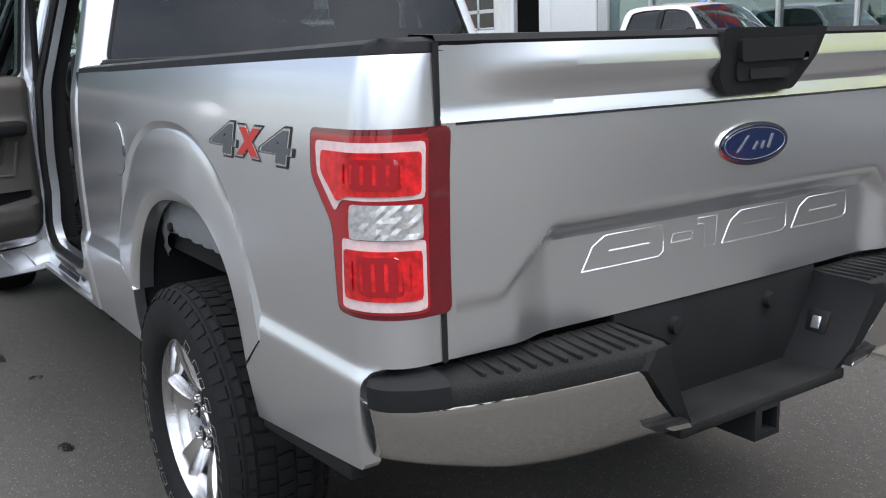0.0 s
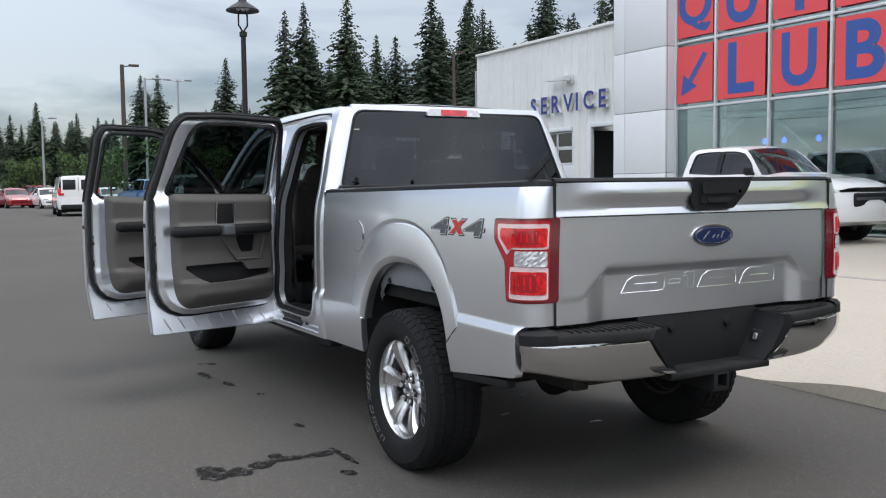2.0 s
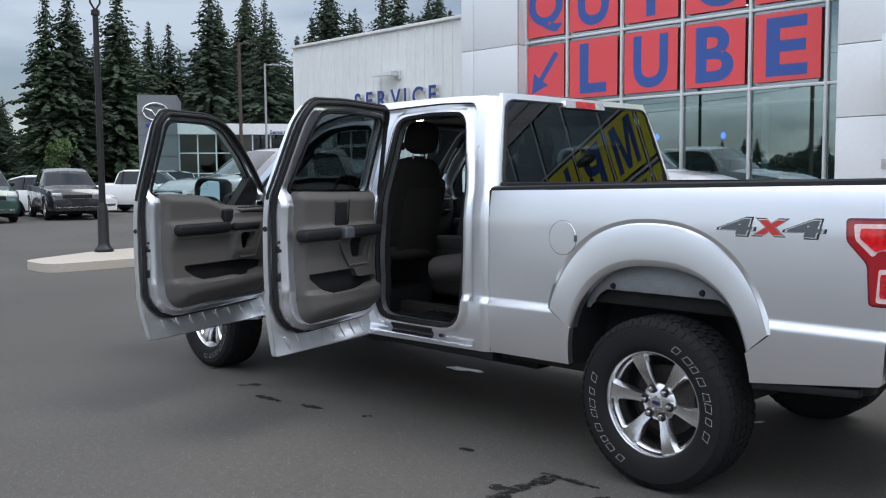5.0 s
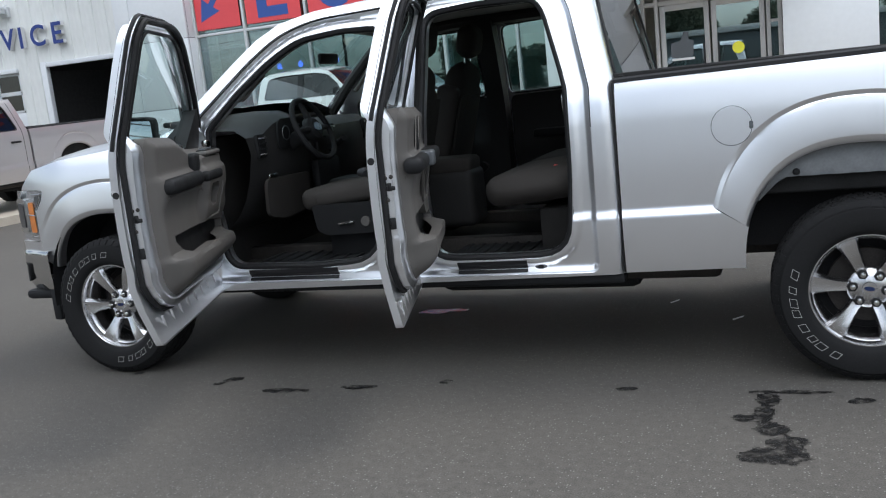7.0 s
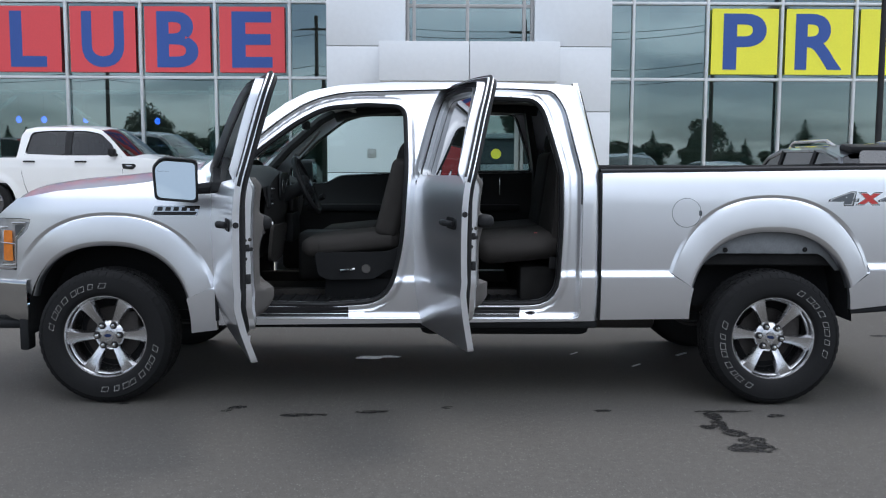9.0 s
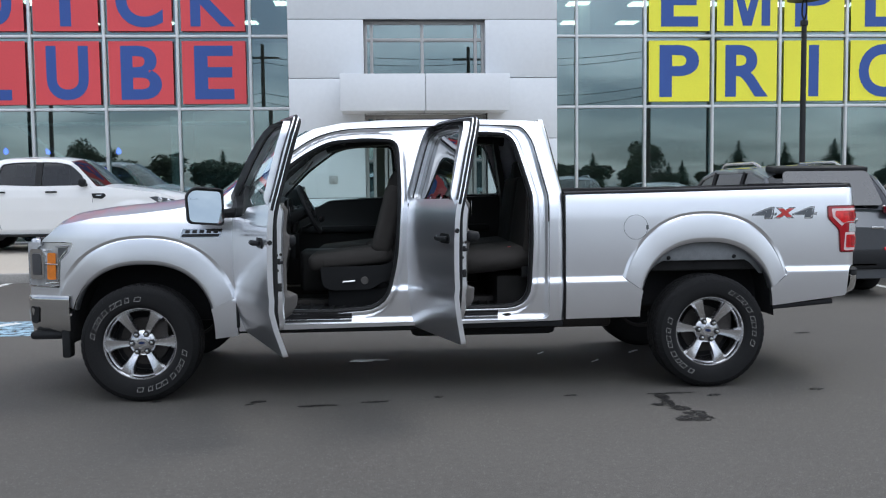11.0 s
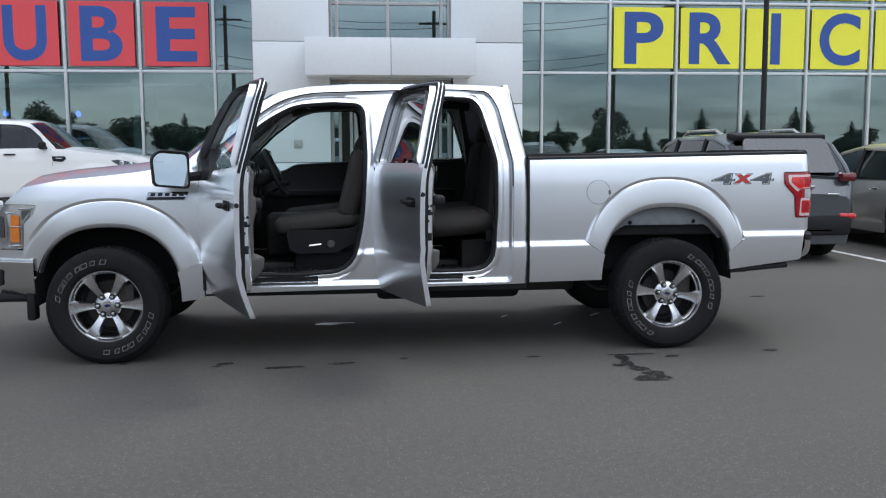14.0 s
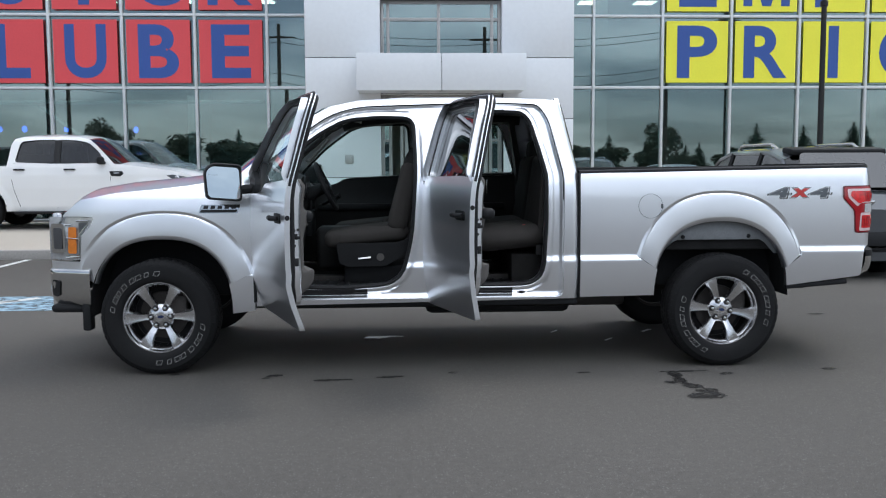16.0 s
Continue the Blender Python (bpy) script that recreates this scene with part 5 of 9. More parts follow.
    plate = [(-0.122, 1.448), (-0.122, 1.345), (-0.092, 1.307), (0.138, 1.310), (0.215, 1.385), (0.243, 1.448)]
    Mesh().prism(rounded(plate, 0.014), lambda a, b, d: (3.078 + d + 0.10 * (b - 1.29), a, b), 0, 0.046, 0.007).ob("latch_plate", PLASTIC, gate, "black plastic latch surround")
    if hero:
        # raised rim of the surround and a hollow under the handle
        Mesh().prism(rounded([(-0.070, 1.335), (0.110, 1.335), (0.150, 1.378), (-0.075, 1.378)], 0.010), lambda a, b, d: (3.125 + d + 0.10 * (b - 1.29), a, b), 0, 0.005, 0.002).ob("latch_hollow", SEALR, gate)
    Mesh().prism(rounded([(-0.070, 1.376), (0.178, 1.379), (0.190, 1.428), (-0.072, 1.424)], 0.010), lambda a, b, d: (3.126 + d, a, b), 0, 0.022, 0.007).ob("latch_handle", PLASTIC, gate)
    Mesh().prism(rounded([(-0.030, 1.338), (0.090, 1.338), (0.105, 1.360), (-0.035, 1.360)], 0.006), lambda a, b, d: (3.128 + d, a, b), 0, 0.012, 0.004).ob("camera_pod", SEALR, gate)
    Mesh().revolve([(0.0, 0.006), (0.009, 0.006), (0.011, 0.0)], lambda a, b, h: (3.142 + h, yo + 0.122 + a, 1.384 + b), 16).ob("lock", CHROME, gate, "bright lock barrel")

    def oval(rx, rz, n=40):
        return [(yo + rx * math.cos(2 * math.pi * i / n), 1.192 + rz * math.sin(2 * math.pi * i / n)) for i in range(n)]
    Mesh().prism(oval(0.123, 0.049), lambda a, b, d: (3.092 + d, a, b), 0, 0.016, 0.006).ob("badge_ring", CHROME, gate)
    Mesh().prism(oval(0.113, 0.041), lambda a, b, d: (3.092 + d, a, b), 0.006, 0.0185, 0.003).ob("badge_field", BADGEB, gate, "dark blue oval badge")
    if hero:
        Mesh().tube([(3.1112, yo + 0.107 * math.cos(2 * math.pi * i / 40), 1.192 + 0.0355 * math.sin(2 * math.pi * i / 40)) for i in range(40)], 0.0009, 5, True).ob("badge_line", BADGEW, gate)
        for k, (a0, a1, b0, b1) in enumerate(((-0.066, -0.020, -0.016, 0.020), (-0.010, 0.012, -0.014, 0.004), (0.018, 0.034, -0.014, 0.003), (0.042, 0.066, -0.014, 0.018))):
            Mesh().prism(rounded([(yo + a0, 1.192 + b0), (yo + a0 + 0.008, 1.192 + b0), (yo + a1, 1.192 + b1), (yo + a1 - 0.008, 1.192 + b1)], 0.003), lambda a, b, d: (3.109 + d, a, b), 0, 0.003).ob("badge_stroke", BADGEW, gate)
        # pressed outline blocks on the lower field

        def stamp(pts, shut=True):
            v = Mesh()
            z0 = [(a, 0.960 + b) for a, b in pts]
            v.tube([(gate_x(a, b) - 0.0022, a, b) for a, b in (z0 + z0[:1] if shut else z0)], 0.0034, 6)
            v.ob("pressed_mark", paint, gate, angle=60)
        H_ = 0.070
        for ya, yb in ((-0.455, -0.215), (-0.020, 0.222), (0.245, 0.482)):
            stamp([(ya, 0), (yb - 0.015, 0), (yb, H_ * 0.15), (yb, H_), (ya + 0.065, H_), (ya + 0.03, H_ * 0.72)])
            stamp([(ya + 0.075, H_ * 0.5), (yb - 0.045, H_ * 0.5)], False)
        stamp([(-0.190, H_ * 0.36), (-0.125, H_ * 0.36), (-0.120, H_ * 0.62), (-0.185, H_ * 0.62)])
        stamp([(-0.080, 0), (-0.042, 0), (-0.038, H_), (-0.105, H_), (-0.105, H_ * 0.8), (-0.080, H_ * 0.8)])

    # --- tail lamps, wrapped round the corner ---

    def lamp_pos(off):
        def f(u, z):
            x, y, zz = bed_pos(u, z)
            a = min(max((u - BED_U0) / BED_R, 0), math.pi / 2)
            return (x + off * math.sin(a), y - off * math.cos(a), zz)
        return f

    end = BED_END - 0.018
    shape = rounded([(2.853, 1.288), (end, 1.292), (end, 0.950), (2.948, 0.950), (2.938, 1.112), (2.857, 1.198)], 0.018)
    gl_ = 0.012 if hero else 0.04
    for s in (1, -1):
        def lmesh(off, poly, back=0.02, st=gl_):
            us_, vs_ = [p[0] for p in poly], [p[1] for p in poly]
            mm = Mesh().sheet(grid(min(us_) - st, max(us_) + st, st), grid(min(vs_) - st, max(vs_) + st, st), lamp_pos(off), poly, lip=inboard(back))
            return mm if s == 1 else mirrored(mm)
        lamp = lmesh(0.006, shape, 0.04).ob("tail_lamp", LENSD, T, "red and clear tail lamp")
        e2 = end - 0.026
        lmesh(0.0085, rounded([(2.862, 1.279), (end - 0.012, 1.281), (end - 0.012, 0.960), (2.956, 0.960), (2.946, 1.112), (2.865, 1.199)], 0.014), 0.004).ob("outer_lens", LENSB, lamp)
        # pale light guides: a hook round the upper lens, another round the lower
        lmesh(0.0105, rounded([(2.885, 1.266), (e2 + 0.006, 1.269), (e2 + 0.006, 1.168), (2.985, 1.166), (2.960, 1.140), (2.893, 1.205)], 0.010), 0.006).ob("light_guide", LENSP, lamp, "pale red light guide")
        lmesh(0.0105, rounded([(2.985, 1.096), (e2 + 0.006, 1.096), (e2 + 0.006, 0.966), (2.976, 0.966)], 0.010), 0.006).ob("light_guide", LENSP, lamp, "pale red light guide")
        lmesh(0.0130, rounded([(2.912, 1.250), (e2, 1.252), (e2, 1.176), (3.004, 1.174), (2.972, 1.160), (2.910, 1.212)], 0.010), 0.004).ob("upper_lens", LENSR, lamp)
        lmesh(0.0130, rounded([(2.992, 1.078), (e2, 1.078), (e2, 0.986), (2.990, 0.986)], 0.008), 0.004).ob("lower_lens", LENSR, lamp)
        # the bulb window inside each lens, with fine ribs
        for k, (za, zb, ua) in enumerate(((1.182, 1.244, 2.985), (0.992, 1.072, 3.0))):
            lmesh(0.0145, rounded([(ua + 0.030, za + 0.004), (e2 - 0.030, za + 0.004), (e2 - 0.036, zb - 0.004), (ua + 0.024, zb - 0.004)], 0.010), 0.003).ob("bulb_glow_window", LENSB, lamp)
            if hero:
                for q in range(6):
                    uq = ua + 0.010 + q * 0.021
                    lmesh(0.0158, [(uq, za + 0.014), (uq + 0.005, za + 0.014), (uq + 0.005, zb - 0.014), (uq, zb - 0.014)], 0.002, 0.004).ob("lens_rib", LENSR, lamp)
        facet = lmesh(0.014, rounded([(3.012, 1.160), (e2 + 0.002, 1.160), (e2 + 0.002, 1.098), (3.010, 1.098)], 0.006), 0.004, 0.0105 if hero else 0.04)
        rf_ = random.Random(8)
        facet.v = [(p[0] + rf_.uniform(-0.0022, 0.0022), p[1], p[2]) for p in facet.v]
        facet.ob("reverse_lens", LENSW, lamp, "clear faceted reversing lens", angle=0)

    # --- rear bumper ---
    def bump_x(y):
        return 3.225 - 0.115 * abs(y / 0.9) ** 3.0

    def bump_plan(y0):
        """Plan of the bumper's face: nearly straight behind, then round the corner to the side."""
        p0, p1, p2 = (bump_x(0.84), 0.84), (3.097, 0.957), (3.034, 0.957)
        turn = [tuple(p0[c] * (1 - t) ** 2 + 2 * p1[c] * t * (1 - t) + p2[c] * t * t for c in (0, 1)) for t in np.linspace(0.1, 1, 10)]
        return [(bump_x(y), y) for y in grid(y0, 0.84, 0.04)] + turn

    for s in (-1, 1):
        cm = Mesh()
        rings = []
        for x, y in bump_plan(0.43):
            top, bot = 0.784, 0.606 + 0.060 * smooth(0.60, 0.957, y)
            sl = 0.165 * max(0.0, 1 - (y - 0.43) / 0.30)
            tuck = 0.022 * smooth(0.84, 0.957, y)
            rings.append([(x + ex, s * (y - sl * k * (0.4 + 0.6 * k) - tuck * k), top + (bot - top) * k + ez) for ex, k, ez in ((-0.02, 0, 0.004), (-0.003, 0, 0.002), (0.0, 0.04, 0), (0.0005, 0.12, 0), (0.001, 0.4, 0), (-0.005, 0.68, 0), (-0.014, 0.84, 0), (-0.026, 0.94, 0), (-0.045, 0.99, 0), (-0.08, 1.0, 0))])
        cm.loft(rings, closed=False, cap=False)
        bp = cm.ob("bumper", CHROME, T, "chrome rear bumper half", angle=50)
        Mesh().prism(rounded([(0.285, 0.628), (0.305, 0.650), (0.415, 0.655), (0.375, 0.634)], 0.008), lambda a, b, d: (bump_x(a) - 0.022 + d, s * a, b), 0, 0.022, 0.002).ob("bumper_slot", SEALR, bp, "narrow dark slot in the chrome")
        Mesh().prism(rounded([(0.290, 0.628), (0.300, 0.640), (0.370, 0.645), (0.345, 0.632)], 0.005), lambda a, b, d: (bump_x(a) - 0.020 + d, s * a, b), 0.01, 0.024, 0.002).ob("slot_lining", CHROME, bp)

        def ledge(path, lift, out):
            m = Mesh()
            m.loft([[(x + out * (y < 0.9), s * (y + out * (y > 0.86)), 0.782), (x + 0.001 + out * (y < 0.9), s * (y + out * (y > 0.86)), 0.790), (x + out * (y < 0.9), s * (y + out * (y > 0.86)), 0.812 + lift), (x - 0.006, s * (y - 0.006 * (y > 0.86)), 0.822 + lift), (x - 0.016, s * min(y, 0.938), 0.826 + lift), (min(x - 0.03, 3.10), s * min(y, 0.90), 0.830 + lift), (min(x - 0.035, 3.05), s * min(y, 0.86), 0.834 + lift), (min(x - 0.035, 3.05), s * min(y, 0.86), 0.74)] for x, y in path], closed=False, cap=True)
            return m
        ledge(bump_plan(0.36), 0.0, 0.0).ob("step_pad", PLASTD, bp, "dusty black grooved step pad", angle=40)
        ledge([p for p in bump_plan(0.36) if p[1] > 0.80], 0.012, 0.003).ob("step_cap", PLASTIC, bp, "rounded black corner cap of the bumper", angle=40)
        if hero:
            for i in range(12):
                y = 0.385 + i * 0.034
                Mesh().box((bump_x(y) - 0.090, s * y, 0.829), (0.145, 0.009, 0.012), 0.003, Matrix.Rotation(0.10 * s, 3, "Z")).ob("tread_rib", PLASTD, bp)
        # cheek of the notch with its black edge band
        ck = Mesh()
        ck.loft([[(3.03, s * 0.352, 0.834), (3.20, s * 0.355, 0.830), (3.224, s * 0.360, 0.826), (3.226, s * 0.400, 0.824), (3.20, s * 0.442, 0.81)],
                 [(3.03, s * 0.345, 0.80), (3.20, s * 0.352, 0.80), (3.227, s * 0.362, 0.79), (3.2275, s * 0.430, 0.785), (3.20, s * 0.442, 0.78)],
                 [(3.03, s * 0.285, 0.68), (3.18, s * 0.292, 0.68), (3.214, s * 0.302, 0.675), (3.215, s * 0.346, 0.68), (3.19, s * 0.36, 0.68)],
                 [(3.03, s * 0.225, 0.60), (3.16, s * 0.232, 0.60), (3.188, s * 0.240, 0.595), (3.188, s * 0.272, 0.600), (3.16, s * 0.29, 0.61)]], closed=False, cap=True)
        ck.ob("notch_cheek", PLASTIC, bp, angle=50)
        pl_ = Mesh().box((3.115, s * 0.312, 0.715), (0.060, 0.020, 0.062), 0.006, Matrix.Rotation(0.37 * -s, 3, "X")).ob("plate_lamp", SEALR, bp, "small recessed plate lamp")
        Mesh().box((3.113, s * 0.3085, 0.713), (0.026, 0.020, 0.034), 0.004, Matrix.Rotation(0.37 * -s, 3, "X")).ob("lens", LENSC, pl_)
    Mesh().box((3.05, 0, 0.73), (0.025, 0.72, 0.25), 0.004).ob("plate_recess", PLASTIC, T)
    Mesh().box((3.115, 0, 0.605), (0.175, 0.60, 0.03), 0.008).ob("lower_step", PLASTD, T, "dusty lower step of the bumper")
    for y in (-0.17, 0.17):
        Mesh().revolve([(0, 0.02), (0.018, 0.018), (0.022, 0.0)], lambda a, b, h: (3.06 + h, y + a, 0.79 + b), 14).ob("plate_screw", PLASTIC, T)
    # towing receiver
    hr = Mesh()
    ro = [(-0.045, -0.045), (0.045, -0.045), (0.045, 0.045), (-0.045, 0.045)]
    ri = [(p[0] * 0.62, p[1] * 0.62) for p in ro]
    hr.loft([[(2.85, a, 0.560 + b) for a, b in ro], [(3.20, a, 0.560 + b) for a, b in ro], [(3.205, a, 0.560 + b) for a, b in ri], [(3.08, a, 0.560 + b) for a, b in ri]], cap=True)
    hr.ob("tow_receiver", PLASTIC, T, angle=25)
    Mesh().box((2.80, 0, 0.56), (0.09, 0.9, 0.08), 0.01).ob("tow_bar", STEELD, T)
    Mesh().tube([(2.2, 0.3, 0.46), (2.5, 0.40, 0.48), (2.65, 0.55, 0.50)], 0.04, 12).ob("exhaust", STEELD, T)

    # --- chassis ---
    for s in (-1, 1):
        Mesh().box((0.1, s * 0.46, 0.56), (5.4, 0.09, 0.14), 0.01).ob("frame_rail", STEELD, T)
    Mesh().tube([(AXR, -0.7, WHZ), (AXR, 0.7, WHZ)], [0.045, 0.045], 12).ob("rear_axle", STEELD, T)
    Mesh().revolve([(0, -0.16), (0.09, -0.14), (0.15, 0.0), (0.09, 0.14), (0, 0.16)], lambda a, b, h: (AXR + h, a, WHZ + b), 16).ob("differential", STEELD, T)
    Mesh().tube([(AXF, -0.7, WHZ), (AXF, 0.7, WHZ)], 0.04, 12).ob("front_axle", STEELD, T)
    Mesh().box((0.02, 0, 0.45), (2.7, 1.24, 0.11), 0.03).ob("underbody", STEELD, T)
    Mesh().box((0.42, -0.34, 0.41), (1.1, 0.42, 0.15), 0.05).ob("fuel_tank", LINER, T)
    Mesh().tube([(-1.4, 0.30, 0.40), (-0.2, 0.34, 0.37), (1.3, 0.34, 0.38), (2.2, 0.30, 0.46)], 0.035, 10).ob("exhaust", STEELD, T)
    Mesh().box((2.3, 0.1, 0.62), (0.8, 0.9, 0.2), 0.04).ob("spare_carrier", STEELD, T)
    for s in (-1, 1):
        rk = Mesh().box((-0.25, s * 0.875, 0.475), (2.4, 0.09, 0.05), 0.015)
        rk.ob("rocker_trim", PLASTIC, T)
        Mesh().box((2.69, s * 0.915, 0.580), (0.45, 0.05, 0.035), 0.008, Matrix.Rotation(-0.075, 3, "Y")).ob("lower_trim", PLASTIC, T)
    for s in (-1, 1):
        wheel(T, AXF, s, hero and s < 0, 0.03, 2.22)
        wheel(T, AXR, s, hero, -0.14 if s < 0 else 0.2, 0.54)

    # --- front end ---
    ftop = [(-2.74, 1.02), (-2.66, 1.125), (-2.53, 1.222), (-2.28, 1.268), (-1.98, 1.295), (-1.78, 1.317), (-1.58, 1.35), (-1.46, 1.395), (-1.335, 1.395)]
    lampo = [(-2.82, 1.105), (-2.50, 1.105), (-2.435, 1.10), (-2.46, 1.04), (-2.53, 0.975), (-2.545, 0.79), (-2.82, 0.79)]
    outl = [(-1.335, 0.44), (-1.49, 0.42)] + list(reversed(flare_edge(FRONT_ARCH, False))) + [(-2.62, 0.70), (-2.78, 0.72), (-2.78, 1.0)] + ftop
    fp = lambda x, z: (x, -side_w(x, z), z)
    m = Mesh().sheet(grid(-2.80, -1.32, fs_), grid(0.42, 1.42, fs_), fp, outl, [lampo], lip=inboard(0.03))
    both("front_fender", m, paint, T)
    both("wheel_arch_flare", flare_strip(FRONT_ARCH, 60 if hero else 20), paint, T, angle=20)
    hx = grid(-2.74, -1.36, 0.06 if hero else 0.12)
    rings = []
    for x in hx:
        zt = interp(x, [p[0] for p in ftop], [p[1] for p in ftop]) - 0.004
        we = side_w(x, zt)
        ring = []
        for k in range(17):
            s = -1 + k / 8
            bulge = 0.075 * (1 - abs(s) ** 2.2) * smooth(-2.80, -2.45, x) + 0.014 * (smooth(0.35, 0.5, abs(s)) - smooth(0.75, 0.95, abs(s)))
            ring.append((x - 0.10 * (1 - s * s) * smooth(-2.3, -2.7, x), s * we, zt + bulge))
        rings.append(ring)
    Mesh().loft(rings, closed=False, cap=False).ob("hood", paint, T)
    # headlamps with amber side marker, bright frame
    for s in (-1, 1):
        def hp(off):
            return lambda x, z: (x, s * (side_w(x, z) + off), z)
        st = 0.015 if hero else 0.05
        hl = Mesh().sheet(grid(-2.84, -2.42, st), grid(0.78, 1.12, st), hp(-0.02), [(-2.80, 1.10), (-2.50, 1.10), (-2.44, 1.095), (-2.465, 1.042), (-2.535, 0.977), (-2.55, 0.80), (-2.80, 0.80)]).ob("headlamp", LENSC, T, "clear headlamp with an amber marker")
        Mesh().sheet(grid(-2.66, -2.55, st), grid(0.83, 1.04, st), hp(-0.010), rounded([(-2.635, 1.03), (-2.572, 1.03), (-2.575, 0.845), (-2.645, 0.845)], 0.01)).ob("amber_marker", LENSA, hl)
        for nm, loop in (("bright_frame", [(-2.57, 1.075), (-2.475, 1.078), (-2.49, 1.045), (-2.545, 0.985), (-2.552, 0.83), (-2.66, 0.82)]), ("bright_bar", [(-2.655, 0.955), (-2.555, 0.950)]), ("bright_bar", [(-2.66, 1.045), (-2.60, 1.05)])):
            Mesh().tube([(x, s * (side_w(x, z) - 0.008), z) for x, z in loop], 0.006 if nm == "bright_frame" else 0.004, 8).ob(nm, CHROME, hl)
        Mesh().sheet(grid(-2.58, -2.44, st), grid(0.96, 1.10, st), hp(-0.014), rounded([(-2.555, 1.065), (-2.480, 1.068), (-2.497, 1.042), (-2.540, 1.0), (-2.552, 0.99)], 0.008)).ob("lamp_hollow", DGREYP, hl, "dark lamp hollow")
        Mesh().sheet(grid(-2.67, -2.54, st), grid(0.81, 0.85, st), hp(-0.010), rounded([(-2.655, 0.838), (-2.556, 0.838), (-2.560, 0.812), (-2.655, 0.812)], 0.006)).ob("lower_reflector", CHROME, hl)
        cf = Mesh()
        cf.prism(rounded([(-2.775, 0.845), (-2.665, 0.845), (-2.665, 1.055), (-2.775, 1.055)], 0.025), lambda a, b, d: (a, s * (side_w(a, b) - 0.010 + d), b), -0.03, 0.014, 0.01)
        cf.ob("chrome_block", CHROME, hl)
        cf2 = Mesh()
        cf2.prism(rounded([(-2.755, 0.875), (-2.685, 0.875), (-2.685, 1.025), (-2.755, 1.025)], 0.015), lambda a, b, d: (a, s * (side_w(a, b) - 0.004 + d), b), 0.0, 0.012, 0.004)
        cf2.ob("lamp_inlay", ALLOYD, hl)
        Mesh().box((-2.70, s * 0.72, 1.03), (0.05, 0.16, 0.09), 0.02).ob("reflector", LINER, hl)
    gf = Mesh().box((-2.75, 0, 0.955), (0.05, 1.36, 0.34), 0.02)
    gr = gf.ob("grille", LINER, T, "dark grille with bright bars")
    for zz in (0.83, 0.93, 1.03, 1.10):
        Mesh().box((-2.782, 0, zz), (0.03, 1.38, 0.045), 0.012).ob("grille_bar", CHROME, gr)
    for s in (-1, 1):
        Mesh().box((-2.765, s * 0.69, 0.955), (0.06, 0.05, 0.34), 0.015).ob("grille_side", CHROME, gr)
    Mesh().prism([(0.13 * math.cos(i * math.pi / 12), 0.98 + 0.055 * math.sin(i * math.pi / 12)) for i in range(24)], lambda a, b, d: (-2.795 - d, a, b), 0, 0.015, 0.004).ob("badge_field", BADGEB, gr)
    fbm = Mesh()
    face = [(-2.86 + 0.06 * (y / 0.9) ** 2, y) for y in grid(0.0, 0.70, 0.07)]
    p0, p1, p2 = face[-1], (-2.800, 0.835), (-2.68, side_w(-2.68, 0.62) + 0.004)
    turn = [tuple(p0[c] * (1 - t) ** 2 + 2 * p1[c] * t * (1 - t) + p2[c] * t * t for c in (0, 1)) for t in np.linspace(0.1, 1, 10)]
    half = face + turn + [(x, side_w(x, 0.62) + 0.004) for x in grid(-2.65, -2.475, 0.03)]
    prof = [(0.05, 0.737), (0.010, 0.733), (0.002, 0.722), (0.0, 0.708), (0.0, 0.69), (0.002, 0.60), (0.010, 0.54), (0.026, 0.50), (0.05, 0.480)]
    fbm.loft([[(x + e * smooth(0.93, 0.80, abs(y)), y * (1 - 0.9 * e * smooth(0.72, 0.90, abs(y))), z) for e, z in prof] for x, y in [(a, -b) for a, b in reversed(half[1:])] + half], closed=False, cap=False)
    fb = fbm.ob("front_bumper", CHROME, T, "chrome front bumper", angle=50)
    for s in (-1, 1):
        Mesh().prism(rounded([(-2.775, 0.545), (-2.715, 0.540), (-2.705, 0.655), (-2.775, 0.660)], 0.02), lambda a, b, d: (a, s * (interp(a, [-2.80, -2.74, -2.70], [0.775, 0.835, 0.858]) + d), b), -0.02, 0.006, 0.003).ob("fog_recess", LINER, fb)
    Mesh().box((-2.66, 0, 0.455), (0.24, 1.7, 0.06), 0.025).ob("air_dam", PLASTIC, fb)
    for s in (-1, 1):
        Mesh().box((-2.52, s * 0.84, 0.40), (0.06, 0.1, 0.2), 0.015).ob("splash_flap", PLASTIC, fb)
    Mesh().tube([(-2.76, -0.40, 0.475), (-2.86, -0.40, 0.475), (-2.87, -0.33, 0.475), (-2.76, -0.33, 0.475)], 0.012, 8).ob("tow_hook", PLASTIC, fb)

    # --- cab ---
    zr_ = grid(0.45, 1.96, step)
    m = Mesh().sheet(grid(-1.44, cab_end(1.0), step), zr_, cab_pos, [(min(x, cab_end(1.0) - 0.001), z) for x, z in CABOUT], [DOORWAY] if hero else (), lip=inboard(0.032))
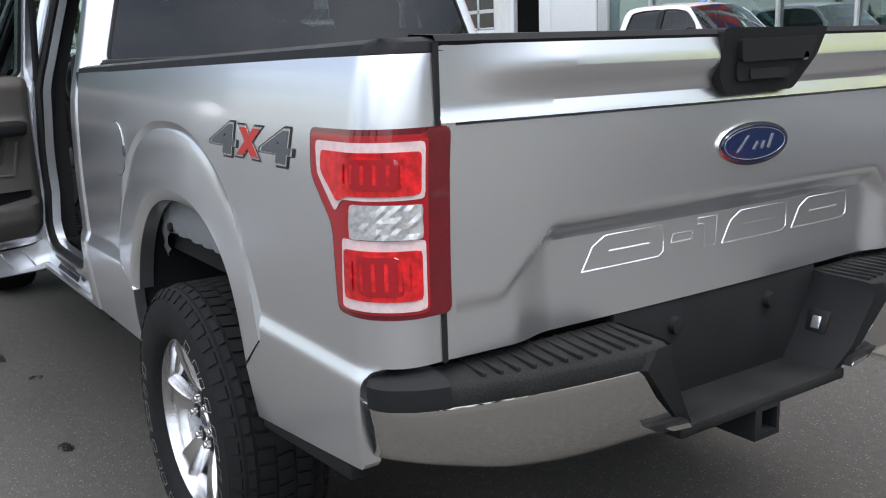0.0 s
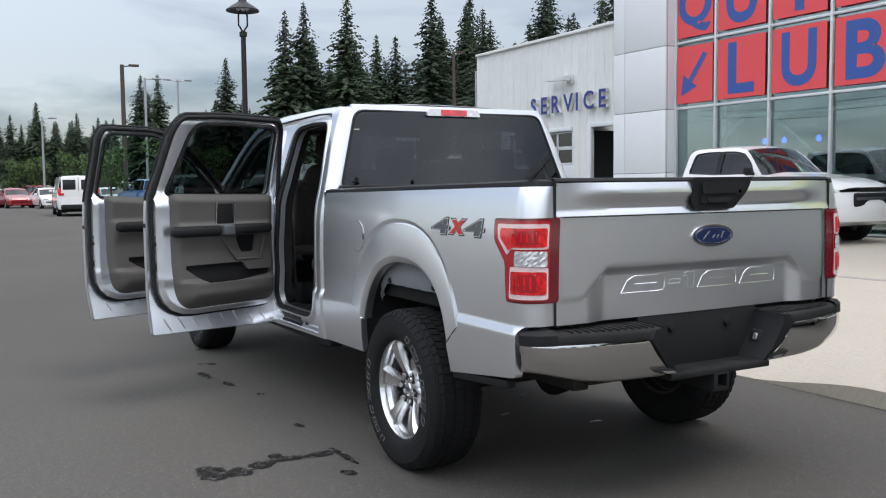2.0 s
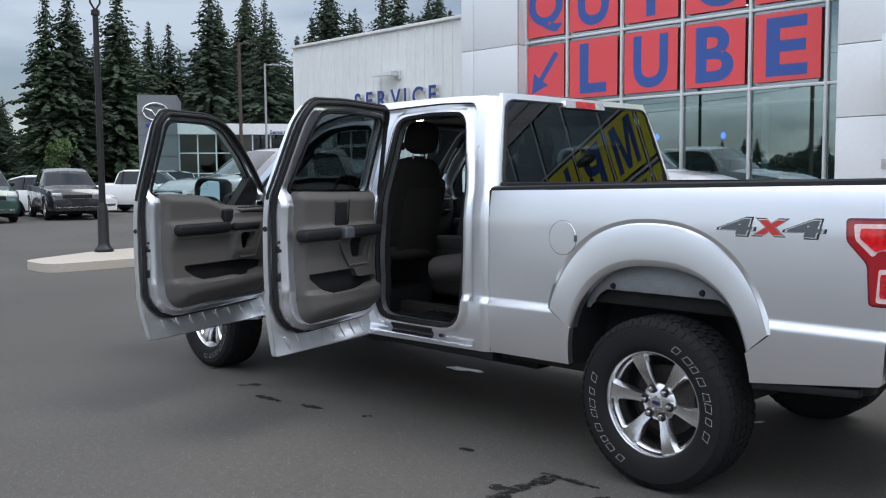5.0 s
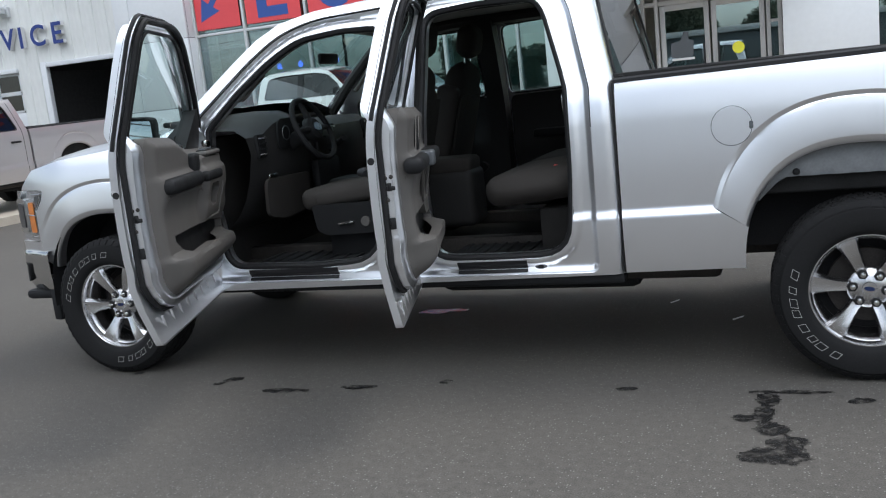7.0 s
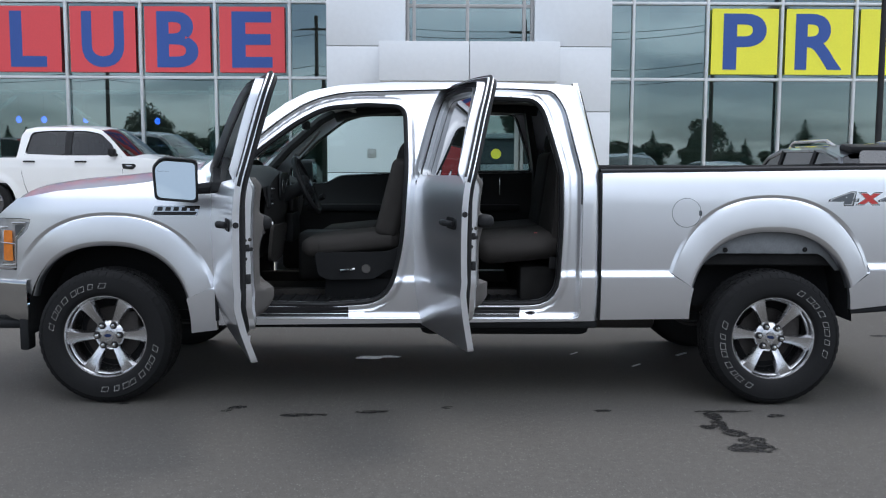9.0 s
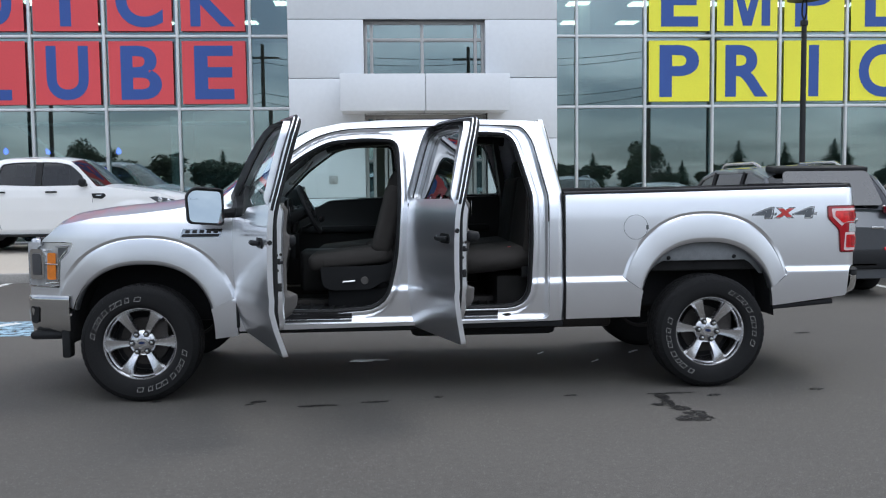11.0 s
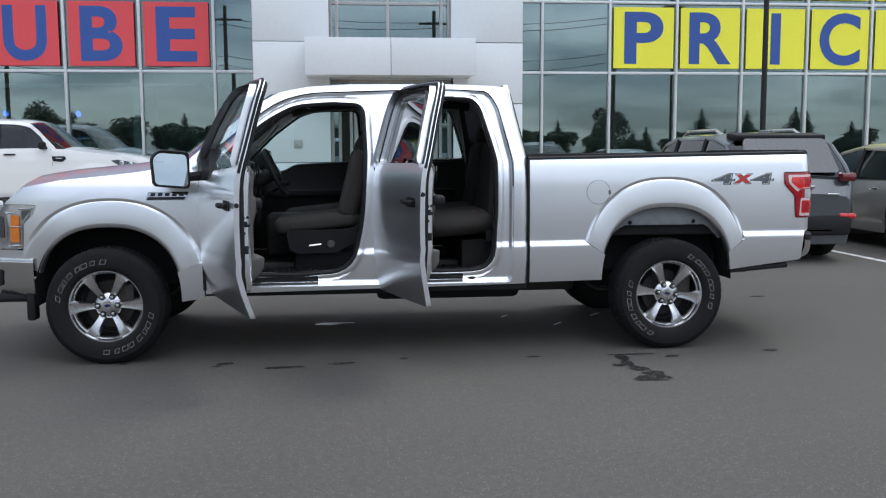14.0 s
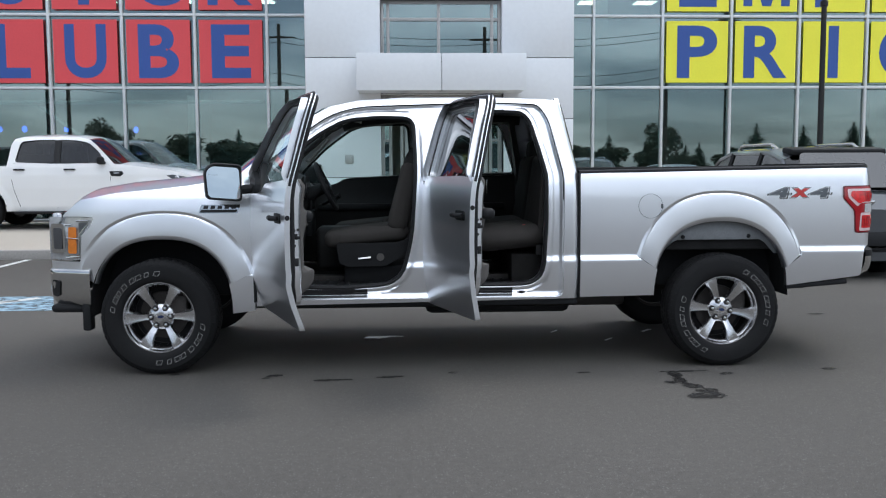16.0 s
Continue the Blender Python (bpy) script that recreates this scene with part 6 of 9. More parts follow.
    if hero:
        m.ob("cab_side", paint, T)
        gu, gz = np.arange(-1.36, 0.92, 0.006), np.arange(0.46, 1.95, 0.006)
        GU, GZ = np.meshgrid(gu, gz, indexing="ij")
        k_out = keep_dist(GU.ravel(), GZ.ravel(), DOORWAY, ())[0].reshape(GU.shape)
        k_in = keep_dist(GU.ravel(), GZ.ravel(), None, [FOPEN, ROPEN])[0].reshape(GU.shape)

        def jamb(u, z):
            """A channel behind the outer edge, then a raised flange round each opening."""
            i, j = min(len(gu) - 1, max(0, round((u + 1.36) / 0.006))), min(len(gz) - 1, max(0, round((z - 0.46) / 0.006)))
            a, b = k_out[i, j], k_in[i, j]
            d = 0.022 + 0.020 * smooth(0.002, 0.032, a) - 0.014 * smooth(0.045, 0.018, b) * smooth(0.01, 0.05, a)
            return cab_pos(u, z, d)
        Mesh().sheet(grid(-1.32, 0.87, step), zr_, jamb, inset(DOORWAY, -0.003), [FOPEN, ROPEN], lip=inboard(0.03)).ob("door_frame", paint, T, "silver door frame of the cab", angle=50)
        # dark weatherstrip tube that also draws the shadow of the step below the roof
        Mesh().tube([cab_pos(x, z, 0.022) for x, z in inset(DOORWAY, 0.005) if z > 1.0], 0.0035, 6).ob("roof_seal", SEALR, T)
        for xa, xb in ((-1.09, -0.55), (0.12, 0.48)):
            Mesh().sheet(grid(xa, xb, 0.03), grid(0.520, 0.580, 0.008), lambda x, z: (x, jamb(x, z)[1] - 0.0025, z), None, lip=inboard(0.004)).ob("sill_guard", DECALK, T, "black sill guard film")
        px, (_, py, pz) = 0.545, jamb(0.545, 0.545)
        Mesh().revolve([(0, 0.006), (0.014, 0.006), (0.02, 0.002), (0.022, -0.002)], lambda a, b, h: (px + 1.5 * a, py - h, pz + b), 18).ob("sill_plug", ALLOYD, T)
        Mesh().revolve([(0, 0.009), (0.009, 0.009), (0.011, 0.005)], lambda a, b, h: (px + 1.5 * a, py - h, pz + b), 14).ob("sill_plug", SEALR, T)
    FWIN = rounded([(-1.19, 1.385), (-0.97, 1.60), (-0.74, 1.765), (-0.60, 1.808), (-0.235, 1.812), (-0.205, 1.365), (-0.80, 1.335), (-0.90, 1.275), (-1.19, 1.275)], [0.03, 0.05, 0.05, 0.05, 0.06, 0.05, 0.05, 0.05, 0.03])
    RWIN = rounded([(-0.035, 1.37), (-0.035, 1.815), (0.30, 1.828), (0.655, 1.818), (0.73, 1.38)], [0.04, 0.06, 0.03, 0.09, 0.05])
    mr = Mesh().sheet(grid(-1.44, cab_end(1.0), step if hero else 0.03), grid(0.45, 1.96, step if hero else 0.03), cab_pos, [(min(x, cab_end(1.0) - 0.001), z) for x, z in CABOUT], [FWIN, RWIN], lip=inboard(0.04))
    mirrored(mr).ob("cab_side", paint, T)
    if not hero:
        mr.ob("cab_side", paint, T)
    for s in ((1,) if hero else (-1, 1)):
        for nm, wp, gm in (("front_side_window", FWIN, GLASS if hero else DARKG), ("rear_side_window", RWIN, DARKG if not hero else GLASS)):
            wm = Mesh().sheet(grid(-1.22, 0.76, 0.05), grid(1.25, 1.85, 0.05), lambda x, z: cab_pos(x, z, 0.02), wp)
            o = (mirrored(wm) if s > 0 else wm).ob(nm, gm, T, angle=60)
            o.visible_shadow = False
            tb = Mesh().tube([Vector(cab_pos(x, z, 0.005)) for x, z in wp], 0.010, 6, True)
            (mirrored(tb) if s > 0 else tb).ob("window_seal", SEALR, T)
        if not hero:
            for xx, zz in ((-0.32, 1.18), (0.62, 1.18)):
                Mesh().box((xx, s * 0.972, zz), (0.20, 0.035, 0.035), 0.012).ob("door_handle", PLASTIC, T)
            for xx, zl, zh in ((-1.325, 0.50, 1.37), (-0.135, 0.50, 1.86), (0.80, 0.50, 1.86)):
                Mesh().tube([(cab_pos(xx, z)[0], s * (side_w(xx, z, True) - 0.001), z) for z in grid(zl, zh, 0.06)], 0.005, 5).ob("shut_line", SEALR, T)
    # roof
    rings = []
    for x in grid(-0.86, 0.80, 0.06):
        zt = roof_z(x) - 0.006
        we = side_w(0, zt, True)
        rings.append([(x - 0.07 * (1 - (k / 8 - 1) ** 2) * smooth(-0.3, -0.86, x), (k / 8 - 1) * we, zt + 0.036 * (1 - abs(k / 8 - 1) ** 2.4)) for k in range(17)])
    Mesh().loft(rings, closed=False, cap=False).ob("roof_skin", paint, T)
    # windscreen
    base = [(-1.415, 1.405), (-1.30, 1.505), (-1.06, 1.70), (-0.93, 1.80), (-0.84, 1.857)]
    rings = []
    for x, z in base:
        we = side_w(0, z, True) - 0.012
        rings.append([(x - (0.19 - 0.12 * (z - 1.4) / 0.45) * (1 - (k / 8 - 1) ** 2), (k / 8 - 1) * we, z + 0.03 * (1 - (k / 8 - 1) ** 2) * (z - 1.4) / 0.45) for k in range(17)])
    o = Mesh().loft(rings, closed=False, cap=False).ob("windscreen", GLASS if hero else DARKG, T, angle=60)
    o.visible_shadow = False
    Mesh().box((-1.50, 0, 1.385), (0.22, 1.60, 0.03), 0.01, Matrix.Rotation(0.2, 3, "Y")).ob("cowl", PLASTIC, T)
    # rear wall and window
    rw = rounded([(-0.815, 1.41), (0.815, 1.41), (0.675, 1.878), (-0.675, 1.878)], 0.05)

    def back(y, z):
        return (CAB_U0 + CAB_R - 0.22 * max(0.0, z - 1.38) + 0.015 * (1 - (y / 0.8) ** 2), y, z)
    trap = [(-0.90, 0.75), (0.90, 0.75), (0.885, 1.36), (0.700, 1.93), (-0.700, 1.93), (-0.885, 1.36)]
    Mesh().sheet(grid(-0.92, 0.92, 0.04), grid(0.74, 1.94, 0.04), back, trap, [rw], lip=lambda p: (p[0] - 0.03, p[1], p[2])).ob("cab_back", paint, T)
    wm = Mesh().sheet(grid(-0.86, 0.86, 0.05), grid(1.38, 1.90, 0.05), lambda y, z: (back(y, z)[0] + 0.006, y, z), inset(rw, -0.012))
    o = wm.ob("rear_window", PRIV, T, "dark tinted rear window", angle=60)
    Mesh().tube([(back(y, z)[0] + 0.006, y, z) for y, z in inset(rw, -0.012)], 0.008, 6, True).ob("window_seal", SEALR, T)
    bl = Mesh().prism(rounded([(-0.20, 1.868), (0.20, 1.868), (0.185, 1.912), (-0.185, 1.912)], 0.012), lambda a, b, d: (back(a, b)[0] + 0.005 + d, a, b), -0.02, 0.022, 0.008).ob("high_brake_lamp", LENSW, T, "high-level lamp with red and clear lenses")
    Mesh().prism(rounded([(-0.095, 1.872), (0.095, 1.872), (0.095, 1.909), (-0.095, 1.909)], 0.006), lambda a, b, d: (back(a, b)[0] + 0.005 + d, a, b), 0.01, 0.026, 0.004).ob("red_lens", LENSR, bl)
    return T, (FWIN, RWIN)


hero_truck, (FWIN, RWIN) = pickup("pickup_truck", "silver four-door pickup truck with two doors open on asphalt", SILVER)

# ---- open doors of the left side ----
def hinge(x, y, deg):
    return Matrix.Translation((x, y, 0)) @ Matrix.Rotation(radians(-deg), 4, "Z") @ Matrix.Translation((-x, -y, 0))


def door_w(x, z):
    """Half width over a door: the lower fold is soft, and the hem kicks out a little."""
    w = side_w(x, max(z, crease(x) + 0.03), True)
    d = z - crease(x)
    tuck = 1.0 if x < -0.125 else 0.5
    w += 0.010 * smooth(0.075, 0.0, d) - tuck * interp(d, [-0.32, -0.22, -0.12, -0.02, 0.10], [0.105, 0.070, 0.036, 0.012, 0.0])
    return w


def door_skin_pos(d):
    def f(x, z):
        lean = 0.22 * max(0.0, z - 1.38) * smooth(0.30, 0.86, x)
        return (x - lean, -door_w(x, z) + d, z)
    return f


def car_door(front, truck):
    if front:
        H = hinge(-1.315, -0.90, 71.1)
        out = rounded([(-1.322, 0.475), (-0.135, 0.475), (-0.128, 1.35), (-0.150, 1.80), (-0.185, 1.872), (-0.60, 1.870), (-0.80, 1.815), (-0.97, 1.70), (-1.15, 1.55), (-1.322, 1.40)], [0.02, 0.02, 0.1, 0.03, 0.03, 0.12, 0.1, 0.1, 0.1, 0.03])
        win = FWIN
        x0, x1 = -1.322, -0.13
        trim = rounded([(-1.25, 0.675), (-0.29, 0.645), (-0.252, 0.86), (-0.242, 1.372), (-0.62, 1.352), (-0.82, 1.283), (-1.22, 1.270)], [0.10, 0.14, 0.1, 0.05, 0.08, 0.08, 0.05])
    else:
        H = hinge(-0.10, -0.90, 74.1)
        out = rounded([(-0.118, 0.475), (0.842, 0.490), (0.848, 1.30), (0.845, 1.40), (0.842, 1.78), (0.79, 1.885), (0.40, 1.897), (-0.06, 1.888), (-0.105, 1.80)], [0.02, 0.02, 0.1, 0.05, 0.06, 0.05, 0.1, 0.04, 0.05])
        win = RWIN
        x0, x1 = -0.118, 0.848
        trim = rounded([(-0.055, 0.655), (0.68, 0.640), (0.718, 0.86), (0.728, 1.388), (0.40, 1.378), (-0.04, 1.372)], [0.10, 0.18, 0.1, 0.06, 0.05, 0.05])
    st = 0.0105
    xs, zs = grid(x0 - 0.02, x1 + 0.02, st), grid(0.46, 1.92, st)
    if front:
        body = rounded([(-1.285, 0.62), (-0.17, 0.60), (-0.163, 1.35), (-0.185, 1.79), (-0.215, 1.848), (-0.60, 1.846), (-0.79, 1.79), (-0.96, 1.675), (-1.14, 1.525), (-1.285, 1.385)], [0.10, 0.22, 0.1, 0.03, 0.03, 0.12, 0.1, 0.1, 0.1, 0.03])
    else:
        body = rounded([(-0.085, 0.62), (0.802, 0.60), (0.812, 1.30), (0.812, 1.40), (0.808, 1.775), (0.772, 1.860), (0.40, 1.873), (-0.045, 1.864), (-0.078, 1.80)], [0.12, 0.24, 0.1, 0.05, 0.06, 0.05, 0.1, 0.04, 0.05])
    skin = Mesh(H).sheet(xs, zs, door_skin_pos(0.0), out, [win], lip=inboard(0.032))
    door = skin.ob("door", SILVER, truck, "open " + ("front" if front else "rear") + " door with taupe inner trim")
    Mesh(H).sheet(xs, zs, door_skin_pos(0.030), inset(out, 0.004), [inset(win, -0.012)]).ob("flange", SILVER, door)

    def shell_in(z):
        return 0.108 - 0.064 * smooth(1.30, 1.42, z)
    inner = Mesh(H).sheet(xs, zs, lambda x, z: door_skin_pos(shell_in(z) - 0.018 * (1 - smooth(0.0, 0.035, float(keep_dist(np.array([x]), np.array([z]), body, ())[0][0]))))(x, z), body, [inset(win, -0.022)], lip=lambda p: (p[0], p[1] - 0.07, p[2]))
    inner.ob("inner_shell", SILVER, door)
    # black band over the window frame, outside
    band = Mesh(H).sheet(xs, grid(1.36, 1.92, st), door_skin_pos(-0.003), [(max(min(x, x1), x0), max(z, 1.375)) for x, z in inset(out, 0.004)], [win], lip=inboard(0.004))
    band.ob("window_frame_band", SEALR, door, "satin black window frame")
    edge = Mesh(H).tube([Vector(door_skin_pos(0.016)(x, z)) for x, z in inset(out, -0.002) if z > 1.33], 0.009, 6)
    edge.ob("frame_edge", SEALR, door)
    # seals
    Mesh(H).tube([door_skin_pos(0.046)(x, z) for x, z in inset(body, -0.004)], 0.0145, 8, True).ob("door_seal", SEALR, door)
    Mesh(H).tube([door_skin_pos(0.046)(x, z) for x, z in win], 0.008, 6, True).ob("glass_seal", SEALR, door)
    g_ = Mesh(H).sheet(grid(x0, x1, 0.04), grid(1.25, 1.86, 0.04), door_skin_pos(0.026), inset(win, -0.01)).ob("door_glass", GLASS if front else DARKG, door, "clear side glass" if front else "tinted side glass", angle=60)
    g_.visible_shadow = False
    # inner trim
    L = x1 - x0
    u = lambda f: x0 + f * L

    def edge_d(x, z):
        return float(keep_dist(np.array([x]), np.array([z]), trim, ())[0][0])

    def trim_pos(x, z):
        d = edge_d(x, z)
        e = 0.104 + 0.046 * smooth(-0.01, 0.05, d)
        # map pocket swells out of the lower third
        e += 0.075 * (1 - smooth(0.81, 0.835, z)) * smooth(0.0, 0.11, d)
        # arm-rest shelf, and the block with the switches
        e += 0.028 * smooth(1.20, 1.17, z) * (1 - smooth(1.12, 1.00, z)) * smooth(0.0, 0.08, d)
        e += (0.045 if front else 0.0) * smooth(u(0.44), u(0.40), x) * smooth(1.265, 1.235, z) * smooth(0.86, 1.0, z) * smooth(0.0, 0.04, d)
        return (x, -door_w(x, z) + e, z)
    if front:
        pocket = [(0.81, 0.915), (0.67, 0.815), (0.41, 0.818), (0.33, 0.808), (0.12, 0.845), (0.12, 0.892), (0.33, 0.915)]
        pull = [(0.385, 1.10), (0.235, 1.10), (0.27, 0.985), (0.335, 0.985)]
        rib = [(0.84, 1.095), (0.43, 1.095), (0.345, 0.93), (0.215, 0.93), (0.195, 1.09)]
    else:
        pocket = [(0.82, 0.925), (0.64, 0.805), (0.44, 0.808), (0.34, 0.815), (0.12, 0.832), (0.12, 0.872), (0.31, 0.872), (0.35, 0.928)]
        pull = [(0.43, 1.108), (0.23, 1.108), (0.25, 0.99), (0.355, 0.99)]
        rib = [(0.85, 1.098), (0.53, 1.098), (0.40, 0.945), (0.205, 0.945), (0.185, 1.09)]
    pocket, pull = [rounded([(u(a), b) for a, b in q], 0.012) for q in (pocket, pull)]
    tr = Mesh(H).sheet(grid(x0, x1, 0.013), grid(0.58, 1.40, 0.013), trim_pos, trim, [pocket, pull], lip=lambda p: (p[0], p[1] - 0.05, p[2]))
    tr.ob("trim_panel", TRIM, door, "taupe moulded trim panel")
    for nm, q in (("pocket_back", pocket), ("pull_back", pull)):
        qx, qz = [p[0] for p in q], [p[1] for p in q]
        Mesh(H).sheet(grid(min(qx) - 0.02, max(qx) + 0.02, 0.03), grid(min(qz) - 0.02, max(qz) + 0.02, 0.03), lambda x, z: (x, -door_w(x, z) + 0.116, z), None).ob(nm, SEALR, door)
    Mesh(H).tube([Vector(trim_pos(u(a), b)) for a, b in rib], 0.009, 8).ob("trim_rib", TRIM, door)
    # arm rest: padded black, with a bright bezel and pull

    def pad_(fa, fb_, za, zb, base, depth, mat, nm, lab="", bev=0.018):
        xm, zm = (u(fa) + u(fb_)) / 2, (za + zb) / 2
        Mesh(H).box((xm, -door_w(xm, zm) + base + depth / 2, zm), (abs(u(fb_) - u(fa)), depth, zb - za), bev, seg=4).ob(nm, mat, door, lab)
    if front:
        pad_(0.44, 0.86, 1.108, 1.178, 0.13, 0.085, PLASTIC, "arm_rest", "padded black arm rest", 0.028)
        pad_(0.21, 0.43, 1.115, 1.168, 0.14, 0.095, PLASTIC, "arm_rest_front", "", 0.022)
        pad_(0.39, 0.475, 1.165, 1.262, 0.10, 0.085, PLASTIC, "trim_corner", "", 0.02)
        pad_(0.14, 0.36, 1.238, 1.262, 0.13, 0.075, TRIM, "switch_shelf")
        pad_(0.17, 0.33, 1.258, 1.268, 0.14, 0.05, PLASTIC, "window_switches", "black window switches", 0.004)
        for i in range(4):
            pad_(0.18 + 0.037 * i, 0.205 + 0.037 * i, 1.264, 1.274, 0.15, 0.022, DECALG, "switch_key", "", 0.003)
        pad_(0.10, 0.16, 1.275, 1.31, 0.11, 0.03, CHROME, "inner_handle", "chrome inner handle", 0.01)
    else:
        pad_(0.535, 0.89, 1.110, 1.178, 0.13, 0.085, PLASTIC, "arm_rest", "padded black arm rest", 0.028)
        pad_(0.15, 0.455, 1.118, 1.182, 0.14, 0.095, PLASTIC, "arm_rest_front", "", 0.022)
        pad_(0.45, 0.54, 1.112, 1.180, 0.135, 0.10, DECALG, "bezel", "grey bezel", 0.012)
        pad_(0.42, 0.55, 1.175, 1.34, 0.10, 0.058, PLASTIC, "trim_band", "black vertical trim band", 0.012)
        for xx in (0.415, 0.555):
            Mesh(H).tube([(u(xx), -door_w(u(xx), z) + 0.156, z) for z in (1.185, 1.335)], 0.004, 6).ob("bright_strip", CHROME, door)
    # shut face: plugs, latch and slot
    def on_face(z, d, r, nm, mat, lab=""):
        c = Vector((x1 - 0.002, -door_w(x1, z) + d, z))
        Mesh(H).revolve([(0.0, 0.004), (r * 0.85, 0.004), (r, 0.0)], lambda a, b, h: (c.x + h + 0.002, c.y + a, c.z + b), 16).ob(nm, mat, door, lab)
    zp = 1.145 if front else 1.188
    on_face(zp, 0.016, 0.015, "plug", SEALR, "round black plug")
    for dz, wd, hgt in ((-0.118, 0.050, 0.018), (-0.112, 0.020, 0.034), (-0.262, 0.024, 0.048)):
        z = zp + dz
        c = Vector((x1 - 0.034, -door_w(x1, z) + 0.076, z))
        Mesh(H).box(c, (0.008, wd, hgt), 0.004).ob("latch_slot", SEALR, door)
    for dy_, dz_ in ((0.018, -0.075), (0.042, -0.072), (0.020, -0.165)):
        c = Vector((x1 - 0.034, -door_w(x1, 1.0) + dy_ + 0.046, zp + dz_))
        Mesh(H).revolve([(0, 0.006), (0.007, 0.005), (0.009, 0)], lambda a, b, h: (c.x + h, c.y + a, c.z + b), 10).ob("latch_bolt", STEELD, door)
    # pressed slots along the lower edge of the inner shell
    n_sl = 8
    for i in range(n_sl):
        x = u(0.14 + 0.74 * i / (n_sl - 1))
        Mesh(H).box((x, -door_w(x, 0.545) + 0.031, 0.545), (0.010, 0.012, 0.100), 0.003, Matrix.Rotation(0.5, 3, "Y")).ob("pressed_slot", SILVER, door)
    # black tube drawn for the shadow gap along the hinge edge
    Mesh(H).tube([(x0 + 0.001, -door_w(x0, z) - 0.001, z) for z in grid(0.52, 1.34, 0.06)], 0.006, 6).ob("edge_seal", SEALR, door)
    # outer handle
    hx_ = u(0.855)
    yh = -door_w(hx_, 1.13)
    Mesh(H).prism(rounded([(hx_ - 0.11, 1.105), (hx_ + 0.055, 1.105), (hx_ + 0.055, 1.165), (hx_ - 0.11, 1.165)], 0.025), lambda a, b, d: (a, yh - d, b), -0.01, 0.006, 0.003).ob("handle_recess", PLASTIC, door)
    Mesh(H).tube([(hx_ - 0.10, yh - 0.012, 1.135), (hx_ - 0.06, yh - 0.045, 1.138), (hx_ + 0.01, yh - 0.05, 1.138), (hx_ + 0.05, yh - 0.02, 1.136)], [0.012, 0.016, 0.016, 0.014], 10).ob("outer_handle", PLASTIC, door, "black door handle")
    # check strap and hinges
    for z in (0.78, 1.22):
        Mesh(H).box((x0 + 0.01, -0.885, z), (0.07, 0.05, 0.09), 0.012).ob("hinge", SILVER, door)
    if front:
        # mirror on its arm
        Mesh(H).prism(rounded([(-1.20, 1.27), (-0.98, 1.27), (-0.98, 1.34), (-1.20, 1.42)], 0.02), lambda a, b, d: (a, -door_w(a, b) - d, b), -0.01, 0.03, 0.006).ob("mirror_base", PLASTIC, door)
        Mesh(H).tube([(-1.09, -0.93, 1.30), (-1.09, -1.06, 1.29)], [0.035, 0.03], 10).ob("mirror_arm", PLASTIC, door)
        sh = rounded([(-1.045, 1.215), (-1.275, 1.235), (-1.285, 1.42), (-1.235, 1.47), (-1.045, 1.455)], 0.03)
        rings = []
        for xx, k in ((-1.10, 0.90), (-1.036, 0.93), (-1.034, 0.97), (-1.038, 1.0), (-1.07, 1.03), (-1.13, 1.0), (-1.18, 0.85), (-1.20, 0.6)):
            rings.append([(xx, -1.165 + (a + 1.165) * k, 1.345 + (b - 1.345) * k) for a, b in sh])
        mh = Mesh(H)
        mh.loft(rings)
        mh.ob("door_mirror", PLASTIC, door, "black door mirror with a tall glass")
        Mesh(H).prism([(-1.165 + (a + 1.165) * 0.90, 1.345 + (b - 1.345) * 0.90) for a, b in sh], lambda a, b, d: (-1.042 + d - 0.15 * (b - 1.22), a, b), 0, 0.003).ob("mirror_glass", MIRROR, door, angle=0)
        Mesh(H).prism(rounded([(-1.262, 1.392), (-1.19, 1.392), (-1.19, 1.435), (-1.25, 1.44)], 0.012), lambda a, b, d: (-1.040 + d - 0.15 * (b - 1.22), a, b), 0.002, 0.006).ob("blind_spot_mirror", MIRROR, door, angle=0)
        # black sail in the front corner of the window
        Mesh(H).prism(rounded([(-1.215, 1.268), (-1.195, 1.395), (-1.10, 1.478), (-0.965, 1.275)], 0.012), lambda a, b, d: (a, -door_w(a, b) + d, b), 0.006, 0.075, 0.006).ob("window_sail", SEALR, door, "black window sail")
    return door


car_door(True, hero_truck)
car_door(False, hero_truck)

# ---- trim on the cab sides ----
T = hero_truck
# black tube standing for the shaded gap between wing and open door
Mesh().tube([(-1.330, -side_w(-1.338, z) - 0.002, z) for z in grid(0.50, 1.34, 0.06)], 0.012, 6).ob("wing_gap_shade", SEALR, T)
for nm, op in (("front_opening_seal", FOPEN), ("rear_opening_seal", ROPEN)):
    Mesh().tube([cab_pos(x, z, 0.053) for x, z in inset(op, 0.010)], 0.019, 8, True).ob("opening_seal", SEALR, T)
    # stepped jamb inside the opening
    j = Mesh()
    j.loft([[cab_pos(x, z, 0.035) for x, z in op], [cab_pos(x, z, 0.045) for x, z in inset(op, 0.022)], [cab_pos(x, z, 0.10) for x, z in inset(op, 0.026)]], closed=True, cap=False)
    j.ob("door_jamb", SILVER, T)
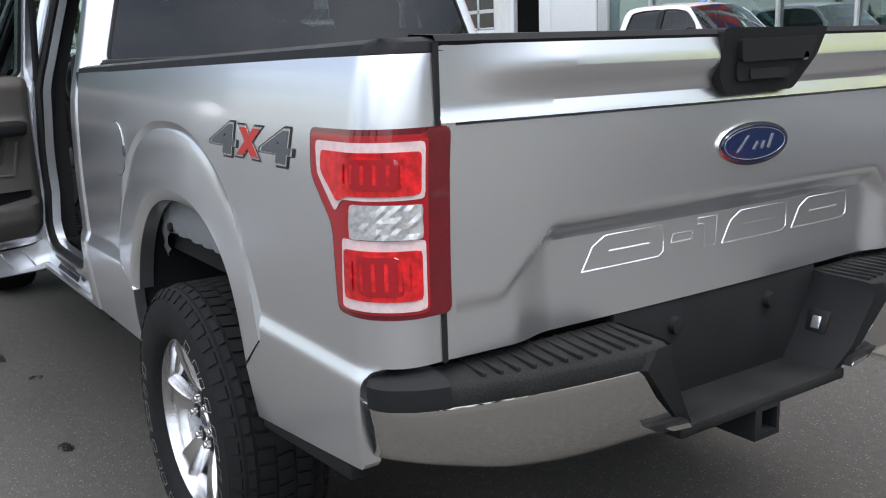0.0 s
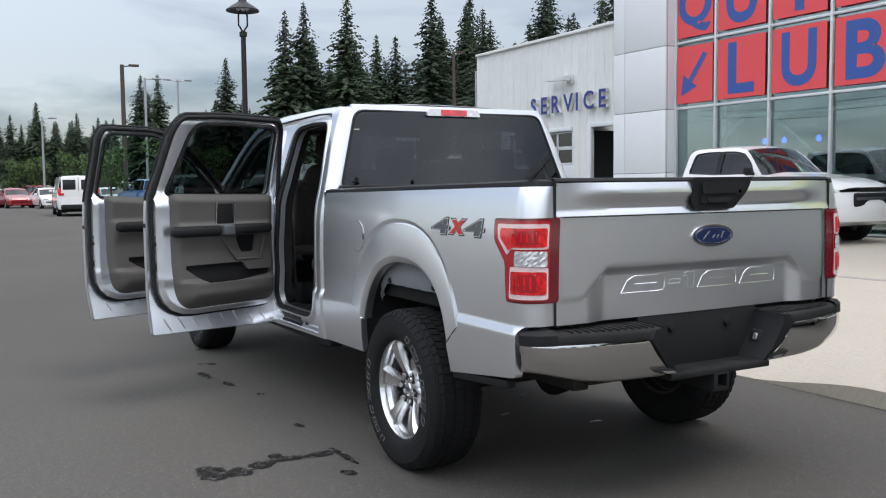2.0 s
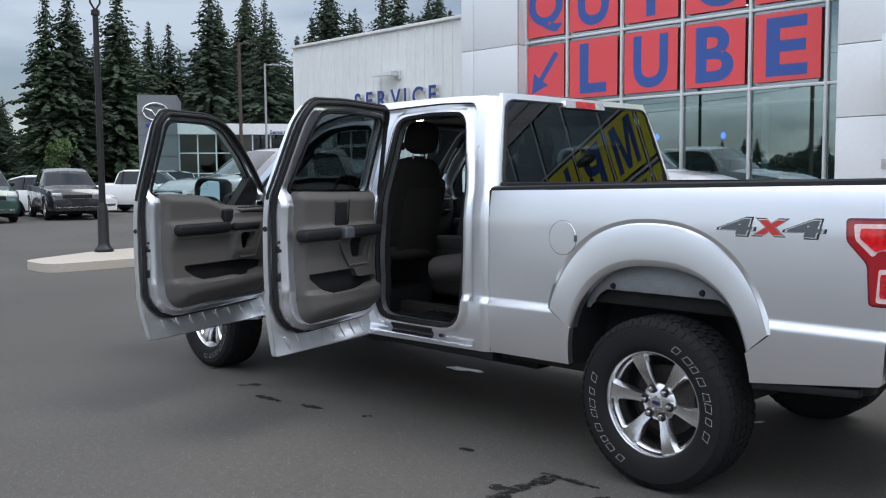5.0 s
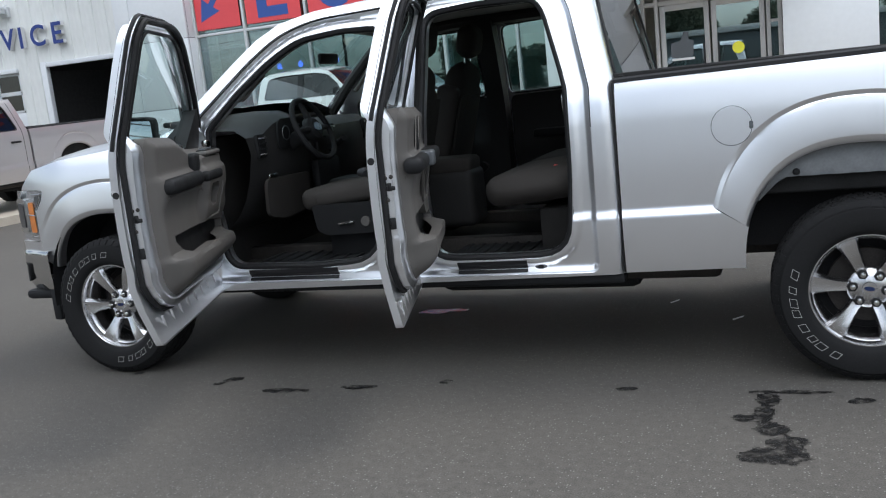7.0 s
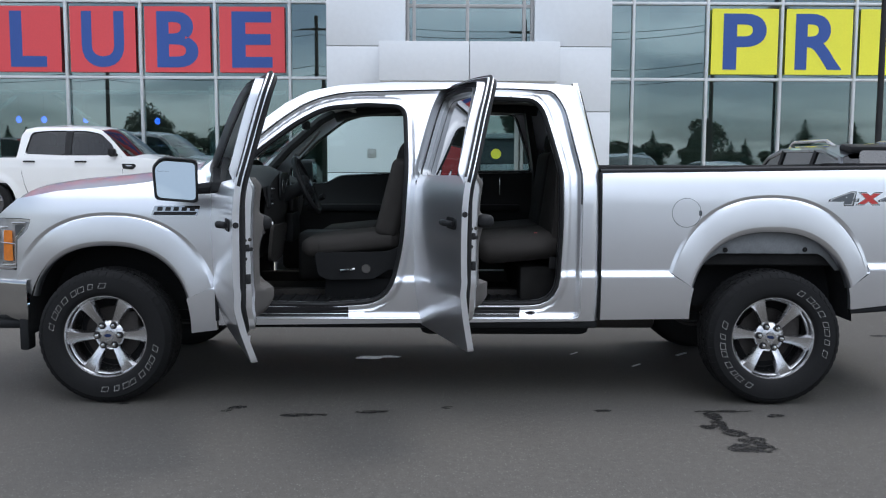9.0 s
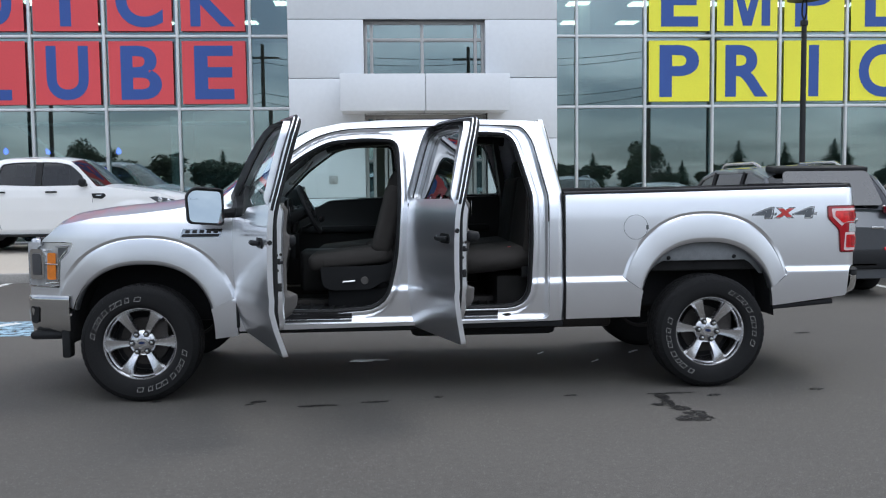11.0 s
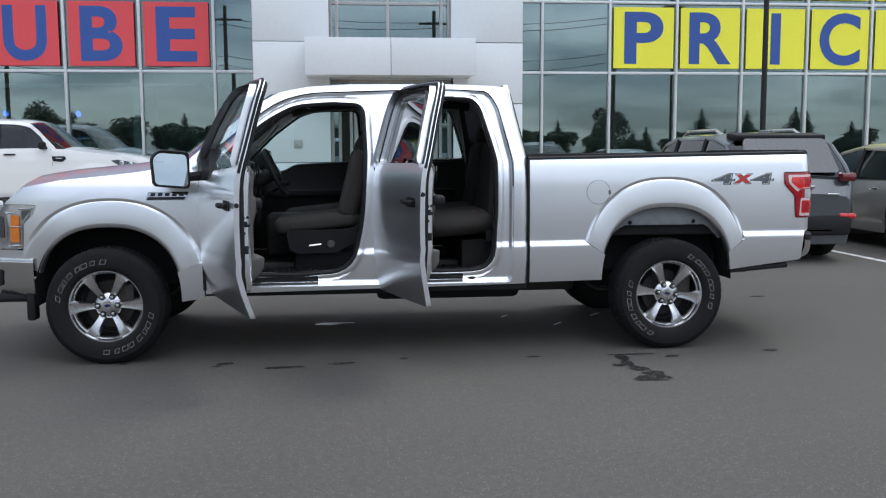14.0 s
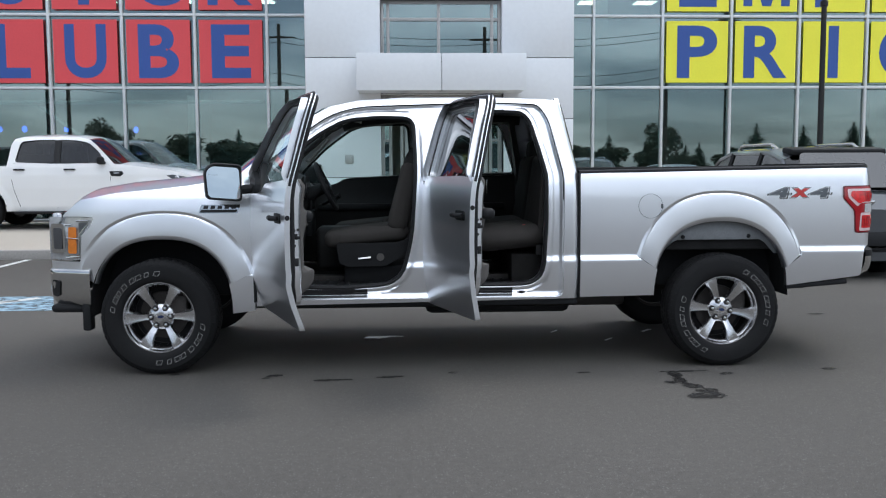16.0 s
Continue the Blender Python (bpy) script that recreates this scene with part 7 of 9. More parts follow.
# cab and box seam, fuel flap, decals, fender badge
Mesh().box((0.957, -0.90, 0.95), (0.012, 0.08, 0.88), 0.002).ob("cab_gap", SEALR, T)
ff = Mesh().prism([(1.462 + 0.083 * math.cos(2 * math.pi * i / 40), 1.153 + 0.083 * math.sin(2 * math.pi * i / 40)) for i in range(40)], lambda a, b, d: (a, -side_w(a, b) - d, b), -0.004, 0.0025, 0.002)
flap = ff.ob("fuel_flap", SILVER, T)
Mesh().tube([(1.462 + 0.086 * math.cos(2 * math.pi * i / 48), -side_w(1.462 + 0.086 * math.cos(2 * math.pi * i / 48), 1.153 + 0.086 * math.sin(2 * math.pi * i / 48)) + 0.001, 1.153 + 0.086 * math.sin(2 * math.pi * i / 48)) for i in range(48)], 0.0019, 5, True).ob("flap_gap", DECALG, flap)
Mesh().prism(rounded([(1.535, 1.135), (1.552, 1.135), (1.552, 1.168), (1.535, 1.168)], 0.007), lambda a, b, d: (a, -side_w(a, b) - d, b), 0, 0.004).ob("flap_notch", DECALG, flap)
for k, (ch, mt, cx, bold) in enumerate((("4", DECALG, 2.395, 0.012), ("x", DECALR, 2.545, 0.012), ("4", DECALG, 2.69, 0.012))):
    vs, fs, gw, gh = glyph(ch, 0.1, 0.002, 0.004)
    h_, w_ = (0.066, 0.138) if ch == "4" else (0.060, 0.118)
    for gm, grow, lift, nm in ((DECALK, 1.30, 0.0012, "decal_border"), (BADGEW, 1.16, 0.0020, "decal_line"), (mt, 1.02, 0.0028, "decal_figure")):
        mm = Mesh()
        pts = []
        for p in vs:
            xx = cx + p[0] / gw * w_ * grow + (p[2] / gh * h_) * 0.30 - 0.0
            zz = 1.240 + p[2] / gh * h_ * grow
            pts.append((xx, -side_w(xx, zz) - lift + p[1] * 0.3, zz))
        mm.add(pts, fs)
        mm.ob(nm, gm, T, "dark 4x4 decal figure" if ch == "4" else "red x of the 4x4 decal", angle=0)
pb = rounded([(-1.71, 1.125), (-1.44, 1.125), (-1.42, 1.185), (-1.69, 1.185)], 0.008)
bd = Mesh().prism(pb, lambda a, b, d: (a, -side_w(a, b) - d, b), 0.0, 0.006, 0.002).ob("fender_badge", CHROME, T, "bright badge plate on the front wing")
Mesh().prism(rounded([(-1.70, 1.130), (-1.45, 1.130), (-1.44, 1.150), (-1.69, 1.150)], 0.004), lambda a, b, d: (a, -side_w(a, b) - d, b), 0.004, 0.008).ob("badge_inlay", DECALK, bd)
for i in range(5):
    a0 = -1.675 + 0.048 * i
    Mesh().prism([(a0, 1.155), (a0 + 0.03, 1.155), (a0 + 0.034, 1.178), (a0 + 0.004, 1.178)], lambda a, b, d: (a, -side_w(a, b) - d, b), 0.004, 0.008).ob("badge_inlay", DECALK, bd)
# mud-coloured studs in the rear arch
for x, z in ((1.72, 0.925), (2.20, 0.930), (2.43, 0.85)):
    Mesh().revolve([(0, 0.012), (0.012, 0.01), (0.016, 0)], lambda a, b, h: (x + a, -0.886 - h, z + b), 10).ob("housing_bolt", PLASTIC, T)

# ---- cabin ----
Mesh().box((-0.33, 0, 0.535), (2.36, 1.74, 0.05), 0.01).ob("cab_floor", CARPET, T)
for x0, x1 in ((-1.15, -0.40), (0.02, 0.62)):
    mt = Mesh().box(((x0 + x1) / 2, -0.52, 0.575), (x1 - x0, 0.58, 0.03), 0.012).ob("floor_mat", PLASTIC, T, "ribbed black floor mat")
    for i in range(9):
        Mesh().box((x0 + 0.05 + (x1 - x0 - 0.1) * i / 8, -0.52, 0.593), (0.02, 0.50, 0.012), 0.004).ob("mat_rib", PLASTIC, mt)
hd = []
for x in grid(-0.80, 0.74, 0.11):
    zt = roof_z(x) - 0.05
    hd.append([(x, (k / 5 - 1) * 0.66, zt + 0.02 * (1 - (k / 5 - 1) ** 2)) for k in range(11)])
Mesh().loft(hd, closed=False, cap=False).ob("headliner", HEADLN, T)
for s in (-1, 1):
    Mesh().tube([(x, s * (side_w(x, roof_z(x) - 0.075, True) - 0.105), roof_z(x) - 0.075) for x in grid(-0.80, 0.74, 0.15)], 0.045, 8).ob("roof_side_trim", TRIMD, T)
Mesh().box((0.87, 0, 1.0), (0.03, 1.70, 0.86), 0.01).ob("rear_wall_trim", CARPET, T)
Mesh().box((-1.36, 0, 0.92), (0.04, 1.72, 0.78), 0.01).ob("firewall", CARPET, T)
# inner trim of the far doors
for x0, x1, nm in ((-1.25, -0.15, "front"), (-0.02, 0.78, "rear")):
    m = Mesh().sheet(grid(x0, x1, 0.05), grid(0.58, 1.37, 0.05), lambda x, z: (x, side_w(x, z, True) - 0.10 - 0.03 * smooth(1.15, 1.08, z) * (1 - smooth(1.0, 0.92, z)), z), rounded([(x0, 0.6), (x1, 0.6), (x1, 1.36), (-0.80, 1.33), (-0.90, 1.272), (x0, 1.268)] if nm == "front" else [(x0, 0.6), (x1, 0.6), (x1, 1.365), (x0, 1.355)], 0.05))
    d = m.ob("far_door_trim", TRIMD, T, "dark inner trim of a closed door")
    Mesh().box(((x0 + x1) / 2, 0.80, 1.09), ((x1 - x0) * 0.62, 0.09, 0.06), 0.02).ob("arm_rest", PLASTIC, d)
    Mesh().box(((x0 + x1) / 2 + 0.05, 0.835, 0.82), ((x1 - x0) * 0.55, 0.06, 0.12), 0.03).ob("map_pocket", TRIMD, d)
    if nm == "rear":
        for xx in (0.33, 0.47):
            Mesh().box((xx, 0.828, 1.26), (0.012, 0.012, 0.14), 0.003).ob("bright_strip", CHROME, d)
for s in (-1, 1):
    # inner pillars
    for xa, xb in ((-0.175, -0.035), (0.72, 0.79)):
        pt = Mesh()
        pt.loft([[cab_pos(x, z, d) for x, d in ((xa, 0.085), (xb, 0.085), (xb - 0.01, 0.17), (xa + 0.01, 0.17))] for z in grid(0.62, 1.84, 0.12)])
        (pt if s < 0 else mirrored(pt)).ob("pillar_trim", TRIMD, T)
    Mesh().tube([(-1.36, s * 0.84, 1.36), (-1.17, s * 0.80, 1.56), (-0.92, s * 0.74, 1.77), (-0.78, s * 0.71, 1.84)], 0.035, 8).ob("screen_pillar_trim", TRIMD, T)
    Mesh().tube([(-1.13, s * 0.78, 1.50), (-1.10, s * 0.74, 1.50), (-0.98, s * 0.70, 1.62), (-0.93, s * 0.715, 1.69)], 0.014, 8).ob("grab_handle", TRIM, T, "taupe grab handle")

# mirror on the far door
fm = []
sh = rounded([(1.045, 1.215), (1.275, 1.235), (1.285, 1.42), (1.235, 1.47), (1.045, 1.455)], 0.03)
for xx, k in ((-1.036, 0.93), (-1.038, 1.0), (-1.07, 1.03), (-1.13, 1.0), (-1.18, 0.85), (-1.20, 0.6)):
    fm.append([(xx, 1.165 + (a - 1.165) * k, 1.345 + (b - 1.345) * k) for a, b in sh])
far_mirror = Mesh().loft(fm).ob("door_mirror", PLASTIC, T, "black door mirror with a tall glass")
Mesh().prism([(1.165 + (a - 1.165) * 0.90, 1.345 + (b - 1.345) * 0.90) for a, b in sh], lambda a, b, d: (-1.034 + d, a, b), 0, 0.003).ob("mirror_glass", MIRROR, far_mirror, angle=0)
Mesh().tube([(-1.09, 0.93, 1.30), (-1.09, 1.06, 1.29)], [0.035, 0.03], 10).ob("mirror_arm", PLASTIC, far_mirror)
# dashboard
dash = Mesh()
prof = [(-1.52, 1.34), (-1.25, 1.345), (-1.12, 1.335), (-1.05, 1.29), (-1.03, 1.20), (-1.06, 1.06), (-1.10, 0.95), (-1.16, 0.86), (-1.25, 0.78), (-1.40, 0.74)]
rings = []
for y in grid(-0.80, 0.80, 0.08):
    drv = math.exp(-((y + 0.40) / 0.20) ** 4)
    rings.append([(x - 0.03 * (y / 0.8) ** 2 + 0.03 * drv * (1 if 1.0 < z < 1.31 else 0), y, z + 0.085 * drv * (1 if z > 1.28 else 0)) for x, z in prof])
dash.loft(rings, closed=False, cap=False)
db = dash.ob("dashboard", TRIMD, T, "charcoal dashboard with vents and dials")
Mesh().prism(rounded([(-0.58, 1.20), (-0.22, 1.20), (-0.24, 1.375), (-0.56, 1.375)], 0.05), lambda a, b, d: (-1.02 + d, a, b), 0, 0.012, 0.005).ob("instrument_panel", PLASTIC, db)
for y in (-0.48, -0.32):
    Mesh().revolve([(0.045, 0), (0.042, 0.008), (0.034, 0.003), (0, 0.003)], lambda a, b, h: (-1.012 + h, y + a, 1.29 + b), 24).ob("dial", ALLOYD, db)
for y in (-0.70, -0.17, 0.17, 0.70):
    v = Mesh().box((-1.055, y, 1.235), (0.03, 0.09, 0.14), 0.015).ob("air_vent", PLASTIC, db)
    for i in range(4):
        Mesh().box((-1.036, y, 1.19 + i * 0.03), (0.008, 0.075, 0.008), 0.002).ob("vent_slat", BADGEW if i in (0, 3) else PLASTIC, db)
Mesh().box((-1.02, 0, 1.20), (0.04, 0.24, 0.19), 0.015).ob("centre_screen", DECALK, db, "dark centre screen")
Mesh().box((-1.03, 0.0, 1.0), (0.06, 0.30, 0.20), 0.02).ob("centre_fascia", PLASTIC, db)
Mesh().prism(rounded([(-0.70, 0.84), (-0.52, 0.80), (-0.24, 0.82), (-0.20, 1.04), (-0.72, 1.05)], 0.05), lambda a, b, d: (-1.08 + d + 0.12 * (b - 0.8), a, b), 0, 0.02, 0.008).ob("knee_panel", CLOTH, db, "dark taupe knee panel")
Mesh().box((-1.05, -0.62, 1.05), (0.02, 0.09, 0.05), 0.01).ob("lamp_switch", CHROME, db)
# steering wheel
R = Matrix.Translation((-0.87, -0.40, 1.295)) @ Matrix.Rotation(radians(66), 4, "Y")
ring = [R @ Vector((0.185 * math.cos(a), 0.185 * math.sin(a), 0)) for a in np.linspace(0, 2 * math.pi, 40, endpoint=False)]
sw = Mesh().tube(ring, 0.0165, 10, True).ob("steering_wheel", PLASTIC, T, "black steering wheel")
hub = Mesh()
hub.revolve([(0.0, 0.03), (0.05, 0.03), (0.07, 0.015), (0.075, -0.02), (0.0, -0.03)], lambda a, b, h: R @ Vector((a, b, h)), 24)
hub.ob("wheel_hub", PLASTIC, sw)
Mesh().prism([(0.026 * math.cos(i * math.pi / 8), 0.045 * math.sin(i * math.pi / 8)) for i in range(16)], lambda a, b, d: R @ Vector((a, b, d)), 0.03, 0.034).ob("hub_badge", BADGEB, sw)
for a in (math.pi / 2, -math.pi / 2, math.pi):
    p0, p1 = R @ Vector((0.06 * math.cos(a), 0.06 * math.sin(a), 0)), R @ Vector((0.18 * math.cos(a), 0.18 * math.sin(a), 0))
    Mesh().tube([p0, p1], [0.022, 0.014], 8).ob("wheel_spoke", PLASTIC, sw)
Mesh().tube([R @ Vector((0, 0, -0.03)), R @ Vector((0, 0, -0.30))], [0.045, 0.055], 12).ob("steering_column", PLASTIC, sw)
Mesh().tube([R @ Vector((0, 0.04, -0.06)), R @ Vector((0.04, 0.19, -0.05))], [0.010, 0.008], 8).ob("stalk", PLASTIC, sw)
# mirror and visors
Mesh().box((-0.93, 0.02, 1.70), (0.03, 0.24, 0.065), 0.02).ob("rear_view_mirror", PLASTIC, T)
for y in (-0.38, 0.38):
    Mesh().box((-0.72, y, 1.845), (0.18, 0.42, 0.02), 0.008, Matrix.Rotation(0.25, 3, "Y")).ob("sun_visor", HEADLN, T)
Mesh().box((-0.55, 0, 1.885), (0.22, 0.20, 0.03), 0.012).ob("roof_console", HEADLN, T)
Mesh().box((-0.55, -0.05, 1.868), (0.05, 0.035, 0.006), 0.002).ob("map_lamp", INLAMP, T, "lit map lamp")


def soft_block(c, s, r, rot=None, bev=0.05, swell=0.0, taper=1.0):
    """A padded block, narrower at the top by taper and swollen in the middle."""
    bm = bmesh.new()
    bmesh.ops.create_cube(bm, size=1)
    bmesh.ops.scale(bm, vec=s, verts=bm.verts)
    bmesh.ops.bevel(bm, geom=bm.edges[:], offset=bev, segments=4, affect="EDGES", profile=0.5)
    bmesh.ops.subdivide_edges(bm, edges=[e for e in bm.edges if e.calc_length() > 0.12], cuts=4, use_grid_fill=True)
    for v in bm.verts:
        q = [v.co[i] / (s[i] / 2) for i in range(3)]
        k = 1 - (1 - taper) * max(0.0, q[2]) ** 2
        sw = [1 + swell * (1 - q[(i + 1) % 3] ** 2) * (1 - q[(i + 2) % 3] ** 2) for i in range(3)]
        v.co = Vector((v.co.x * sw[0], v.co.y * k * sw[1], v.co.z * sw[2]))
    m = Mesh()
    m.take(bm, Matrix.Translation(c) @ (rot.to_4x4() if rot else Matrix()))
    return m


def front_seat(y, label):
    c = soft_block((-0.565, y, 0.935), (0.60, 0.52, 0.125), 0, Matrix.Rotation(-0.10, 3, "Y"), 0.05, 0.06)
    st = c.ob("front_seat", CLOTH, T, label)
    for s in (-1, 1):
        soft_block((-0.53, y + s * 0.225, 0.935), (0.50, 0.10, 0.10), 0, Matrix.Rotation(-0.10, 3, "Y"), 0.04).ob("cushion_bolster", CLOTH, st)
        soft_block((-0.285, y + s * 0.215, 1.22), (0.14, 0.11, 0.50), 0, Matrix.Rotation(0.26, 3, "Y"), 0.045).ob("back_bolster", CLOTH, st)
    soft_block((-0.265, y, 1.255), (0.13, 0.44, 0.64), 0, Matrix.Rotation(0.26, 3, "Y"), 0.06, 0.12, 0.80).ob("seat_back", CLOTHD, st)
    soft_block((-0.135, y, 1.720), (0.115, 0.25, 0.19), 0, Matrix.Rotation(0.2, 3, "Y"), 0.055, 0.15, 0.82).ob("head_rest", CLOTHD, st)
    for dy in (-0.06, 0.06):
        Mesh().tube([(-0.175, y + dy, 1.50), (-0.145, y + dy, 1.68)], 0.007, 6).ob("head_rest_post", CHROME, st)
    s = -1 if y < 0 else 1
    sh = Mesh().prism(rounded([(-0.76, 0.745), (-0.70, 0.715), (-0.42, 0.72), (-0.30, 0.79), (-0.16, 0.90), (-0.20, 0.94), (-0.34, 0.89), (-0.78, 0.885)], 0.025), lambda a, b, d: (a, y + s * (0.265 + d), b), -0.02, 0.025, 0.01)
    sh.ob("seat_shield", PLASTIC, st, "charcoal seat side shield with a switch")
    Mesh().tube([(-0.62, y + s * 0.298, 0.775), (-0.53, y + s * 0.298, 0.785)], 0.009, 8).ob("seat_switch", CHROME, st)
    Mesh().revolve([(0.028, 0), (0.026, 0.008), (0.0, 0.008)], lambda a, b, h: (-0.46 + a, y + s * (0.29 + h), 0.785 + b), 20).ob("lumbar_knob", TRIM, st)
    Mesh().box((-0.50, y, 0.64), (0.46, 0.44, 0.16), 0.02).ob("seat_base", PLASTIC, st)
    Mesh().box((-0.215, y - s * 0.05, 1.15), (0.02, 0.36, 0.50), 0.02, Matrix.Rotation(0.26, 3, "Y")).ob("seat_back_panel", CLOTHD, st)
    return st


front_seat(-0.42, "grey cloth front seat")
front_seat(0.42, "grey cloth front seat")
cs = soft_block((-0.50, 0, 0.80), (0.95, 0.27, 0.34), 0, None, 0.04).ob("centre_console", TRIMD, T, "charcoal centre console")
soft_block((-0.25, 0, 0.99), (0.42, 0.26, 0.10), 0, None, 0.035).ob("console_lid", CLOTH, cs)
Mesh().tube([(-0.92, -0.12, 1.15), (-0.78, -0.20, 1.22)], [0.012, 0.02], 8).ob("gear_lever", PLASTIC, T)
# rear bench
for ya, yb in ((-0.76, 0.02), (0.04, 0.76)):
    ym = (ya + yb) / 2
    b = soft_block((0.50, ym, 0.915), (0.52, yb - ya, 0.16), 0, Matrix.Rotation(-0.09, 3, "Y"), 0.07, 0.12).ob("rear_seat", CLOTH, T, "grey cloth rear bench section")
    soft_block((0.785, ym, 1.22), (0.14, yb - ya, 0.62), 0, Matrix.Rotation(0.14, 3, "Y"), 0.06).ob("seat_back", CLOTHD, b)
    soft_block((0.82, ym - 0.03, 1.58), (0.09, 0.26, 0.16), 0, Matrix.Rotation(0.1, 3, "Y"), 0.04).ob("head_rest", CLOTHD, b)
    Mesh().box((0.63, ym, 0.68), (0.26, yb - ya - 0.14, 0.24), 0.02).ob("seat_base", CARPET, b)
# belts
for pts in (((0.735, -0.80, 1.55), (0.72, -0.76, 1.10), (0.70, -0.74, 0.88)), ((-0.12, -0.80, 1.55), (-0.11, -0.76, 1.1), (-0.12, -0.74, 0.70))):
    m = Mesh()
    m.loft([[(p[0] - 0.022, p[1], p[2]), (p[0] + 0.022, p[1] - 0.006, p[2]), (p[0] + 0.022, p[1] + 0.004, p[2]), (p[0] - 0.022, p[1] + 0.009, p[2])] for p in pts])
    m.ob("seat_belt", CLOTH, T, "grey seat belt")
Mesh().box((0.70, -0.735, 0.83), (0.05, 0.03, 0.08), 0.01).ob("belt_anchor", TRIMD, T)
Mesh().box((0.60, -0.66, 0.995), (0.022, 0.016, 0.035), 0.005).ob("belt_buckle", DECALR, T, "red belt buckle")

# ---- other vehicles ----
SILVER2 = mk("lilac_silver_paint", (0.40, 0.385, 0.395), 0.32, 0.55, 0.04, 3, 700, coat=1.0)
parked, _w = pickup("pickup_truck", "lilac-silver pickup truck parked on the concrete island", SILVER2, hero=False)
parked.matrix_basis = pose(-11.65, 6.6, WALK_Z, 0, 0, 86)
for s in (-1, 1):
    Mesh().box((-1.10, s * 1.12, 1.34), (0.16, 0.20, 0.22), 0.05).ob("door_mirror", BADGEW, parked, "bright door mirror")
def small_wheel(parent, x, y, r, side, w=0.21):
    def pl(a, b, h):
        return (x + a, y + side * h, r + b)
    k = r
    t = Mesh().revolve([(0.62 * k, -w / 2), (0.95 * k, -w / 2), (k, -w / 2 + 0.03), (k, w / 2 - 0.03), (0.95 * k, w / 2), (0.66 * k, w / 2), (0.64 * k, w / 2 - 0.03)], pl, 28)
    o = t.ob("wheel", RUBBER, parent)
    Mesh().revolve([(0.65 * k, w / 2 - 0.02), (0.60 * k, w / 2 - 0.005), (0.56 * k, w / 2 - 0.05), (0.0, w / 2 - 0.06)], pl, 28).ob("rim", ALLOYD, o)
    for i in range(5):
        a = 2 * math.pi * i / 5 + 0.3
        Mesh().loft([[pl(q * k * math.cos(a) - t_ * k * math.sin(a), q * k * math.sin(a) + t_ * k * math.cos(a), h) for t_, h in ((-wd, w / 2 - 0.05), (-wd * 0.7, w / 2 - 0.012), (wd * 0.7, w / 2 - 0.012), (wd, w / 2 - 0.05))] for q, wd in ((0.08, 0.07), (0.3, 0.07), (0.62, 0.10))]).ob("spoke", ALLOY, o)
    return o


CAR_KINDS = {
    # length, width, lower body top line (x: 0 nose to 1 tail), roof line
    "suv": (4.65, 1.84, [(0, 0.66), (0.02, 0.80), (0.20, 1.00), (0.27, 1.06), (0.6, 1.08), (0.97, 1.12), (1.0, 0.85)], [(0.25, 1.05), (0.40, 1.58), (0.50, 1.67), (0.78, 1.66), (0.90, 1.55), (0.985, 1.10)], 0.36),
    "hatch": (4.20, 1.72, [(0, 0.60), (0.02, 0.74), (0.18, 0.92), (0.25, 0.98), (0.6, 1.02), (0.97, 1.02), (1.0, 0.75)], [(0.20, 0.97), (0.38, 1.44), (0.50, 1.52), (0.78, 1.48), (0.90, 1.36), (0.985, 1.0)], 0.31),
    "sedan": (4.75, 1.82, [(0, 0.58), (0.02, 0.72), (0.22, 0.90), (0.28, 0.95), (0.6, 0.97), (0.84, 1.0), (0.98, 0.98), (1.0, 0.7)], [(0.27, 0.94), (0.42, 1.38), (0.52, 1.45), (0.68, 1.42), (0.84, 1.0)], 0.33),
    "van": (5.6, 2.0, [(0, 0.75), (0.02, 0.95), (0.12, 1.12), (0.16, 1.2), (0.6, 1.25), (0.99, 1.25), (1.0, 0.9)], [(0.13, 1.18), (0.24, 1.85), (0.32, 2.03), (0.90, 2.03), (0.975, 1.96), (0.995, 1.25)], 0.36),
    "truck": (5.9, 2.0, [(0, 0.75), (0.015, 0.98), (0.03, 1.10), (0.22, 1.22), (0.27, 1.26), (0.6, 1.28), (0.985, 1.30), (1.0, 0.9)], [(0.25, 1.25), (0.36, 1.78), (0.42, 1.90), (0.58, 1.90), (0.615, 1.82), (0.635, 1.28)], 0.40),
}


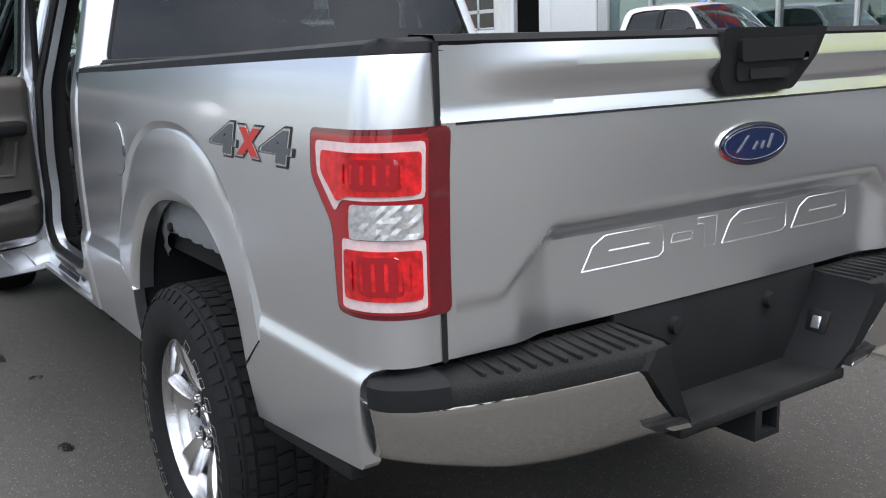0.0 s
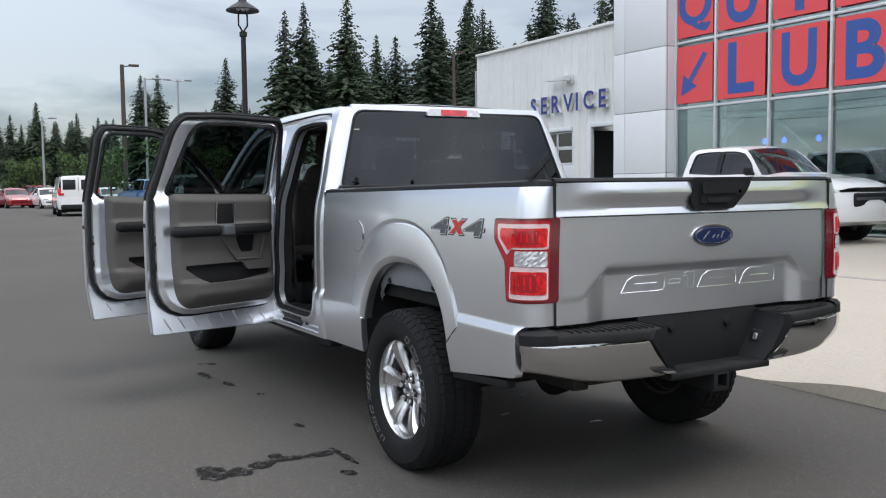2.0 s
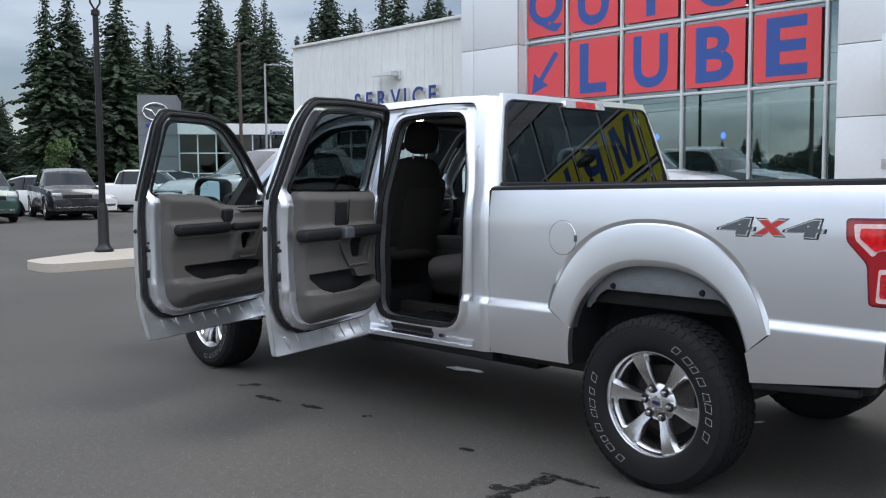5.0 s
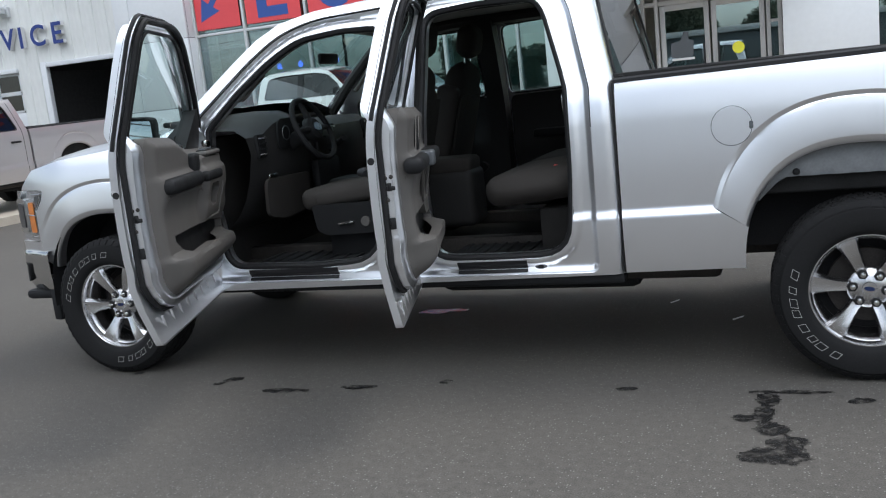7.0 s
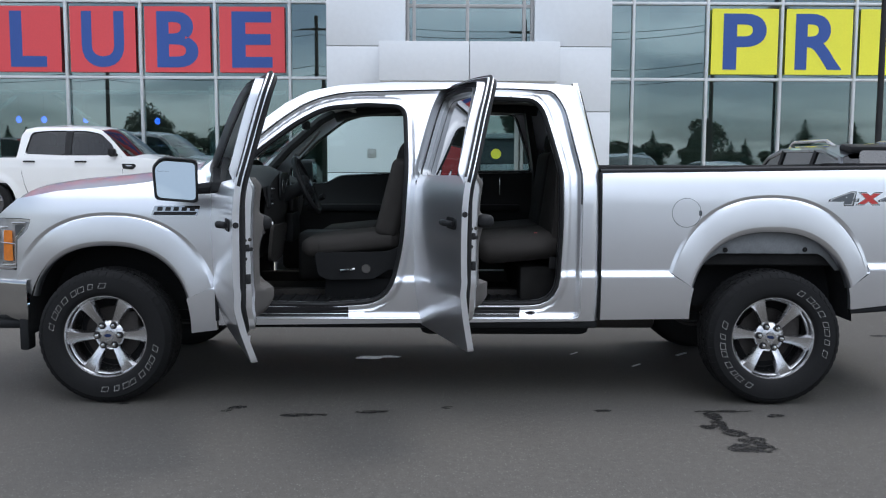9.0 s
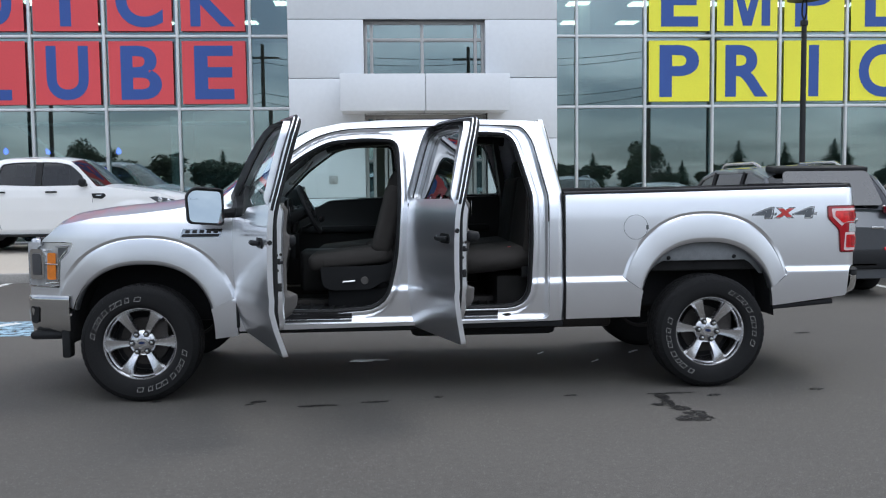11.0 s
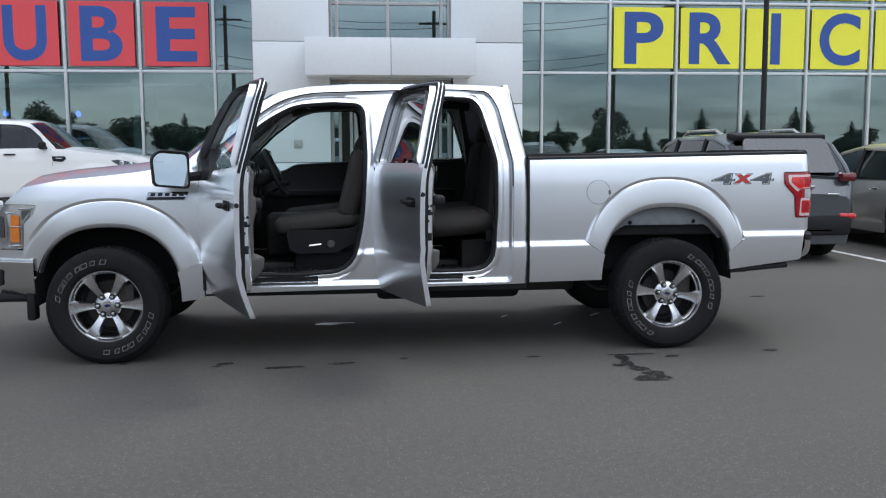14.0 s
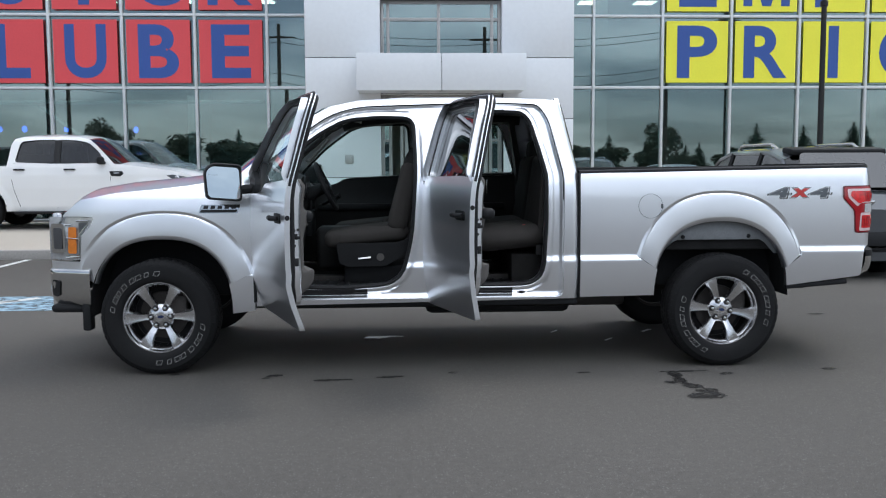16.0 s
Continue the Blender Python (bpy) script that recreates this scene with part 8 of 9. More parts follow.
def car(kind, paint, label, place, group="", detail=False, glassm=None):
    """A car with its nose towards -x before it is placed."""
    L, W, low, top, rw = CAR_KINDS[kind]
    T = thing("van" if kind == "van" else ("pickup_truck" if kind == "truck" else "car"), label, "van" if kind == "van" else ("pickup truck" if kind == "truck" else "car"), group)
    hw = W / 2
    n = 64 if detail else 34
    xs = sorted(set([p[0] for p in low] + list(np.linspace(0, 1, n))))
    axf, axr = 0.185, 0.815 if kind != "truck" else 0.80
    ar = rw * 1.22 / L

    def zlow(u):
        zb = 0.24 if kind not in ("truck", "van") else 0.36
        for ax in (axf, axr):
            d = abs(u - ax)
            if d < ar:
                zb = max(zb, rw + (rw * 1.2) * math.sqrt(max(0.0, 1 - (d / ar) ** 2)))
        return zb

    def plan(u):
        e = max(0.0, (0.10 - u) / 0.10, (u - 0.93) / 0.07)
        return hw * (1 - 0.16 * e * e)
    rings = []
    for u in xs:
        zt = interp(u, [p[0] for p in low], [p[1] for p in low])
        zb = min(zlow(u), zt - 0.05)
        w = plan(u)
        x = (u - 0.5) * L
        zm = max(zb + 0.02, min(0.62, zt - 0.12))
        half = [(w * 0.93, zb), (w * 0.985, max(zb + 0.01, zb + (zm - zb) * 0.5)), (w, zm), (w * 0.985, max(zm + 0.005, zt - 0.12)), (w * 0.955, zt - 0.03), (w * 0.90, zt), (w * 0.5, zt + 0.035), (0, zt + 0.045)]
        rings.append([(x, -a, b) for a, b in half] + [(x, a, b) for a, b in reversed(half[:-1])])
    body = Mesh()
    body.loft(rings, closed=False, cap=False)
    for rg in (rings[0], rings[-1]):
        body.add(rg, [tuple(range(len(rg)))])
    body.ob("body", paint, T, angle=32)
    # glasshouse
    gx = [p[0] for p in top]
    us = sorted(set(gx + list(np.linspace(gx[0], gx[-1], 40 if detail else 18))))
    rings = []
    zbelt = lambda u: interp(u, [p[0] for p in low], [p[1] for p in low])
    for u in us:
        zr = interp(u, gx, [p[1] for p in top])
        x = (u - 0.5) * L
        zb = zbelt(u) - 0.01
        t = max(0.0, (zr - zb)) / 0.55
        wb, wt = plan(u) * 0.935, plan(u) * (0.935 - 0.19 * min(1.0, t))
        rings.append([(x, -wb, zb), (x, -wt, max(zb, zr - 0.05)), (x, -wt * 0.86, zr), (x, 0, zr + 0.03), (x, wt * 0.86, zr), (x, wt, max(zb, zr - 0.05)), (x, wb, zb)])
    gm = Mesh()
    gm.loft(rings, closed=False, cap=False)
    gm.ob("window_glass", glassm or DARKG, T, "dark window glass", angle=30)
    ins = Mesh()
    ins.loft([[(p[0] * 0.97, p[1] * 0.95, p[2] - 0.04) for p in r] for r in rings], closed=False, cap=False)
    ins.ob("cabin_lining", LINER, T)
    # roof skin
    rf = [i for i, u in enumerate(us) if interp(u, gx, [p[1] for p in top]) > max(p[1] for p in top) - 0.13]
    rm_ = Mesh()
    rm_.loft([[(rings[i][k][0], rings[i][k][1] * 1.005, rings[i][k][2] + 0.008) for k in (1, 2, 3, 4, 5)] for i in rf], closed=False, cap=False)
    rm_.ob("roof_skin", paint, T)
    # pillars
    mids = [0.52, 0.74] if kind in ("suv", "hatch") else ([0.56] if kind != "van" else [0.30, 0.5, 0.75])
    for s in (0, 6):
        o1 = 1 if s == 0 else 5
        Mesh().tube([Vector(rings[i][o1]) + Vector((0, 0, 0.0)) for i in range(len(us))], 0.03, 6).ob("roof_rail", paint, T)
        for um in mids:
            i = min(range(len(us)), key=lambda k: abs(us[k] - um))
            Mesh().tube([Vector(rings[i][s]), Vector(rings[i][o1])], 0.035, 6).ob("pillar", SEALR if kind != "van" else paint, T)
    if kind == "van":
        for s in (-1, 1):
            Mesh().prism([(-0.02 * L, 1.24), (0.47 * L, 1.24), (0.46 * L, 1.98), (-0.02 * L, 1.98)], lambda a, b, d: (a, s * (hw * (0.945 - 0.19 * max(0, (b - 1.24)) / 0.78 * 0.62) + d), b), 0.0, 0.02).ob("side_panel", paint, T)
        for y0, y1 in ((-0.80, -0.06), (0.06, 0.80)):
            Mesh().box((L / 2 + 0.005 - 0.02, (y0 + y1) / 2, 1.60), (0.04, y1 - y0 - 0.14, 0.50), 0.008).ob("rear_pane", DECALK, T)
        for y0 in (-0.41, 0.41):
            Mesh().box((L / 2 - 0.03, y0, 1.30), (0.05, 0.80, 1.40), 0.02).ob("rear_door", paint, T)
        for s in (-1, 1):
            Mesh().box((L / 2 - 0.01, s * 0.90, 1.25), (0.05, 0.13, 0.36), 0.02).ob("tail_lamp", LENSR, T, "red tail lamp")
    # lamps and bumpers
    zt1, zt0 = zbelt(0.99), zbelt(0.02)
    for s in (-1, 1):
        Mesh().box((L / 2 - (0.07 if kind != "suv" else 0.13), s * (hw * 0.80), zt1 + (0.16 if kind == "suv" else -0.13)), (0.16 if kind != "suv" else 0.26, 0.26 if kind != "suv" else 0.20, 0.14 if kind != "suv" else 0.11), 0.03).ob("tail_lamp", LENSR if kind != "suv" else LENSD, T, "red tail lamp")
        Mesh().box((-L / 2 + 0.13, s * (hw * 0.70), zt0 - 0.07), (0.22, 0.34, 0.13), 0.03).ob("headlamp", LENSW, T)
        Mesh().box(((gx[1] - 0.5) * L - 0.12, s * (hw + 0.06), zbelt(0.35) + 0.06), (0.14, 0.18, 0.12), 0.04).ob("door_mirror", paint if kind != "truck" else PLASTIC, T)
        for ax in (axf, axr):
            small_wheel(T, (ax - 0.5) * L, s * (hw - 0.12), rw, s)
            Mesh().box(((ax - 0.5) * L, s * (hw - 0.30), rw + 0.1), (rw * 2.5, 0.35, rw * 1.6), 0.05).ob("wheel_well", LINER, T)
        if detail:
            for xx in (-0.08, 0.16):
                Mesh().box((xx * L, s * (hw * 0.985), zbelt(0.5) - 0.13), (0.2, 0.05, 0.035), 0.012).ob("door_handle", CHROME, T)
            for xx in (-0.21, 0.02, 0.24):
                Mesh().tube([(xx * L, s * (hw * 0.998), z) for z in (0.36, 0.60)] + [(xx * L, s * hw * 0.957, zbelt(0.5) - 0.02)], 0.006, 5).ob("shut_line", SEALR, T)
    Mesh().box((L / 2 - 0.06, 0, 0.48), (0.22, W * 0.84, 0.26), 0.06).ob("rear_bumper", PLASTIC, T)
    Mesh().box((-L / 2 + 0.10, 0, 0.45), (0.2, W * 0.80, 0.22), 0.06).ob("front_bumper", PLASTIC if kind != "truck" else CHROME, T)
    Mesh().box((-L / 2 + 0.045, 0, zt0 - 0.16), (0.08, W * 0.5, 0.16), 0.02).ob("grille", LINER, T)
    Mesh().box((0, 0, 0.35), (L * 0.85, W * 0.8, 0.25), 0.03).ob("underbody", LINER, T)
    if kind == "suv" and detail:
        Mesh().box((L * 0.375, 0, 1.625), (0.34, 1.24, 0.085), 0.03, Matrix.Rotation(0.10, 3, "Y")).ob("spoiler", PLASTIC, T, "black roof spoiler")
        for s in (-1, 1):
            Mesh().tube([(-0.02 * L, s * 0.56, 1.66), (0.02 * L, s * 0.57, 1.73), (0.24 * L, s * 0.57, 1.73), (0.29 * L, s * 0.56, 1.65)], 0.022, 8).ob("roof_bar", BADGEW, T, "silver roof bar")
        Mesh().prism(rounded([(-0.64, 1.16), (0.64, 1.16), (0.56, 1.60), (-0.56, 1.60)], 0.06), lambda a, b, d: (L / 2 - 0.045 - (b - 1.1) * 0.62 + d, a, b), 0.0, 0.012).ob("rear_pane", BLACKP, T, "dark rear glass")
        Mesh().box((L / 2 - 0.03, 0, 0.98), (0.05, 0.55, 0.05), 0.015).ob("gate_handle", CHROME, T)
        Mesh().box((L / 2 - 0.0, 0.52, 0.88), (0.03, 0.16, 0.03), 0.006).ob("badge_bar", CHROME, T)
        Mesh().box((L / 2 + 0.035, 0, 0.42), (0.03, 1.0, 0.04), 0.01).ob("bumper_strip", CHROME, T)
        for s in (-1, 1):
            Mesh().box((L / 2 - 0.02, s * 0.72, 0.60), (0.10, 0.22, 0.07), 0.02).ob("reflector", LENSR, T)
    T.matrix_basis = place
    return T


def utility_pickup(place):
    """A white mid-size double-cab pickup with a raked screen; nose towards -x before it is placed."""
    T = thing("pickup_truck", "white mid-size double-cab pickup truck parked before the glazing", "pickup truck")
    axf, axr, rw = -1.78, 1.44, 0.385
    ftop = [(-2.62, 0.95), (-2.50, 1.04), (-2.20, 1.125), (-1.70, 1.195), (-1.22, 1.25)]

    def half(x, z):
        w = interp(z, [0.30, 0.45, 0.80, 1.05, 1.20, 1.28, 1.70, 1.78, 1.815], [0.87, 0.905, 0.925, 0.92, 0.90, 0.875, 0.735, 0.67, 0.58])
        w += 0.022 * sum(smooth(0.62, 0.50, math.hypot(x - ax, z - 0.39)) for ax in (axf, axr))
        e = max(0.0, (-2.05 - x) / 0.63)
        return w - 0.24 * e * e - 0.03 * max(0.0, (x - 2.45) / 0.23) ** 2

    cab_top = [(-1.08, 1.255), (-0.98, 1.365), (-0.72, 1.63), (-0.58, 1.735), (-0.35, 1.792), (0.20, 1.812), (0.66, 1.792), (0.82, 1.745), (0.88, 1.64), (0.935, 1.235)]
    arches = [arch(ax, 0.40, 0.475, 0.475, 2.1, 0.36, 0.36, 20) for ax in (axf, axr)]
    low = [(-2.66, 0.45)] + arches[0] + arches[1] + [(2.66, 0.52)]
    bed = [(2.68, 0.60), (2.68, 1.225), (0.965, 1.225)]
    outline = low + bed + [(0.935, 1.235)] + list(reversed(cab_top)) + list(reversed(ftop))
    fwin = rounded([(-0.90, 1.285), (-0.79, 1.475), (-0.58, 1.665), (-0.34, 1.712), (-0.055, 1.722), (-0.045, 1.275)], [0.03, 0.05, 0.08, 0.06, 0.03, 0.03])
    rwin = rounded([(0.045, 1.275), (0.045, 1.722), (0.40, 1.718), (0.70, 1.685), (0.785, 1.305)], [0.03, 0.03, 0.05, 0.08, 0.05])
    skin = Mesh().sheet(grid(-2.70, 2.70, 0.024), grid(0.33, 1.80, 0.024), lambda x, z: (x, -half(x, z), z), outline, [fwin, rwin], lip=inboard(0.04))
    both("body_side", skin, WHITEP, T)
    for s in (-1, 1):
        for nm, q in (("front_side_window", fwin), ("rear_side_window", rwin)):
            Mesh().sheet(grid(-0.95, 0.80, 0.04), grid(1.25, 1.75, 0.04), lambda x, z: (x, s * (half(x, z) - 0.012), z), inset(q, -0.01)).ob(nm, DARKG, T, "dark side glass", angle=60)
            Mesh().tube([(x, s * (half(x, z) + 0.001), z) for x, z in q], 0.008, 6, True).ob("window_seal", SEALR, T)
        Mesh().sheet(grid(-0.06, 0.06, 0.03), grid(1.27, 1.725, 0.025), lambda a, b: (a, s * (half(a, b) + 0.004), b), lip=inboard(0.012)).ob("centre_pillar", SEALR, T)
        Mesh().box((-0.86, s * 0.985, 1.325), (0.13, 0.17, 0.155), 0.05).ob("door_mirror", PLASTIC, T, "black door mirror")
        Mesh().tube([(-0.90, s * 0.87, 1.28), (-0.87, s * 0.95, 1.29)], 0.03, 8).ob("mirror_arm", PLASTIC, T)
        for xx in (-0.25, 0.70):
            h = Mesh().tube([(xx - 0.10, s * (half(xx, 1.16) + 0.004), 1.155), (xx - 0.07, s * (half(xx, 1.16) + 0.034), 1.157), (xx + 0.08, s * (half(xx, 1.16) + 0.034), 1.157), (xx + 0.10, s * (half(xx, 1.16) + 0.004), 1.155)], 0.016, 8)
            h.ob("door_handle", PLASTIC, T)
        vent = rounded([(-1.20, 1.015), (-1.03, 1.03), (-1.00, 1.12), (-1.24, 1.12), (-1.27, 1.07)], 0.015)
        vo = Mesh().prism(vent, lambda a, b, d: (a, s * (half(a, b) + d), b), -0.004, 0.010, 0.004).ob("wing_vent", PLASTIC, T, "black wing vent")
        Mesh().prism([(-1.19, 1.075), (-1.08, 1.075), (-1.08, 1.092), (-1.19, 1.092)], lambda a, b, d: (a, s * (half(a, b) + d), b), 0.008, 0.014).ob("vent_bar", BADGEW, vo)
        for line in ([(-1.02, 0.42), (-1.02, 1.0), (-0.985, 1.25)], [(0.0, 0.42), (0.0, 1.27)], [(0.955, 0.45), (0.955, 1.23)], [(0.80, 1.28), (0.84, 0.95), (0.80, 0.75), (0.70, 0.45)]):
            pts = [(x, s * (half(x, z) - 0.0005), z) for x, z in line]
            Mesh().tube(pts, 0.005, 5).ob("shut_line", SEALR, T)
        Mesh().box((-0.15, s * 0.90, 0.335), (1.9, 0.16, 0.05), 0.02).ob("side_step", PLASTIC, T, "black side step")
        for ax in (axf, axr):
            small_wheel(T, ax, s * 0.80, rw, s, 0.25)
            hs = Mesh()
            aw = arch(ax, 0.40, 0.49, 0.49, 2.1, 0.34, 0.34, 14)
            hs.loft([[(x, s * 0.90, z) for x, z in aw], [(x, s * 0.50, z) for x, z in aw]], closed=False, cap=False)
            hs.ob("wheel_housing", LINER, T)
        lampo = rounded([(-2.58, 0.86), (-2.24, 0.93), (-2.08, 1.035), (-2.20, 1.05), (-2.50, 0.99), (-2.60, 0.93)], 0.015)
        hl = Mesh().sheet(grid(-2.64, -2.04, 0.03), grid(0.84, 1.07, 0.02), lambda x, z: (x, s * (half(x, z) + 0.004), z), lampo).ob("headlamp", DGREYP, T, "smoked clear headlamp")
        for xx, zz in ((-2.42, 0.955), (-2.27, 0.985)):
            Mesh().revolve([(0.0, 0.012), (0.03, 0.016), (0.045, 0.006), (0.048, 0.0)], lambda a, b, h: (xx + a, s * (half(xx, zz) + 0.004 + h), zz + b), 16).ob("lamp_reflector", LENSC, hl)
        tl = Mesh().sheet(grid(2.52, 2.69, 0.03), grid(0.86, 1.20, 0.03), lambda x, z: (x, s * (half(x, z) + 0.005), z), rounded([(2.56, 0.87), (2.68, 0.87), (2.68, 1.19), (2.58, 1.19)], 0.02), lip=inboard(0.02)).ob("tail_lamp", LENSR, T, "red tail lamp")
        Mesh().box((2.655, s * 0.80, 1.03), (0.06, 0.10, 0.32), 0.02).ob("lamp_back", LENSD, tl)
        for k, mt in ((0, DECALR), (1, DECALG)):
            Mesh().box((2.22 + 0.15 * k, s * 0.925, 1.14), (0.12, 0.006, 0.055), 0.002).ob("decal_bar", mt, T)
    # bonnet, screen, roof, back window, load bed
    rings = []
    for x in grid(-2.60, -1.16, 0.08):
        zt = interp(x, [p[0] for p in ftop], [p[1] for p in ftop]) - 0.004
        w = half(x, zt)
        rings.append([(x - 0.16 * (1 - q * q) * smooth(-1.9, -2.6, x) - 0.22 * (1 - q * q) * smooth(-1.6, -1.16, x), q * w, zt + 0.055 * (1 - abs(q) ** 2.5) + 0.012 * (smooth(0.4, 0.5, abs(q)) - smooth(0.7, 0.85, abs(q)))) for q in np.linspace(-1, 1, 17)])
    Mesh().loft(rings, closed=False, cap=False).ob("bonnet", WHITEP, T)
    rings = []
    for (x, z), bow in zip(((-1.10, 1.25), (-0.98, 1.365), (-0.72, 1.63), (-0.575, 1.74)), (0.34, 0.28, 0.18, 0.13)):
        w = half(x, z) - 0.015
        rings.append([(x - bow * (1 - q * q), q * w, z + 0.045 * (1 - q * q) * smooth(1.3, 1.7, z)) for q in np.linspace(-1, 1, 13)])
    Mesh().loft(rings, closed=False, cap=False).ob("windscreen", DARKG, T, "dark raked windscreen", angle=60)
    Mesh().box((-1.16, 0, 1.215), (0.36, 1.62, 0.03), 0.01).ob("cowl", PLASTIC, T)
    rings = []
    for x in grid(-0.60, 0.86, 0.07):
        zt = interp(x, [p[0] for p in cab_top], [p[1] for p in cab_top]) - 0.004
        w = half(x, zt)
        rings.append([(x - 0.12 * (1 - q * q) * smooth(-0.2, -0.6, x), q * w, zt + 0.05 * (1 - abs(q) ** 2.2)) for q in np.linspace(-1, 1, 17)])
    Mesh().loft(rings, closed=False, cap=False).ob("roof_skin", WHITEP, T)
    Mesh().loft([[(0.945, y, 1.24) for y in grid(-0.87, 0.87, 0.2)], [(0.84, y * 0.82, 1.76) for y in grid(-0.87, 0.87, 0.2)]], closed=False, cap=False).ob("back_window", DARKG, T, "dark back window")
    Mesh().box((1.80, 0, 0.70), (1.72, 1.62, 0.04)).box((0.98, 0, 0.95), (0.03, 1.7, 0.52)).ob("load_bed", PLASTD, T)
    Mesh().box((2.655, 0, 0.93), (0.05, 1.50, 0.58), 0.015).ob("tailgate", WHITEP, T)
    Mesh().box((2.74, 0, 0.50), (0.20, 1.66, 0.16), 0.03).ob("rear_bumper", CHROME, T)
    nose = Mesh()
    nose.loft([[(-2.60 - 0.17 * (1 - (y / 0.85) ** 2), y, 0.93), (-2.66 - 0.17 * (1 - (y / 0.85) ** 2), y, 0.78), (-2.70 - 0.16 * (1 - (y / 0.85) ** 2), y, 0.60), (-2.66 - 0.14 * (1 - (y / 0.85) ** 2), y, 0.42), (-2.5, y, 0.34)] for y in grid(-0.84, 0.84, 0.12)], closed=False, cap=False)
    nose.ob("front_bumper", WHITEP, T)
    gr = Mesh().box((-2.79, 0, 0.80), (0.06, 1.05, 0.24), 0.03).ob("grille", LINER, T, "black grille with a grey bar")
    Mesh().box((-2.825, 0, 0.82), (0.03, 1.0, 0.05), 0.01).ob("grille_bar", ALLOYD, gr)
    Mesh().box((0, 0, 0.45), (4.9, 1.2, 0.28), 0.04).ob("underbody", LINER, T)
    Mesh().box((-0.1, 0, 1.02), (1.6, 1.50, 0.40), 0.05).ob("cabin_lining", LINER, T)
    for y in (-0.38, 0.38):
        soft = Mesh().box((-0.05, y, 1.30), (0.14, 0.46, 0.44), 0.06).box((-0.03, y, 1.56), (0.10, 0.24, 0.16), 0.04)
        soft.ob("seat", CLOTHD, T)
    Mesh().box((0.62, 0, 1.28), (0.16, 1.3, 0.36), 0.06).ob("rear_seat", CLOTHD, T)
    T.matrix_basis = place
    return T


utility_pickup(pose(-6.86, 11.35, 0.285, 0, 0, 180))
car("hatch", BLACKP, "black car standing inside the showroom behind the glass", pose(-6.0, 15.6, 0.32, 0, 0, 176))
for x, y in ((-10.0, 15.4), (-9.4, 15.4), (-8.4, 15.4), (-6.9, 16.0)):
    bl = thing("blue_lamp", "small lit blue lamp inside the showroom", "lamp", "blue lamps in the showroom", at=(x, y, 2.42))
    Mesh().tube([(0, 0, 0.10), (0, 0, 4.0)], 0.006, 6).ob("cord", POST, bl)
    Mesh().revolve([(0.0, -0.07), (0.05, -0.05), (0.065, 0.0), (0.05, 0.06), (0.0, 0.10)], lambda a, b, h: (a, b, h), 16).ob("shade", LAMPB, bl, "lit blue shade")
car("suv", DGREYP, "dark grey crossover parked nose towards the showroom", pose(5.35, 6.05, 0, 0, 0, -90), detail=True)
car("hatch", GREYLP, "warm grey hatchback parked nose towards the showroom", pose(8.25, 6.0, 0, 0, 0, -90), detail=True)
FARG = "parked vehicles in the far lot"
car("van", WHITEP, "white panel van with dark rear panes in the far lot", pose(-45.5, 3.6, 0, 0, 0, -3), FARG)
for kind, paint, lab, x, y, a in (
    ("truck", BLUEP, "blue pickup truck parked in the far lot", -50.0, 8.55, 14), ("truck", GREENP, "dark green pickup truck parked in the far lot", -31.2, 6.3, 172), ("truck", BLACKP, "black pickup truck parked in the far lot", -31.5, 9.6, 168),
    ("sedan", REDP, "red car parked in the far lot", -68.7, 2.4, 186), ("sedan", WHITEP, "white car parked in the far lot", -65.5, 4.4, 186), ("sedan", GREYP, "dark car parked in the far lot", -72, 0.6, 190), ("suv", WHITEP, "white car parked in the far lot", -74, -2.0, 190), ("suv", GREYLP, "grey car parked in the far lot", -70, 7.2, 190),
    ("sedan", WHITEP, "white car parked in the far lot", -59.0, 7.6, 186), ("suv", REDP, "red car parked in the far lot", -76, 5.0, 200), ("suv", BLACKP, "black car parked in the far lot", -64, -3.5, 190), ("truck", WHITEP, "white pickup truck parked in the far lot", -35.0, 14.6, 205), ("truck", BLACKP, "black pickup truck parked in the far lot", -38.5, 17.5, 25),
    ("truck", WHITEP, "white pickup truck parked in the far lot", -44.0, 21.0, 25), ("suv", WHITEP, "white car parked in the far lot", -33.5, 10.2, 205), ("suv", BLACKP, "black car parked in the far lot", -41, 13.0, 205), ("truck", GREYP, "grey pickup truck parked in the far lot", -51.0, 11.0, 200), ("suv", BLUEP, "blue car parked in the far lot", -56, 14.5, 200),
    ("suv", GREYLP, "grey car parked in the far lot", -68.0, -5.5, 195), ("sedan", GREYP, "dark car parked in the far lot", -48, 16.5, 200), ("sedan", WHITEP, "white car parked in the far lot", -80, 1.5, 190), ("suv", GREYP, "dark car parked in the far lot", -84, -4.0, 190), ("truck", GREYP, "grey pickup truck parked in the far lot", -58, 19.5, 210)):
    car(kind, paint, lab, pose(x, y, 0, 0, 0, a), FARG)

